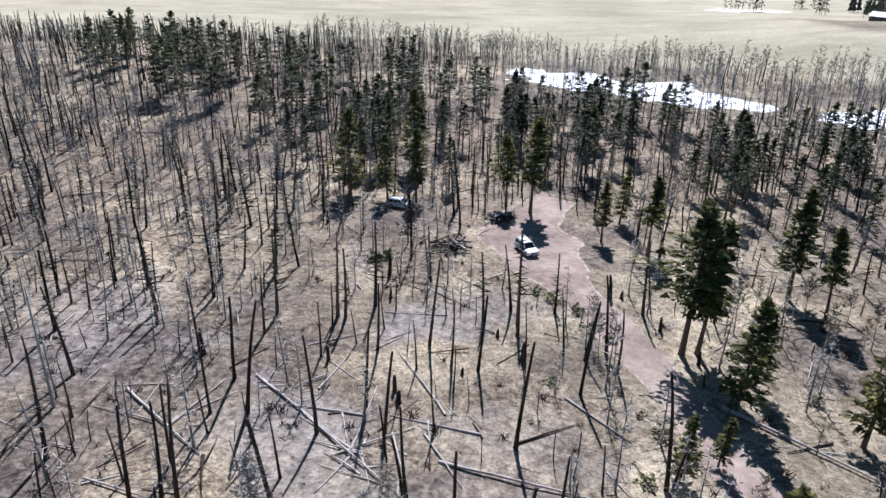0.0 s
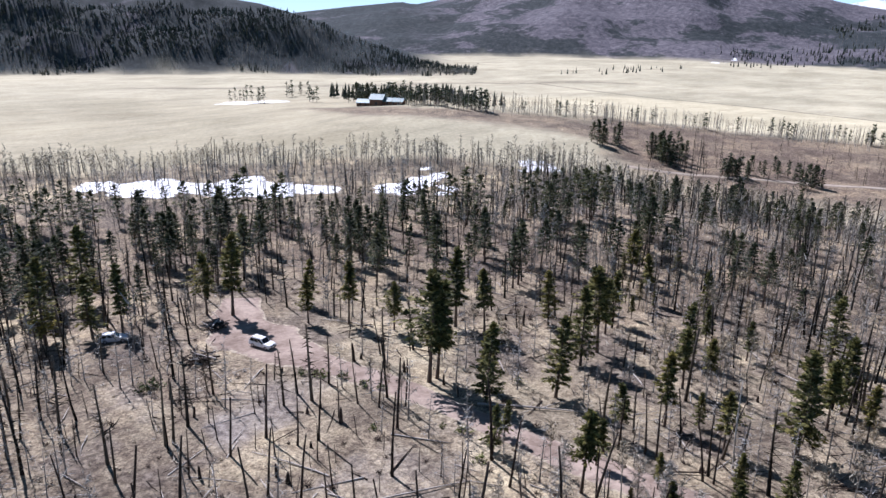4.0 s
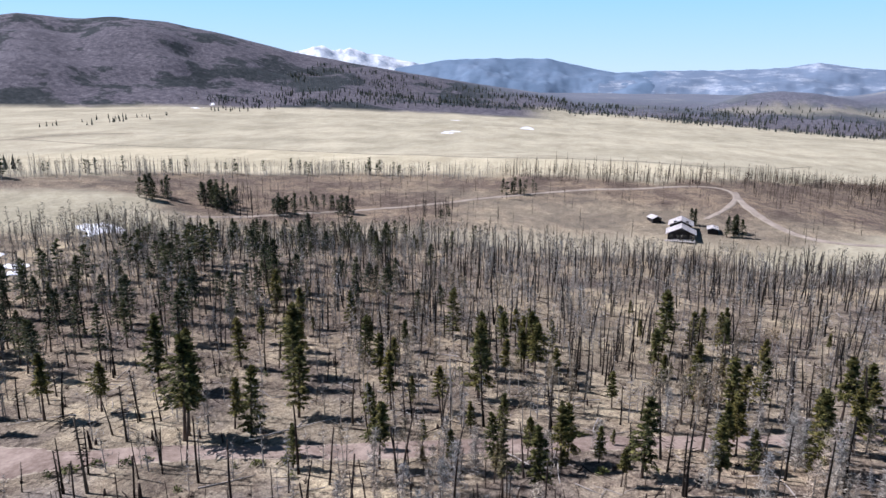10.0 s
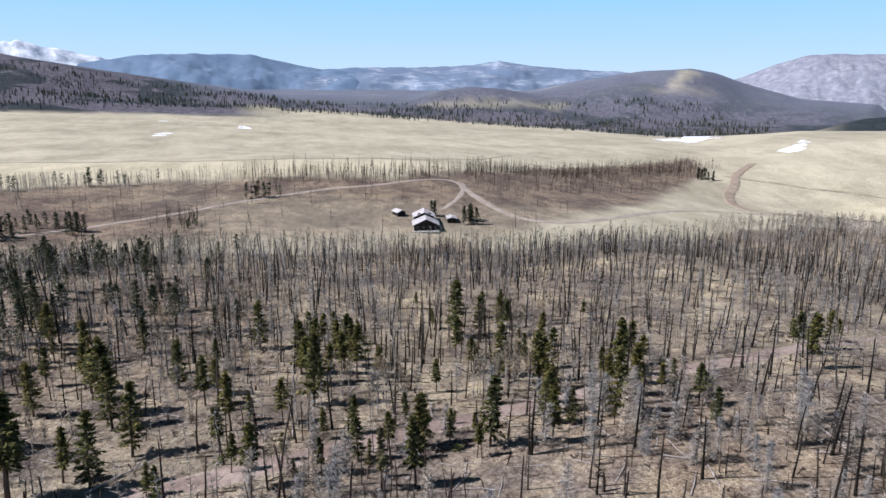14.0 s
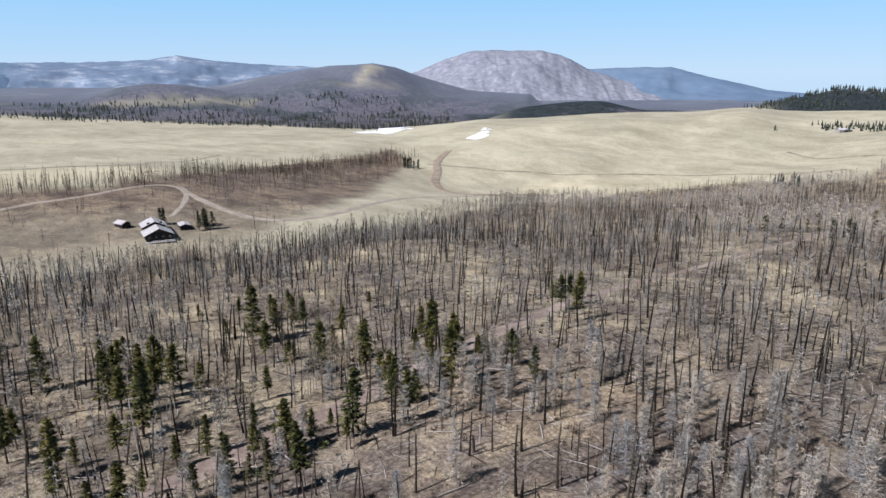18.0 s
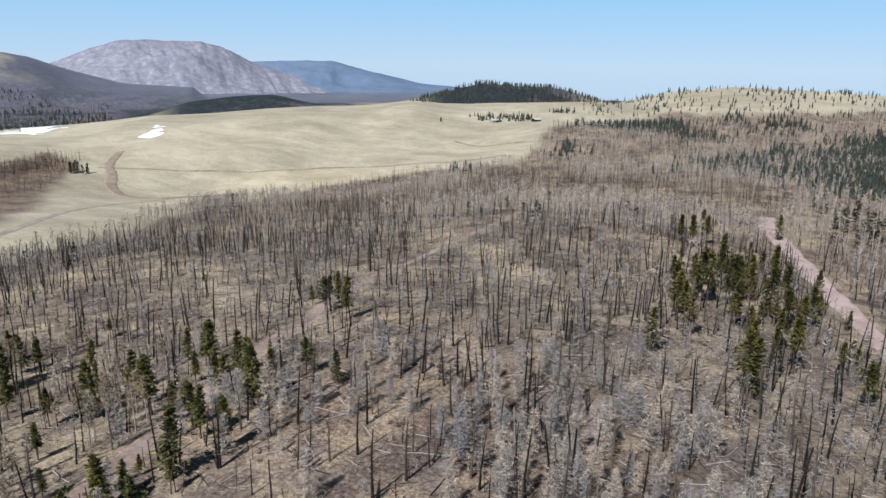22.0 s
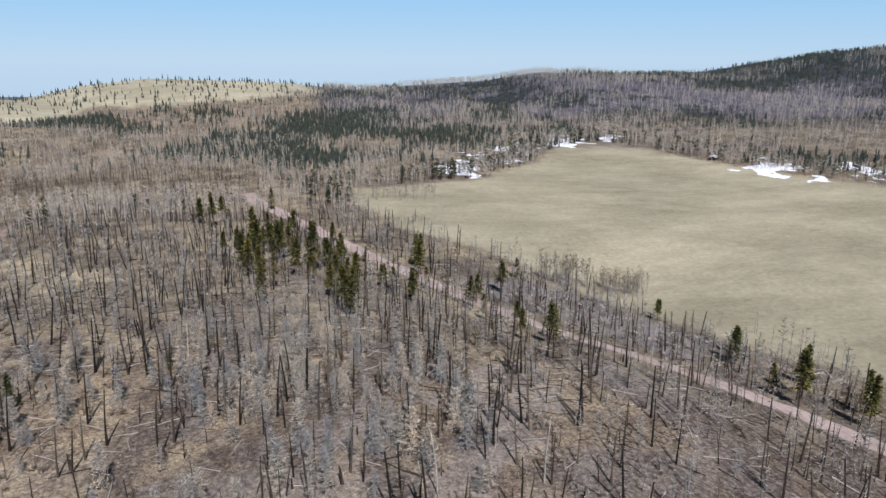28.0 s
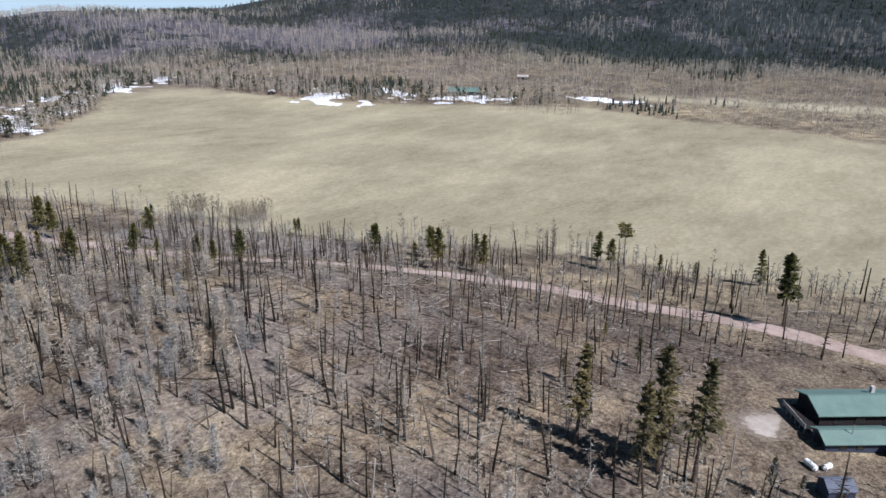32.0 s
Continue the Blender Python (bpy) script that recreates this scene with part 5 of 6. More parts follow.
def band(line, half, per_m, seed, bias=0.0):
    rng = np.random.default_rng(seed)
    pts = np.array(line, float)
    s = np.r_[0, np.cumsum(np.hypot(*np.diff(pts, axis=0).T))]
    t = rng.uniform(0, s[-1], int(s[-1] * per_m))
    d = np.clip(rng.normal(bias, half * 0.5, len(t)), -half, half)
    x, y = np.interp(t, s, pts[:, 0]), np.interp(t, s, pts[:, 1])
    return np.column_stack([x + rng.normal(0, half * 0.35, len(t)) + d, y + rng.normal(0, half * 0.35, len(t))])


def micro_stem():
    """A slim upright stem with a few steep limbs, one of a thicket."""
    sh = Shape()
    sh.tube([Vector((0, 0, 0)), Vector((rnd(-0.2, 0.2), rnd(-0.2, 0.2), 9.8))], [0.15, 0.05], 3, 0, False)
    for _ in range(9):
        z, a, r = rnd(3.5, 9), rnd(0, 6.3), rnd(0.3, 0.8)
        p = Vector((0, 0, z))
        sh.tri(p, p + Vector((0, 0, 0.3)), p + Vector((math.cos(a) * r, math.sin(a) * r, rnd(1.2, 2.4))), 1)
    return sh.arrays()


stems = [micro_stem() for _ in range(5)]
edge_row = band([(1500, 860), (1660, 480), (1960, -60), (1780, -420), (1540, -680), (1270, -720), (1140, -735), (1210, -900)], 60, 1.3, 25)
scatter("burnt_wood", stems, with_height(edge_row[::2], 9, 14, 25), (GREYWOOD, BROWNTWIGS), "burnt trunks along the edge of the eastern forest", "dead trees")
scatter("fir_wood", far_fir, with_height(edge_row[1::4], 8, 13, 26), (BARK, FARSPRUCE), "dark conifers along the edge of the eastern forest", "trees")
row = band(TREELINE[3:], 16, 4.4, 21)
row = row[np.random.default_rng(9).uniform(0, 1, len(row)) < patchy(row[:, 0], row[:, 1], 45, 76, 0.75)]
cut = row[:, 1] > 60
scatter("aspen_wood", stems, with_height(row[cut], 3.5, 11, 21), (ASPENBARK, BROWNTWIGS), "leafless aspens along the crest of the slope", "trees")
row_b = row[~cut][::2]
scatter("burnt_wood", tiny_snag, with_height(row_b, 3, 13, 22), (BURNTBARK, SNAGLIMBS), "burnt trunks along the crest of the slope", "dead trees")
hollow = sow((380, -470, 740, -90), 0.022, lambda x, y: inside(HOLLOW, x, y) > 0, 2.5, seed=23)
scatter("burnt_wood", tiny_snag, with_height(hollow, 4, 11, 23), (BURNTBARK, SNAGLIMBS), "burnt trunks standing in a dark hollow", "dead trees")
row_firs = band(TREELINE[2:9], 10, 0.15, 27)
scatter("fir_wood", tiny_fir, with_height(row_firs, 5, 11, 27), (BARK, SPRUCE, BARK), "dark conifers among the aspens on the crest", "trees")
rim = band([(-108, -350), (-195, -392), (-285, -470), (-345, -548), (-405, -592), (-446, -520), (-476, -400), (-515, -300), (-560, -180)], 34, 1.9, 28)
rim = rim[(inside(WEST_MEADOW, rim[:, 0], rim[:, 1]) < -3) & clear_of(rim[:, 0], rim[:, 1])]
scatter("fir_wood", tiny_fir, with_height(rim[::4], 7, 13, 28), (BARK, SPRUCE, BARK), "dark firs round the far side of the meadow", "trees")
rim = np.delete(rim, np.s_[::4], 0)
scatter("aspen_wood", tiny_grey, with_height(rim, 6, 11, 29), (ASPENBARK, TWIGS), "bare grey aspens round the far side of the meadow", "trees")
slope = sow((240, -150, 440, 250), 0.006, lambda x, y: (inside(BURNT_SLOPE, x, y) > 3) * patchy(x, y, 50, 73, 0.4), 3, seed=24)
scatter("burnt_wood", tiny_snag, with_height(slope, 4, 10, 24), (BURNTBARK, SNAGLIMBS), "scattered burnt trunks on the open slope", "dead trees")


def clump_of(cx, cy, rx, ry, n, low, high, seed):
    rng = np.random.default_rng(seed)
    a, r = rng.uniform(0, 6.3, n), np.sqrt(rng.uniform(0, 1, n))
    return np.column_stack([cx + rx * r * np.cos(a), cy + ry * r * np.sin(a), rng.uniform(low, high, n)])


slope_firs = np.vstack([clump_of(268, 224, 9, 9, 9, 8, 13, 1), clump_of(278, 192, 16, 10, 16, 7, 13, 2), clump_of(280, 157, 6, 7, 9, 6, 10, 3), clump_of(291, 128, 6, 5, 7, 6, 10, 4),
                        clump_of(300, 150, 12, 12, 8, 5, 10, 5), clump_of(376, 42, 4, 6, 4, 7, 11, 6), clump_of(372, 52, 1, 1, 1, 9, 10, 7), clump_of(303, 75, 8, 3, 4, 4, 7, 8),
                        clump_of(315, -75, 9, 5, 9, 6, 10, 9), clump_of(331, -58, 4, 2, 3, 7, 10, 10), clump_of(590, -400, 9, 12, 10, 9, 12, 11),
                        clump_of(262, 425, 12, 36, 34, 9, 15, 12), clump_of(257, 368, 8, 20, 20, 9, 14, 13), clump_of(264, 330, 9, 22, 16, 8, 14, 14), clump_of(290, 600, 14, 16, 7, 9, 14, 16), clump_of(254, 502, 4, 6, 4, 9, 14, 17),
                        clump_of(360, 47, 1, 1, 1, 10, 10.5, 18), clump_of(376, 35, 8, 6, 6, 6, 9, 19), clump_of(285, 200, 14, 6, 14, 7, 12, 20), clump_of(298, 140, 8, 9, 9, 5, 9, 21), clump_of(278, 160, 6, 5, 8, 7, 12, 22), clump_of(224, 560, 10, 30, 9, 8, 14, 15)])
hedge_firs = [tree_thing("fir_tree", "dark green conifer on an open slope", "tree", "conifers on the slope", *pine_shapes(10, 34, 8, c, 0.2, 0.75, 4, 0.75), "crown", (BARK,), (SPRUCE, BARK)) for c in (0.08, 0.14, 0.2)]
spread(hedge_firs, [tuple(p) for p in slope_firs[:88]])
scatter("fir_wood", tiny_fir, slope_firs[88:], (BARK, SPRUCE, BARK), "dark conifers standing on the open slope and by the far house", "trees")
far_dots = np.vstack([clump_of(960, 715, 170, 40, 26, 6, 11, 21), clump_of(1360, 700, 120, 60, 20, 7, 12, 22), clump_of(318, -842, 52, 16, 70, 5, 10, 23), clump_of(390, -797, 3, 3, 2, 6, 8, 24), clump_of(505, -955, 26, 14, 16, 4, 8, 27),
                      clump_of(260, -915, 22, 14, 26, 5, 9, 25)])
house_row = np.vstack([clump_of(300, 500, 12, 55, 50, 8, 14, 61), clump_of(288, 405, 12, 45, 48, 8, 14, 62), clump_of(284, 345, 9, 26, 22, 7, 13, 63)])
scatter("fir_wood", far_fir, house_row[clear_of(house_row[:, 0], house_row[:, 1])], (BARK, FARSPRUCE), "dark conifers in a row behind the far house", "trees")
hilltop = ring((164, 194), (980, 1290), 800, lambda x, y: patchy(x, y, 80, 74, 0.55), 3, 26)
scatter("pine_trees", far_fir, np.vstack([far_dots, with_height(hilltop, 4, 9, 26)]), (BARK, FARSPRUCE), "far scattered pines on dry grass", "trees")
grove = np.vstack([clump_of(-155, -152, 12, 7, 75, 5, 13, 31), clump_of(-177, -144, 15, 9, 135, 4, 10, 32), clump_of(-190, -60, 6, 20, 16, 5, 9, 33), clump_of(-205, 5, 6, 22, 26, 6, 11, 34),
                   clump_of(-530, -190, 30, 40, 120, 5, 9, 35), clump_of(-480, -300, 12, 25, 50, 5, 9, 36), clump_of(-118, -245, 12, 10, 24, 4, 7, 37), clump_of(-130, -330, 25, 30, 90, 5, 10, 38)])
scatter("aspen_grove", aspen_small, grove[:210], (GREYWOOD, GROVETWIGS), "thicket of leafless aspens at the meadow edge", "trees")
scatter("aspen_grove", stems + tiny_grey[:2], grove[210:], (GREYWOOD, GROVETWIGS), "leafless aspens standing in the grass", "trees")
cluster = np.vstack([clump_of(300, 82, 6, 5, 8, 8, 14, 51), clump_of(318, 78, 10, 8, 12, 6, 13, 52), clump_of(272, 182, 12, 16, 14, 8, 13, 53), clump_of(300, 190, 20, 16, 16, 7, 13, 54)])
scatter("burnt_wood", tiny_snag, cluster, (BURNTBARK, SNAGLIMBS), "burnt trunks in small groups on the open slope", "dead trees")
near_bare = [tree_thing("aspen_tree", "leafless pale aspen with upright limbs", "tree", "bare aspens", *aspen_shapes(10, 16, 11), "branchwork", (ASPENBARK,), (BROWNTWIGS,)) for _ in range(4)]
pale_aspens = np.vstack([clump_of(56, -14, 10, 8, 16, 7, 10, 41), clump_of(50, 12, 12, 9, 14, 6, 10, 42), clump_of(66, 44, 12, 10, 12, 6, 9, 43), clump_of(92, -40, 25, 18, 24, 6, 9, 44),
                         clump_of(112, 60, 30, 25, 30, 7, 10, 45), clump_of(25, 30, 4, 12, 8, 5, 8, 46), clump_of(45, 75, 10, 8, 8, 5, 8, 47), clump_of(20, 72, 3, 8, 5, 5, 7, 48)])
pale_aspens = pale_aspens[clear_of(pale_aspens[:, 0], pale_aspens[:, 1])]
spread(near_bare, [tuple(p) for p in pale_aspens])
settle()


# ---- fallen logs, stumps and brush ----
def log_shape(length, thick, stubs):
    sh = Shape()
    n = 6
    bx, bz = rnd(-0.02, 0.02) * length, rnd(-0.01, 0.012) * length
    pts = [Vector((length * (k / n - 0.5), bx * math.sin(3 * k / n) + rnd(-0.04, 0.04), bz * math.sin(3.1 * k / n) + thick * 0.7)) for k in range(n + 1)]
    sh.tube(pts, [thick * (1 - 0.65 * k / n) for k in range(n + 1)], 6)
    for _ in range(stubs):
        p = along(pts, rnd(0.25, 0.95))
        sh.twig(p, p + Vector((rnd(0, 0.5), rnd(-0.8, 0.8), rnd(-0.1, 0.8))) * rnd(0.5, 1.1), 0.03)
    return sh


def lay(ob, x0, y0, x1, y1, first):
    """Lay a log of length 10 from one point to another on the ground."""
    a, b_ = Vector((x0, y0, ground_at(x0, y0))), Vector((x1, y1, ground_at(x1, y1)))
    d = b_ - a
    s = d.length / 10
    m = Matrix.Translation((a + b_) / 2) @ d.to_track_quat("X", "Z").to_matrix().to_4x4() @ Matrix.Diagonal((s, max(s, 0.75), max(s, 0.75), 1))
    if first:
        ob.matrix_basis = m
    else:
        copy_thing(ob, m)


def log_thing(label, material, thick, stubs):
    ob = new("fallen_log", log_shape(10, thick, stubs).mesh("fallen_log", material))
    return tagged(ob, label, "log", "fallen logs")


pale_logs = [log_thing("bleached fallen log lying on the burnt ground", PALEWOOD, t, n) for t, n in ((0.15, 7), (0.12, 11), (0.17, 5), (0.11, 9))]
dark_logs = [log_thing("charred fallen log lying on the forest floor", CHAR, t, n) for t, n in ((0.18, 7), (0.14, 10), (0.2, 5))]
KNOWN_LOGS = [(-0.6, 83, 5, 78), (-14, 67, -7, 71), (-11.4, 58.4, -9, 66), (-18, 60.5, -8.4, 50.7), (-1.5, 53.3, 2.8, 44.4), (-4, 53, -2, 44), (-8.8, 55.3, -7.6, 50), (-7, 51, -6, 58),
              (-27, 52.6, -26.7, 60), (-33.5, 70, -27.7, 71.7), (-28, 43.5, -23.6, 45.6), (30.6, 58, 40, 49.4), (35.5, 53.6, 42, 53.2), (-12.5, 65.5, -7.4, 59.8), (-16, 114, -9, 112.5), (34, 97, 30, 104), (-137, 64, -140, 71), (-171, 52, -167, 60), (-164, 75, -166.5, 80), (-175, 82, -181, 88), (-46, -36, -55, -40), (-85, -44, -85, -33)]
rng = np.random.default_rng(77)
lines = [(q, False) for q in KNOWN_LOGS]
for cx, cy, rx, ry, n, dark in ((-6, 52, 26, 16, 46, 0.4), (10, 75, 22, 14, 14, 0.5), (-118, 5, 34, 55, 100, 0.7), (-60, -40, 40, 50, 50, 0.7), (60, 10, 40, 60, 40, 0.65), (0, -70, 60, 40, 40, 0.75), (60, 90, 50, 30, 20, 0.6)):
    for _ in range(n):
        x, y = cx + rx * rng.normal(0, 0.5), cy + ry * rng.normal(0, 0.5)
        a, ln = rng.uniform(0, 6.3), rng.uniform(3, 11)
        q = (x, y, x + math.cos(a) * ln, y + math.sin(a) * ln)
        mx, my = np.array([q[0], (q[0] + q[2]) / 2, q[2]]), np.array([q[1], (q[1] + q[3]) / 2, q[3]])
        if clear_of(mx, my).all():
            lines.append((q, rng.uniform() < dark))
seen = set()
for k, (q, dark) in enumerate(lines):
    ob = (dark_logs if dark else pale_logs)[k % (3 if dark else 4)]
    lay(ob, *q, ob not in seen)
    seen.add(ob)
flat = []
for _ in range(4):
    sh = Shape()
    sh.tube([Vector((-5, rnd(-0.3, 0.3), 0.25)), Vector((0, rnd(-0.3, 0.3), 0.3)), Vector((5, 0, 0.2))], [0.16, 0.13, 0.05], 4)
    for _ in range(3):
        p = Vector((rnd(-3, 5), 0, 0.3))
        sh.twig(p, p + Vector((rnd(0, 1), rnd(-1.5, 1.5), rnd(0, 1.2))), 0.05)
    flat.append(sh.arrays())
twiggy = sow((-175, -200, 200, 170), 0.055, lambda x, y: wood_here(x, y) * patchy(x, y, 30, 81, 0.35), 1.5, seed=31)
half = len(twiggy) // 2
scatter("fallen_wood", flat, with_height(twiggy[:half], 2, 7, 31), (PALEWOOD,), "small bleached fallen trunks strewn over the ground", "fallen wood", 0.0)
scatter("fallen_wood", flat, with_height(twiggy[half:], 2, 7, 32), (CHAR,), "small charred fallen trunks strewn over the ground", "fallen wood", 0.0)


def brush_shape(n, high, width=0.28):
    sh = Shape()
    for _ in range(n):
        a, r = rnd(0, 6.3), rnd(0, 2.5)
        p = Vector((math.cos(a) * r, math.sin(a) * r, 0))
        sh.twig(p, p + Vector((rnd(-1, 1) * 4, rnd(-1, 1) * 4, rnd(0.5, 1) * high)), width)
    return sh.arrays()


brush = [brush_shape(9, 6) for _ in range(4)]
bush_spots = sow((-165, -200, 200, 200), 0.09, lambda x, y: wood_here(x, y) * patchy(x, y, 14, 82, 0.25), 1.0, seed=33)
third = len(bush_spots) // 3
scatter("dead_brush", brush, with_height(bush_spots[:third], 0.6, 1.8, 33), (TWIGS,), "low grey dead brush on the forest floor", "brush")
scatter("dead_brush", brush, with_height(bush_spots[third:2 * third], 0.5, 1.5, 34), (BROWNTWIGS,), "low brown dead brush on the forest floor", "brush")
char_spots = sow((-175, -170, 130, 130), 0.035, lambda x, y: wood_here(x, y) * patchy(x, y, 16, 83, 0.3), 2.2, seed=37)
tangle = [brush_shape(15, 5, 0.24) for _ in range(4)]
scatter("dead_brush", tangle, with_height(char_spots, 0.8, 2.6, 37), (CHAR,), "charred tangles of brush and roots on the forest floor", "brush")
scatter("dry_grass", brush, with_height(bush_spots[2 * third:], 0.35, 0.8, 35), (plain("dry_straw", (0.36, 0.31, 0.19), (0.58, 0.52, 0.36), 1.0),), "tufts of dry straw-coloured grass", "grass")


def slash_pile(label, x, y, reach, dark_share, seed):
    """A heap of cut and burnt logs thrown across one another, with brush on top."""
    random.seed(seed)
    root = tagged(new("slash_pile"), label, "log pile")
    root.matrix_basis = pose(x, y, ground_at(x, y), 0, 0, rnd(0, 360))
    meshes = [log_shape(10, 0.3, 8).mesh("log", m) for m in (CHAR, CHAR, GREYWOOD, PALEWOOD)]
    for k in range(22):
        ob = new("log", meshes[0 if rnd(0, 1) < dark_share else 2 + k % 2])
        ob.parent = root
        d, a, ln = rnd(0, 0.55) * reach, rnd(0, 6.3), rnd(0.22, 0.5)
        high = 0.15 + 1.1 * (1 - d / reach) * rnd(0.2, 1)
        ob.matrix_basis = pose(d * math.cos(a), d * math.sin(a), high, 0, rnd(-12, 12), rnd(0, 360)) @ Matrix.Diagonal((ln, 0.55, 0.55, 1))
    v, f, m = brush_shape(70, 5, 0.12)
    me = grid_mesh("brush", v * np.array([0.16 * reach, 0.16 * reach, 0.3]), f)
    me.materials.append(CHAR)
    new("brush", me).parent = root


slash_pile("dark heap of burnt logs and brush beside the clearing", 1.9, 98.4, 4.2, 0.75, 401)
slash_pile("small heap of charred slash near the parked cars", 10.4, 111.9, 3.0, 0.6, 402)


def stump_shape(height):
    sh = Shape()
    pts = [Vector((0, 0, -0.3)), Vector((0.02, 0, 0.25)), Vector((rnd(-0.08, 0.08), rnd(-0.08, 0.08), height * 0.6)), Vector((rnd(-0.15, 0.15), rnd(-0.15, 0.15), height))]
    sh.tube(pts, [0.32, 0.22, 0.18, 0.1], 7)
    return sh


stumps = [tagged(new("stump", stump_shape(h).mesh("stump", CHAR)), "charred broken stump of a burnt tree", "stump", "charred stumps") for h in (1.0, 1.8, 2.6)]
spots = sow((-120, -90, 80, 110), 0.008, lambda x, y: wood_here(x, y), 3, seed=36)[:110]
for k, (x, y) in enumerate([(7, 71.3), (-4, 58.8), (1.8, -80.5)] + [tuple(p) for p in spots]):
    if k < 3:
        stumps[k].matrix_basis = place(x, y, 1)
    else:
        copy_thing(stumps[k % 3], place(x, y, rnd(0.7, 1.3)))

# green shrubs among the dead wood
SHRUB = leafy("shrub_leaves", (0.05, 0.06, 0.02), (0.11, 0.125, 0.045), (0.2, 0.21, 0.09))


def shrub_shape():
    sh = Shape()
    for _ in range(26):
        a, r = rnd(0, 6.3), rnd(0, 1)
        p = Vector((math.cos(a) * r, math.sin(a) * r, rnd(0.1, 0.9) * (1.2 - r)))
        for _ in range(4):
            c = p + Vector((rnd(-1, 1), rnd(-1, 1), rnd(-1, 1))) * 0.25
            sh.tri(c, c + Vector((rnd(-1, 1), rnd(-1, 1), rnd(-0.3, 1))) * 0.35, c + Vector((rnd(-1, 1), rnd(-1, 1), rnd(-0.3, 1))) * 0.35)
    for _ in range(5):
        sh.twig(Vector((0, 0, -0.1)), Vector((rnd(-0.6, 0.6), rnd(-0.6, 0.6), 0.7)), 0.03, 1)
    return sh


shrubs = [tagged(new("shrub", shrub_shape().mesh("shrub", SHRUB, BARK)), "low olive-green juniper shrub", "shrub", "green shrubs") for _ in range(3)]
low = [(15, 82, 1.3), (17.5, 79, 1.1), (13, 84, 0.9), (18.5, 74.5, 0.9), (20, 72, 0.8), (-9, 92, 1.4), (-7, 93, 1.1), (21, 54, 1.0), (20, 57, 0.7), (22.5, 50, 0.9), (18, 47, 0.8), (60, 70, 0.9),
       (12, 62, 0.6), (40, 62, 0.8), (70, 30, 0.9), (34, 40, 0.8), (26, 2, 1.0), (25, 14, 1.1), (40, 5, 0.8), (62, -55, 0.9), (-8, 120, 0.9), (-16, 126, 0.8), (-100, -118, 0.9), (-106, -112, 0.8)]
for k, (x, y, s) in enumerate(low):
    m = place(x, y, s)
    if k < 3:
        shrubs[k].matrix_basis = m
    else:
        copy_thing(shrubs[k % 3], m)


# ---- vehicles and buildings ----
def part(name, bm, material, parent, label=""):
    """Link a bmesh as one mesh object under a thing or a part."""
    me = bpy.data.meshes.new(name)
    bmesh.ops.recalc_face_normals(bm, faces=bm.faces)
    bm.to_mesh(me)
    bm.free()
    me.materials.append(material)
    ob = new(name, me)
    ob.parent = parent
    return tagged(ob, label)


def box(x0, y0, z0, x1, y1, z1, bevel=0.0):
    bm = bmesh.new()
    bmesh.ops.create_cube(bm, size=1.0, matrix=Matrix.Translation(((x0 + x1) / 2, (y0 + y1) / 2, (z0 + z1) / 2)) @ Matrix.Diagonal((x1 - x0, y1 - y0, z1 - z0, 1)))
    if bevel:
        bmesh.ops.bevel(bm, geom=bm.edges[:], offset=bevel, segments=2, affect="EDGES")
    return bm


def prism(profile, axis, low, high, bevel=0.0):
    """A profile of (a, z) points drawn out along x or y from low to high."""
    bm = bmesh.new()
    def at(u, a, z):
        return (u, a, z) if axis == "x" else (a, u, z)
    front, back = [bm.verts.new(at(low, a, z)) for a, z in profile], [bm.verts.new(at(high, a, z)) for a, z in profile]
    bm.faces.new(front)
    bm.faces.new(back[::-1])
    for k in range(len(profile)):
        j = (k + 1) % len(profile)
        bm.faces.new((front[k], front[j], back[j], back[k]))
    if bevel:
        bmesh.ops.bevel(bm, geom=bm.edges[:], offset=bevel, segments=2, affect="EDGES")
    return bm


def slab(corners, thick):
    """A flat board on four corners, thick downwards."""
    bm = bmesh.new()
    top = [bm.verts.new(c) for c in corners]
    low_ = [bm.verts.new((c[0], c[1], c[2] - thick)) for c in corners]
    bm.faces.new(top)
    bm.faces.new(low_[::-1])
    for k in range(len(corners)):
        j = (k + 1) % len(corners)
        bm.faces.new((top[k], low_[k], low_[j], top[j]))
    return bm


def drum(r, length, axis, where, sides=20, bevel=0.0):
    bm = bmesh.new()
    turn_ = Euler((0, radians(90), 0)).to_matrix().to_4x4() if axis == "x" else Euler((radians(90), 0, 0)).to_matrix().to_4x4() if axis == "y" else Matrix()
    bmesh.ops.create_cone(bm, cap_ends=True, segments=sides, radius1=r, radius2=r, depth=length, matrix=Matrix.Translation(where) @ turn_)
    if bevel:
        bmesh.ops.bevel(bm, geom=[e for e in bm.edges if len(e.link_faces) == 2 and any(len(f.verts) > 4 for f in e.link_faces)], offset=bevel, segments=3, affect="EDGES")
    return bm


WHITEPAINT = plain("white_car_paint", (0.70, 0.71, 0.72), (0.8, 0.81, 0.82), 1.5, 0.25, relief=0.0, spec=0.6)
SILVERPAINT = plain("silver_car_paint", (0.42, 0.45, 0.5), (0.55, 0.58, 0.63), 1.5, 0.3, 0.4, relief=0.0, spec=0.6)
DARKGLASS = plain("dark_glass", (0.012, 0.015, 0.018), (0.03, 0.034, 0.04), 1.0, 0.08, relief=0.0, spec=0.8)
RUBBER = plain("tyre_rubber", (0.015, 0.015, 0.015), (0.035, 0.035, 0.035), 4.0, 0.85)
RIM = plain("alloy_rim", (0.4, 0.4, 0.42), (0.55, 0.55, 0.57), 3.0, 0.35, 0.8, relief=0.0)
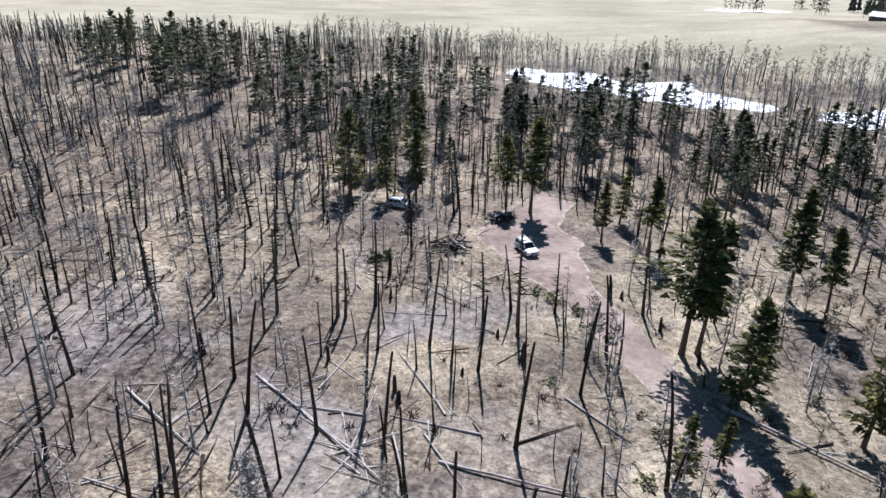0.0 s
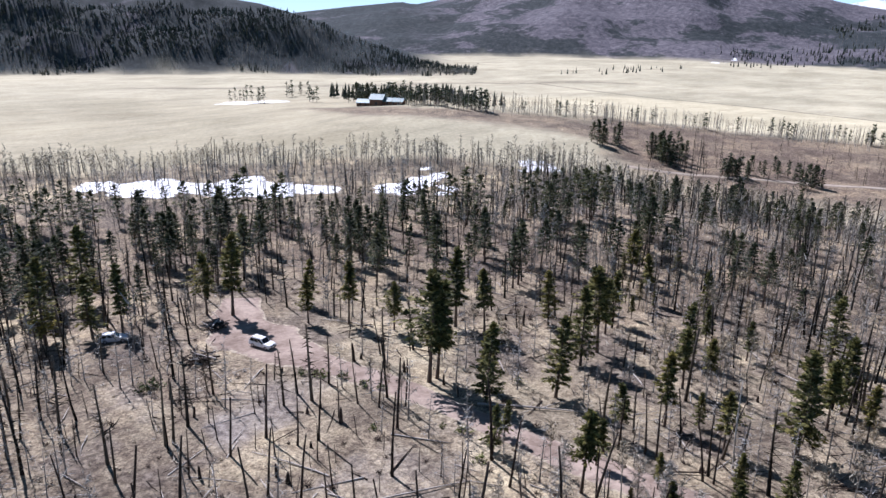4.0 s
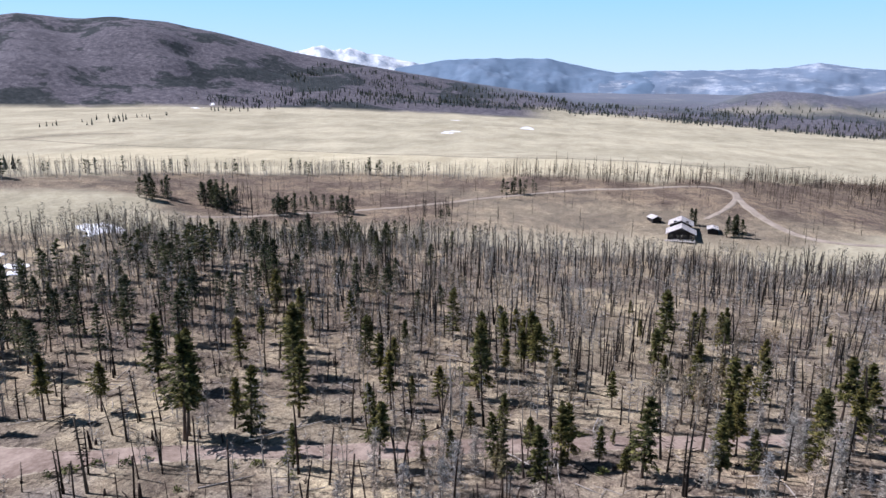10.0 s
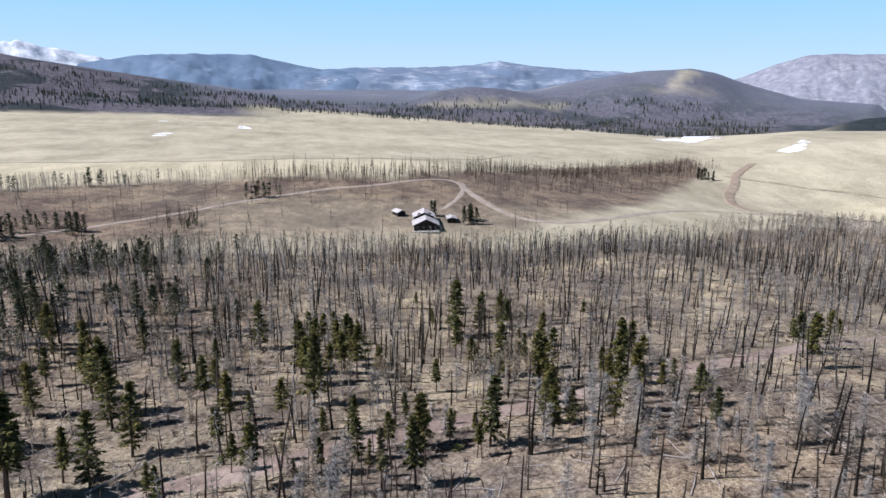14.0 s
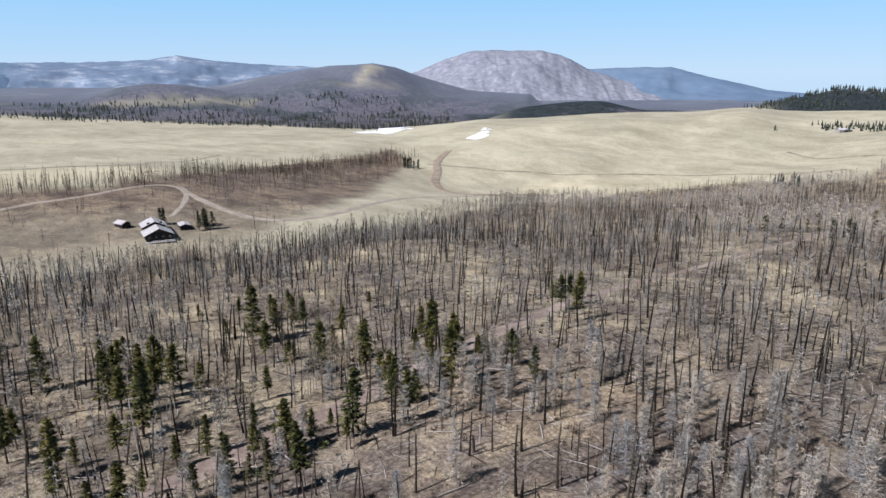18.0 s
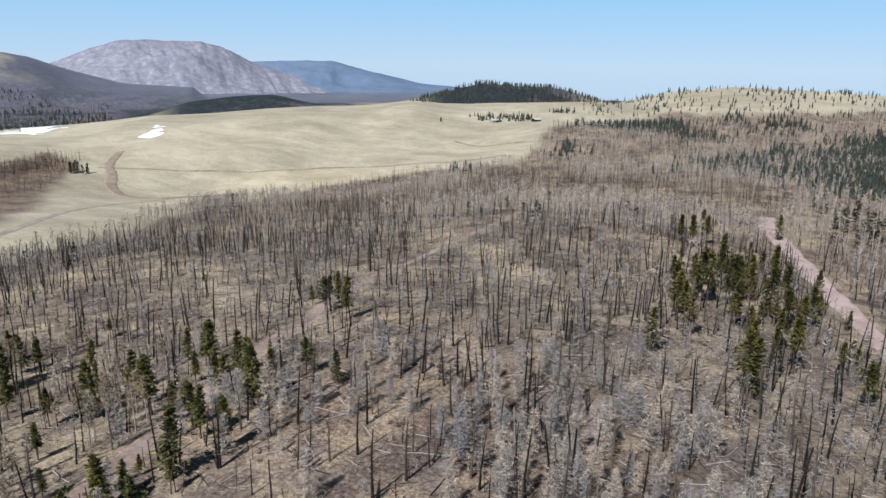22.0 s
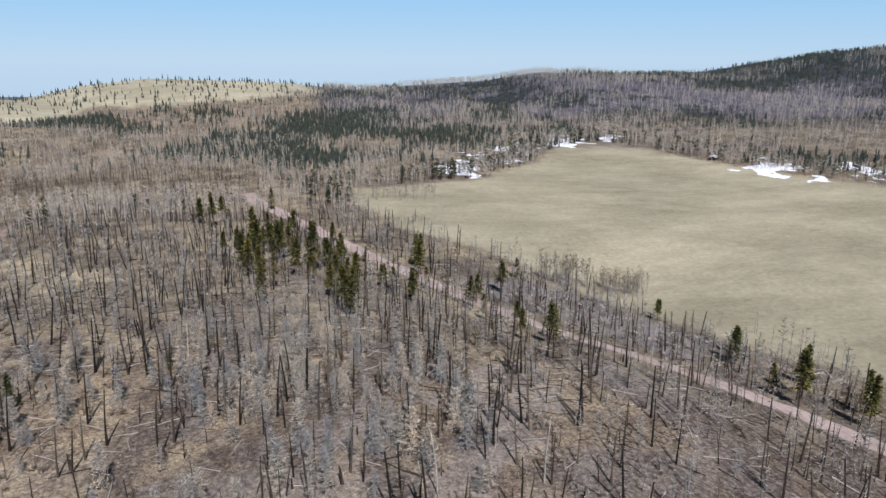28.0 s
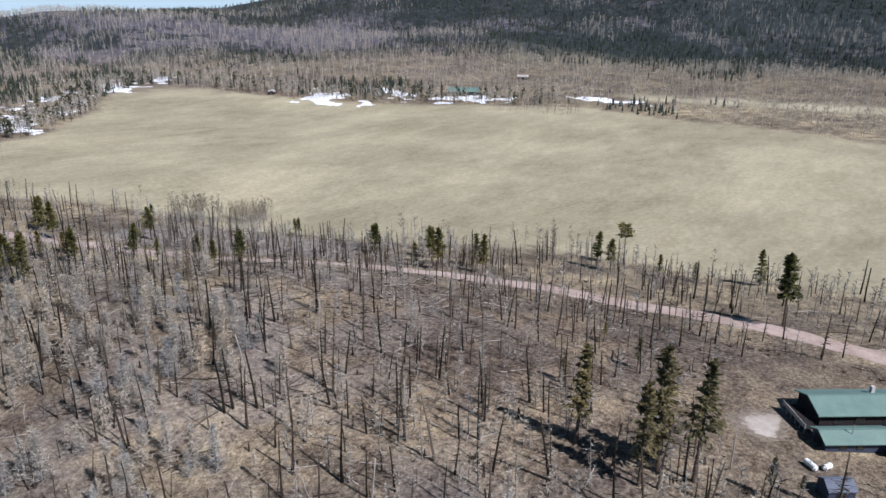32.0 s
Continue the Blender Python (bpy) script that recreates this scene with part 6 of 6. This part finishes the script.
BLACKTRIM = plain("black_trim", (0.02, 0.02, 0.02), (0.05, 0.05, 0.05), 3.0, 0.6)
LAMPGLASS = plain("lamp_glass", (0.6, 0.62, 0.65), (0.75, 0.77, 0.8), 3.0, 0.15, relief=0.0, spec=0.8)
TAILRED = plain("tail_lamp_red", (0.25, 0.01, 0.01), (0.4, 0.02, 0.02), 3.0, 0.2, relief=0.0)


def car(name, label, paint, long_, profile, cabin, truck=False):
    """A car whose nose points along +x, wheels on z = 0. profile and cabin: side outlines of body and glasshouse."""
    root = tagged(new(name), label, "car")
    body = part("body", prism(profile, "y", -0.93, 0.93, 0.07), paint, root)
    low_, high_ = min(z for _, z in cabin), max(z for _, z in cabin)
    bm = prism(cabin, "y", -0.88, 0.88, 0.05)
    for v in bm.verts:
        v.co.y *= 1 - 0.16 * (v.co.z - low_) / (high_ - low_)
    part("cabin", bm, paint, root)
    (ax, _), (bx, _), (cx, _), (dx, _) = cabin
    z0, z1 = low_ + 0.07, high_ - 0.1
    def at_side(x, z, s):
        return (x, s * (0.885 * (1 - 0.16 * (z - low_) / (high_ - low_)) + 0.012), z)
    for s in (-1, 1):
        cuts = [0.03, 0.36, 0.68, 0.97]
        for u, w in zip(cuts, cuts[1:]):
            lo = [ax + (dx - ax) * (u + 0.015), ax + (dx - ax) * (w - 0.015)]
            hi = [bx + (cx - bx) * (u + 0.015), bx + (cx - bx) * (w - 0.015)]
            bm = bmesh.new()
            vs = [bm.verts.new(p) for p in (at_side(lo[0] + 0.04, z0, s), at_side(lo[1] - 0.04, z0, s), at_side(hi[1], z1, s), at_side(hi[0], z1, s))]
            f = bm.faces.new(vs)
            bmesh.ops.solidify(bm, geom=[f], thickness=0.01)
            part("side_window", bm, DARKGLASS, root)
    for name_, x0, x1, z_a, z_b, off in (("windscreen", dx, cx, low_ + 0.05, high_ - 0.06, 0.035), ("rear_window", ax, bx, low_ + 0.12, high_ - 0.1, -0.035)):
        bm = bmesh.new()
        k0, k1 = (z_a - low_) / (high_ - low_), (z_b - low_) / (high_ - low_)
        xa, xb = x0 + (x1 - x0) * k0 + off, x0 + (x1 - x0) * k1 + off
        vs = [bm.verts.new(p) for p in ((xa, -0.76, z_a), (xa, 0.76, z_a), (xb, 0.66, z_b), (xb, -0.66, z_b))]
        bmesh.ops.solidify(bm, geom=[bm.faces.new(vs)], thickness=0.015)
        part(name_, bm, DARKGLASS, root)
    h = long_ / 2
    for x in (-h * 0.6, h * 0.62):
        for s in (-1, 1):
            wheel = new("wheel")
            wheel.parent = root
            wheel.location = (x, s * 0.84, 0.37)
            part("tyre", drum(0.37, 0.25, "y", (0, 0, 0), 24, 0.04), RUBBER, wheel)
            part("rim", drum(0.23, 0.27, "y", (0, 0, 0), 14, 0.02), RIM, wheel)
    part("front_bumper", box(h - 0.12, -0.88, 0.35, h + 0.06, 0.88, 0.6, 0.05), BLACKTRIM, root)
    part("rear_bumper", box(-h - 0.06, -0.88, 0.38, -h + 0.12, 0.88, 0.62, 0.05), BLACKTRIM, root)
    part("grille", box(h - 0.02, -0.5, 0.64, h + 0.03, 0.5, 0.86, 0.02), BLACKTRIM, root)
    part("number_plate", box(h + 0.05, -0.16, 0.42, h + 0.075, 0.16, 0.52), LAMPGLASS, root)
    for s in (-1, 1):
        part("headlight", box(h - 0.07, s * 0.7 - 0.17, 0.68, h + 0.025, s * 0.7 + 0.17, 0.86, 0.03), LAMPGLASS, root)
        part("tail_light", box(-h - 0.02, s * 0.8 - 0.09, 0.75, -h + 0.06, s * 0.8 + 0.09, 1.05, 0.02), TAILRED, root)
        part("wing_mirror", box(dx - 0.5, s * 1.0 - 0.1, 1.02, dx - 0.32, s * 1.0 + 0.1, 1.2, 0.03), BLACKTRIM, root)
        part("roof_rail", box(bx + 0.15, s * 0.66 - 0.02, high_ + 0.01, cx - 0.15, s * 0.66 + 0.02, high_ + 0.07, 0.01), BLACKTRIM, root)
    return root


suv = car("suv", "white suv with dark windows parked on the dirt road", WHITEPAINT, 4.8,
          [(-2.4, 0.32), (2.4, 0.32), (2.42, 0.8), (2.3, 0.98), (1.25, 1.1), (-2.36, 1.12), (-2.42, 0.85)], [(-2.32, 1.08), (-2.02, 1.76), (0.3, 1.78), (1.15, 1.06)])
suv.matrix_basis = pose(13.3, 98.4, ground_at(13.3, 98.4) + 0.12, 0, 0, -69)
wagon = car("parked_car", "silver car parked in the shade under pines", SILVERPAINT, 4.7,
            [(-2.35, 0.3), (2.35, 0.3), (2.37, 0.75), (2.25, 0.92), (1.15, 1.02), (-2.3, 1.04), (-2.37, 0.8)], [(-2.2, 1.0), (-1.75, 1.6), (0.2, 1.62), (1.05, 0.98)])
wagon.matrix_basis = pose(-6.5, 115.5, ground_at(-6.5, 115.5), 0, 0, -20)

GREENROOF = plain("green_metal_roof", (0.1, 0.165, 0.142), (0.15, 0.232, 0.2), 0.25, 0.55, 0.0, relief=0.0, spec=0.5)
TEALROOF = plain("teal_metal_roof", (0.06, 0.14, 0.145), (0.1, 0.21, 0.21), 0.4, 0.5, 0.0, relief=0.0, spec=0.5)
PALEROOF = plain("pale_metal_roof", (0.4, 0.37, 0.35), (0.58, 0.545, 0.52), 0.3, 0.6, 0.0, relief=0.0)
# dark timber, blackened further for the shade under the eaves
LOGWALL = plain("dark_timber_with_shade", (0.014, 0.013, 0.014), (0.04, 0.035, 0.034), 1.0, 0.85, stretch=(0.4, 0.4, 4), spec=0.1)
BROWNWALL = plain("brown_log_wall", (0.10, 0.05, 0.032), (0.19, 0.10, 0.06), 1.0, 0.8, stretch=(0.4, 0.4, 4))
NAVYWALL = plain("dark_blue_siding", (0.03, 0.038, 0.065), (0.06, 0.07, 0.105), 1.0, 0.7, stretch=(0.4, 0.4, 4))
GREYBOARD = plain("weathered_deck_boards", (0.24, 0.22, 0.2), (0.4, 0.37, 0.34), 1.0, 0.85, stretch=(0.5, 4, 4))
WHITEMETAL = plain("white_painted_steel", (0.72, 0.72, 0.70), (0.84, 0.84, 0.82), 1.2, 0.4, relief=0.0)
CONCRETE = plain("pale_gravel_pad", (0.42, 0.39, 0.36), (0.56, 0.53, 0.49), 0.6, 0.95, relief=0.05)


def house(name, label, category, x, y, turn_, length, width, eave, ridge, wall_mat, roof_mat, openings=(), over=0.6, seams=0.9, chimney=None, base=None):
    """A gabled building: ridge along its own x. openings: (side, from, sill, width, height, kind); sides: n, s along the ridge, e, w the gables."""
    root = tagged(new(name), label, category)
    L, Wd = length / 2, width / 2
    root.matrix_basis = pose(x, y, ground_at(x, y) if base is None else base, 0, 0, turn_)
    low_, t = -2.0, 0.2
    for s in (-1, 1):
        part("wall", box(-L, s * Wd - t * (s > 0), low_, L, s * Wd + t * (s < 0), eave), wall_mat, root)
        gable = [(-Wd + t, low_), (Wd - t, low_), (Wd - t, eave), (0, ridge - 0.12), (-Wd + t, eave)]
        part("gable_wall", prism(gable, "x", s * L - t * (s > 0), s * L + t * (s < 0)), wall_mat, root)
    drop_ = (ridge - eave) / Wd
    for s in (-1, 1):
        plane = part("roof_panel", slab([(-L - over, 0, ridge + 0.12), (L + over, 0, ridge + 0.12), (L + over, s * (Wd + over), eave + 0.12 - over * drop_), (-L - over, s * (Wd + over), eave + 0.12 - over * drop_)], 0.16), roof_mat, root)
        k = int(2 * (L + over) / seams) if seams else 0
        for j in range(k + 1):
            u = -L - over + 0.05 + j * (2 * (L + over) - 0.1) / max(k, 1)
            part("seam", slab([(u - 0.03, 0, ridge + 0.17), (u + 0.03, 0, ridge + 0.17), (u + 0.03, s * (Wd + over), eave + 0.17 - over * drop_), (u - 0.03, s * (Wd + over), eave + 0.17 - over * drop_)], 0.06), roof_mat, plane)
    part("ridge_cap", slab([(-L - over, -0.18, ridge + 0.16), (L + over, -0.18, ridge + 0.16), (L + over, 0.18, ridge + 0.16), (-L - over, 0.18, ridge + 0.16)], 0.05), roof_mat, root)
    for side, along_, sill, w, h, kind_ in openings:
        if side in "ns":
            s = 1 if side == "n" else -1
            frame_ = box(along_ - w / 2 - 0.08, s * Wd - 0.03, sill - 0.08, along_ + w / 2 + 0.08, s * Wd + 0.05 * s, sill + h + 0.08)
            pane = box(along_ - w / 2, s * Wd - 0.02, sill, along_ + w / 2, s * Wd + 0.07 * s, sill + h)
        else:
            s = 1 if side == "e" else -1
            frame_ = box(s * L - 0.03, along_ - w / 2 - 0.08, sill - 0.08, s * L + 0.05 * s, along_ + w / 2 + 0.08, sill + h + 0.08)
            pane = box(s * L - 0.02, along_ - w / 2, sill, s * L + 0.07 * s, along_ + w / 2, sill + h)
        op = part(kind_, frame_, LOGWALL, root)
        part("pane" if kind_ == "window" else "door_leaf", pane, DARKGLASS if kind_ == "window" else LOGWALL, op)
    if chimney:
        cx, cy, top = chimney
        part("chimney", box(cx - 0.35, cy - 0.35, eave, cx + 0.35, cy + 0.35, top, 0.03), CONCRETE, root)
    return root


# the green-roofed house and its yard
AX = math.degrees(math.atan2(0.8, -0.6))
ux, uy, nx_, ny_ = -0.6, 0.8, 0.8, 0.6
hz = ground_at(-112, 98)
house("house", "timber house with a low green metal roof and a deck", "house", -115.9, 104.2, AX, 19, 8, 3.1, 4.5, LOGWALL, GREENROOF,
      [("s", -6, 0.9, 1.6, 1.2, "window"), ("s", -2, 0.9, 1.6, 1.2, "window"), ("s", 3, 0.0, 1.0, 2.05, "door"), ("w", -2.2, 0.9, 1.6, 1.2, "window"), ("w", 1.6, 0.05, 2.0, 2.0, "window")],
      0.75, 0, (3, 1.6, 5.4), hz)
garage = house("garage", "attached garage with dark blue walls and a green metal roof", "garage", -103.8, 104.8, AX, 12, 4.6, 2.5, 3.5, NAVYWALL, GREENROOF,
               [("w", 0.2, 0.0, 2.4, 2.1, "door"), ("s", -3, 1.0, 1.2, 1.0, "window"), ("s", 0, 1.0, 1.2, 1.0, "window")], 0.6, 0, None, hz + 0.2)
part("vent_pipe", drum(0.08, 1.8, "z", (-1.0, -1.0, 4.2), 10), GREYBOARD, garage)
house("shed_roofed_porch", "small green-roofed lean-to beside the garage", "porch", -100.2 + ux * 10.0, 107.0 + uy * 5.5, AX, 4.5, 3.4, 2.1, 2.7, LOGWALL, GREENROOF, (), 0.4, 0, None, hz)
deck = tagged(new("deck"), "raised wooden deck with a rail along the gable of the house", "deck")
deck.matrix_basis = pose(-106.6, 95.8, hz, 0, 0, AX - 90)
# boards take the near-black timber to stand for the roof's shade
for k in range(14):
    part("board", box(-4.2 + k * 0.6, -1.3, 1.5, -4.2 + k * 0.6 + 0.58, 1.3, 1.56), LOGWALL, deck, "board darkened for roof shade")
for k in range(6):
    part("post", box(-4.2 + k * 1.65, -1.3, -0.9, -4.05 + k * 1.65, -1.15, 2.5), GREYBOARD, deck)
for z in (2.0, 2.4):
    part("rail", box(-4.2, -1.32, z, 4.2, -1.2, z + 0.09), GREYBOARD, deck)
for k in range(5):
    part("rail_panel", box(-4.02 + k * 1.65, -1.26, 1.6, -4.02 + k * 1.65 + 1.46, -1.21, 2.36), GREYBOARD, deck)
shed = house("shed", "small dark blue shed with a barn roof", "shed", -85.6, 104.6, AX, 4.2, 3.4, 2.0, 3.0, NAVYWALL, plain("grey_blue_shingles", (0.08, 0.095, 0.13), (0.15, 0.165, 0.2), 2.0, 0.8), [("s", 0, 0.0, 1.6, 1.9, "door")], 0.25, 0)


def tank(name, label, x, y, turn_, length, r, z):
    root = tagged(new(name), label, "tank")
    root.matrix_basis = pose(x, y, ground_at(x, y) + z, 0, 0, turn_)
    part("shell", drum(r, length, "x", (0, 0, r + 0.2), 24, r * 0.45), WHITEMETAL, root)
    part("dome", drum(0.16, 0.2, "z", (0, 0, 2 * r + 0.25), 14, 0.03), WHITEMETAL, root)
    for s in (-1, 1):
        part("leg", box(s * length * 0.3 - 0.08, -r * 0.7, -0.2, s * length * 0.3 + 0.08, r * 0.7, 0.25 + r * 0.3), GREYBOARD, root)


tank("propane_tank", "white propane tank on low feet in the yard", -91.0, 100.2, 50, 2.7, 0.5, 0)
tank("storage_tank", "short white tank lying in the yard", -92.3, 102.5, 150, 1.9, 0.5, 0)
PALEGROUND = road_material("pale_ground", (0.3, 0.26, 0.22), (0.4, 0.355, 0.305), (0.5, 0.45, 0.4), (0.22, 0.18, 0.14))


def gravel_patch(poly, seed):
    """A trodden pale patch whose edge frays into the soil round it."""
    xs, ys = [p[0] for p in poly], [p[1] for p in poly]
    x, y = np.meshgrid(np.arange(min(xs) - 5, max(xs) + 5, 0.5), np.arange(min(ys) - 5, max(ys) + 5, 0.5), indexing="ij")
    deep = inside(poly, x, y) / 2.5 + fbm(x, y, 4, seed, 4) * 3
    z = land(x, y) + np.where(deep > -0.8, 0.05, -0.25)
    faces = lattice(*x.shape)
    keep = (deep.ravel()[faces] > -1.0).any(1)
    me = grid_mesh("gravel_patch", np.stack([x, y, z], -1).reshape(-1, 3), faces[keep][:, ::-1])
    edge = me.attributes.new("edge", "FLOAT", "POINT")
    edge.data.foreach_set("value", np.clip(0.6 - 0.3 * deep.ravel(), 0.0, 0.7).astype(np.float32))
    me.polygons.foreach_set("use_smooth", np.ones(len(me.polygons), bool))
    me.materials.append(PALEGROUND)
    tagged(new("gravel_patch", me), "pale trodden gravel beside the house", "gravel", kind="structure")


gravel_patch([(-98.9, 87.6), (-104.8, 88.4), (-109, 93), (-104, 95), (-98, 94.5), (-96, 91)], 9)
yard_pole = tagged(new("pole"), "thin bare pole standing in the yard", "pole")
sh = Shape()
sh.tube([Vector((0, 0, -0.4)), Vector((0.05, 0, 4.5)), Vector((0.0, 0.1, 9.0))], [0.13, 0.1, 0.05], 7)
yard_pole.matrix_basis = pose(-82.2, 89.7, ground_at(-82.2, 89.7))
pole_mesh = new("shaft", sh.mesh("shaft", GREYWOOD))
pole_mesh.parent = yard_pole

# the dark house on the burnt slope
house("house", "dark timber house with a pale roof on the burnt slope", "house", 308, -48, -8, 12, 13, 3.2, 6.2, LOGWALL, PALEROOF,
      [("w", -5, 1.0, 1.6, 1.4, "window"), ("w", -2, 1.0, 1.6, 1.4, "window"), ("w", 1.5, 1.0, 1.6, 1.4, "window"), ("w", 4.8, 1.0, 1.6, 1.4, "window"), ("w", 0, 4.3, 1.8, 1.2, "window"), ("s", -3, 1.0, 1.6, 1.3, "window"), ("s", 3, 0, 1.0, 2.05, "door")],
      1.1, 1.2, None, ground_at(305, -48) + 0.4)
house("house_wing", "upper wing of the dark house with a pale roof", "house", 321, -49.5, -8, 12, 11, 5.2, 7.6, LOGWALL, PALEROOF, [("w", -3, 6.3, 1.4, 0.9, "window"), ("w", 3, 6.3, 1.4, 0.9, "window")], 1.0, 1.2, None, ground_at(305, -48) + 0.4)
house("outbuilding", "low pale-roofed outbuilding behind the dark house", "shed", 334, -37, 20, 7, 5, 2.2, 3.4, LOGWALL, PALEROOF, [("w", 0, 0, 2.4, 2.0, "door")], 0.5, 1.2)
house("carport", "low pale-roofed carport beside the dark house", "shed", 322, -66, -8, 9, 5, 2.2, 2.9, LOGWALL, PALEROOF, (), 0.5, 1.2)
house_deck = tagged(new("deck"), "pale deck rail before the dark house", "deck")
house_deck.matrix_basis = pose(300, -46.5, ground_at(303, -47), 0, 0, -8)
part("floor_boards", box(-1.6, -7.5, 0.1, 1.6, 7.5, 0.3), GREYBOARD, house_deck)
part("rail", box(-1.65, -7.5, 1.15, -1.5, 4.0, 1.32), WHITEMETAL, house_deck)
for k in range(6):
    part("post", box(-1.65, -7.4 + k * 2.25, -1.0, -1.5, -7.25 + k * 2.25, 1.2), WHITEMETAL, house_deck)

# the teal-roofed house by the row of firs
house("house", "brown log house with teal metal roofs beside firs", "house", 240, 392, 125, 9, 9, 4.5, 7.5, BROWNWALL, TEALROOF, [("s", -2, 1, 1.5, 1.4, "window"), ("s", 2, 1, 1.5, 1.4, "window"), ("n", 0, 1, 1.5, 1.4, "window")], 0.6, 1.2)
house("house_wing", "low wing with a teal metal roof", "house", 234.5, 400, 125, 9, 7, 2.6, 4.6, BROWNWALL, TEALROOF, [("n", -2, 1, 1.4, 1.0, "window"), ("n", 2, 1, 1.4, 1.0, "window")], 0.6, 1.2)
house("house_wing", "long low wing with a teal metal roof", "house", 246.5, 382.5, 125, 13, 7, 2.6, 4.6, BROWNWALL, TEALROOF, [("n", -4, 1, 1.4, 1.0, "window"), ("n", 0, 1, 1.4, 1.0, "window"), ("n", 4, 1, 1.4, 1.0, "window")], 0.6, 1.2)
# far buildings round the western meadow
house("barn", "green-roofed barn at the far edge of the meadow", "barn", -566, -288, 118, 30, 11, 3.4, 6.6, LOGWALL, GREENROOF, [("n", -8, 1, 2, 1.4, "window"), ("n", 6, 0, 3, 2.4, "door")], 0.8, 1.5)
house("barn_porch", "small green gable before the barn", "porch", -559, -284, 28, 6, 6, 3.4, 5.8, LOGWALL, GREENROOF, (), 0.6, 1.5)
house("cabin", "small dark cabin among firs and snow", "cabin", -285, -478, 30, 13, 7, 2.5, 4.2, LOGWALL, plain("snowy_brown_roof", (0.15, 0.13, 0.12), (0.5, 0.49, 0.5), 0.4, 0.8), [("n", -2, 0.9, 1.3, 1.1, "window"), ("n", 2, 0, 1, 2.05, "door")], 0.6, 1.5)
house("cabin", "low dark hut at the edge of the meadow", "cabin", -449, -432, 45, 12, 6, 2.4, 3.6, LOGWALL, PALEROOF, [("n", 0, 0, 2.2, 2, "door")], 0.5, 1.5)
house("cabin", "pale-roofed cabin on the wooded slope", "cabin", -707, -302, 110, 12, 7, 2.8, 4.6, LOGWALL, PALEROOF, [("n", 0, 0.9, 1.5, 1.2, "window")], 0.5, 1.5)
house("farm_shed", "low grey farm shed among far trees", "shed", 322, -826, 60, 16, 8, 2.6, 4.4, GREYBOARD, PALEROOF, [("n", 0, 0, 4, 3, "door")], 0.6, 2)
house("farm_shed", "small grey farm shed among far trees", "shed", 268, -834, 60, 10, 7, 2.6, 4.4, LOGWALL, PALEROOF, [("n", 0, 0, 3, 2.6, "door")], 0.6, 2)
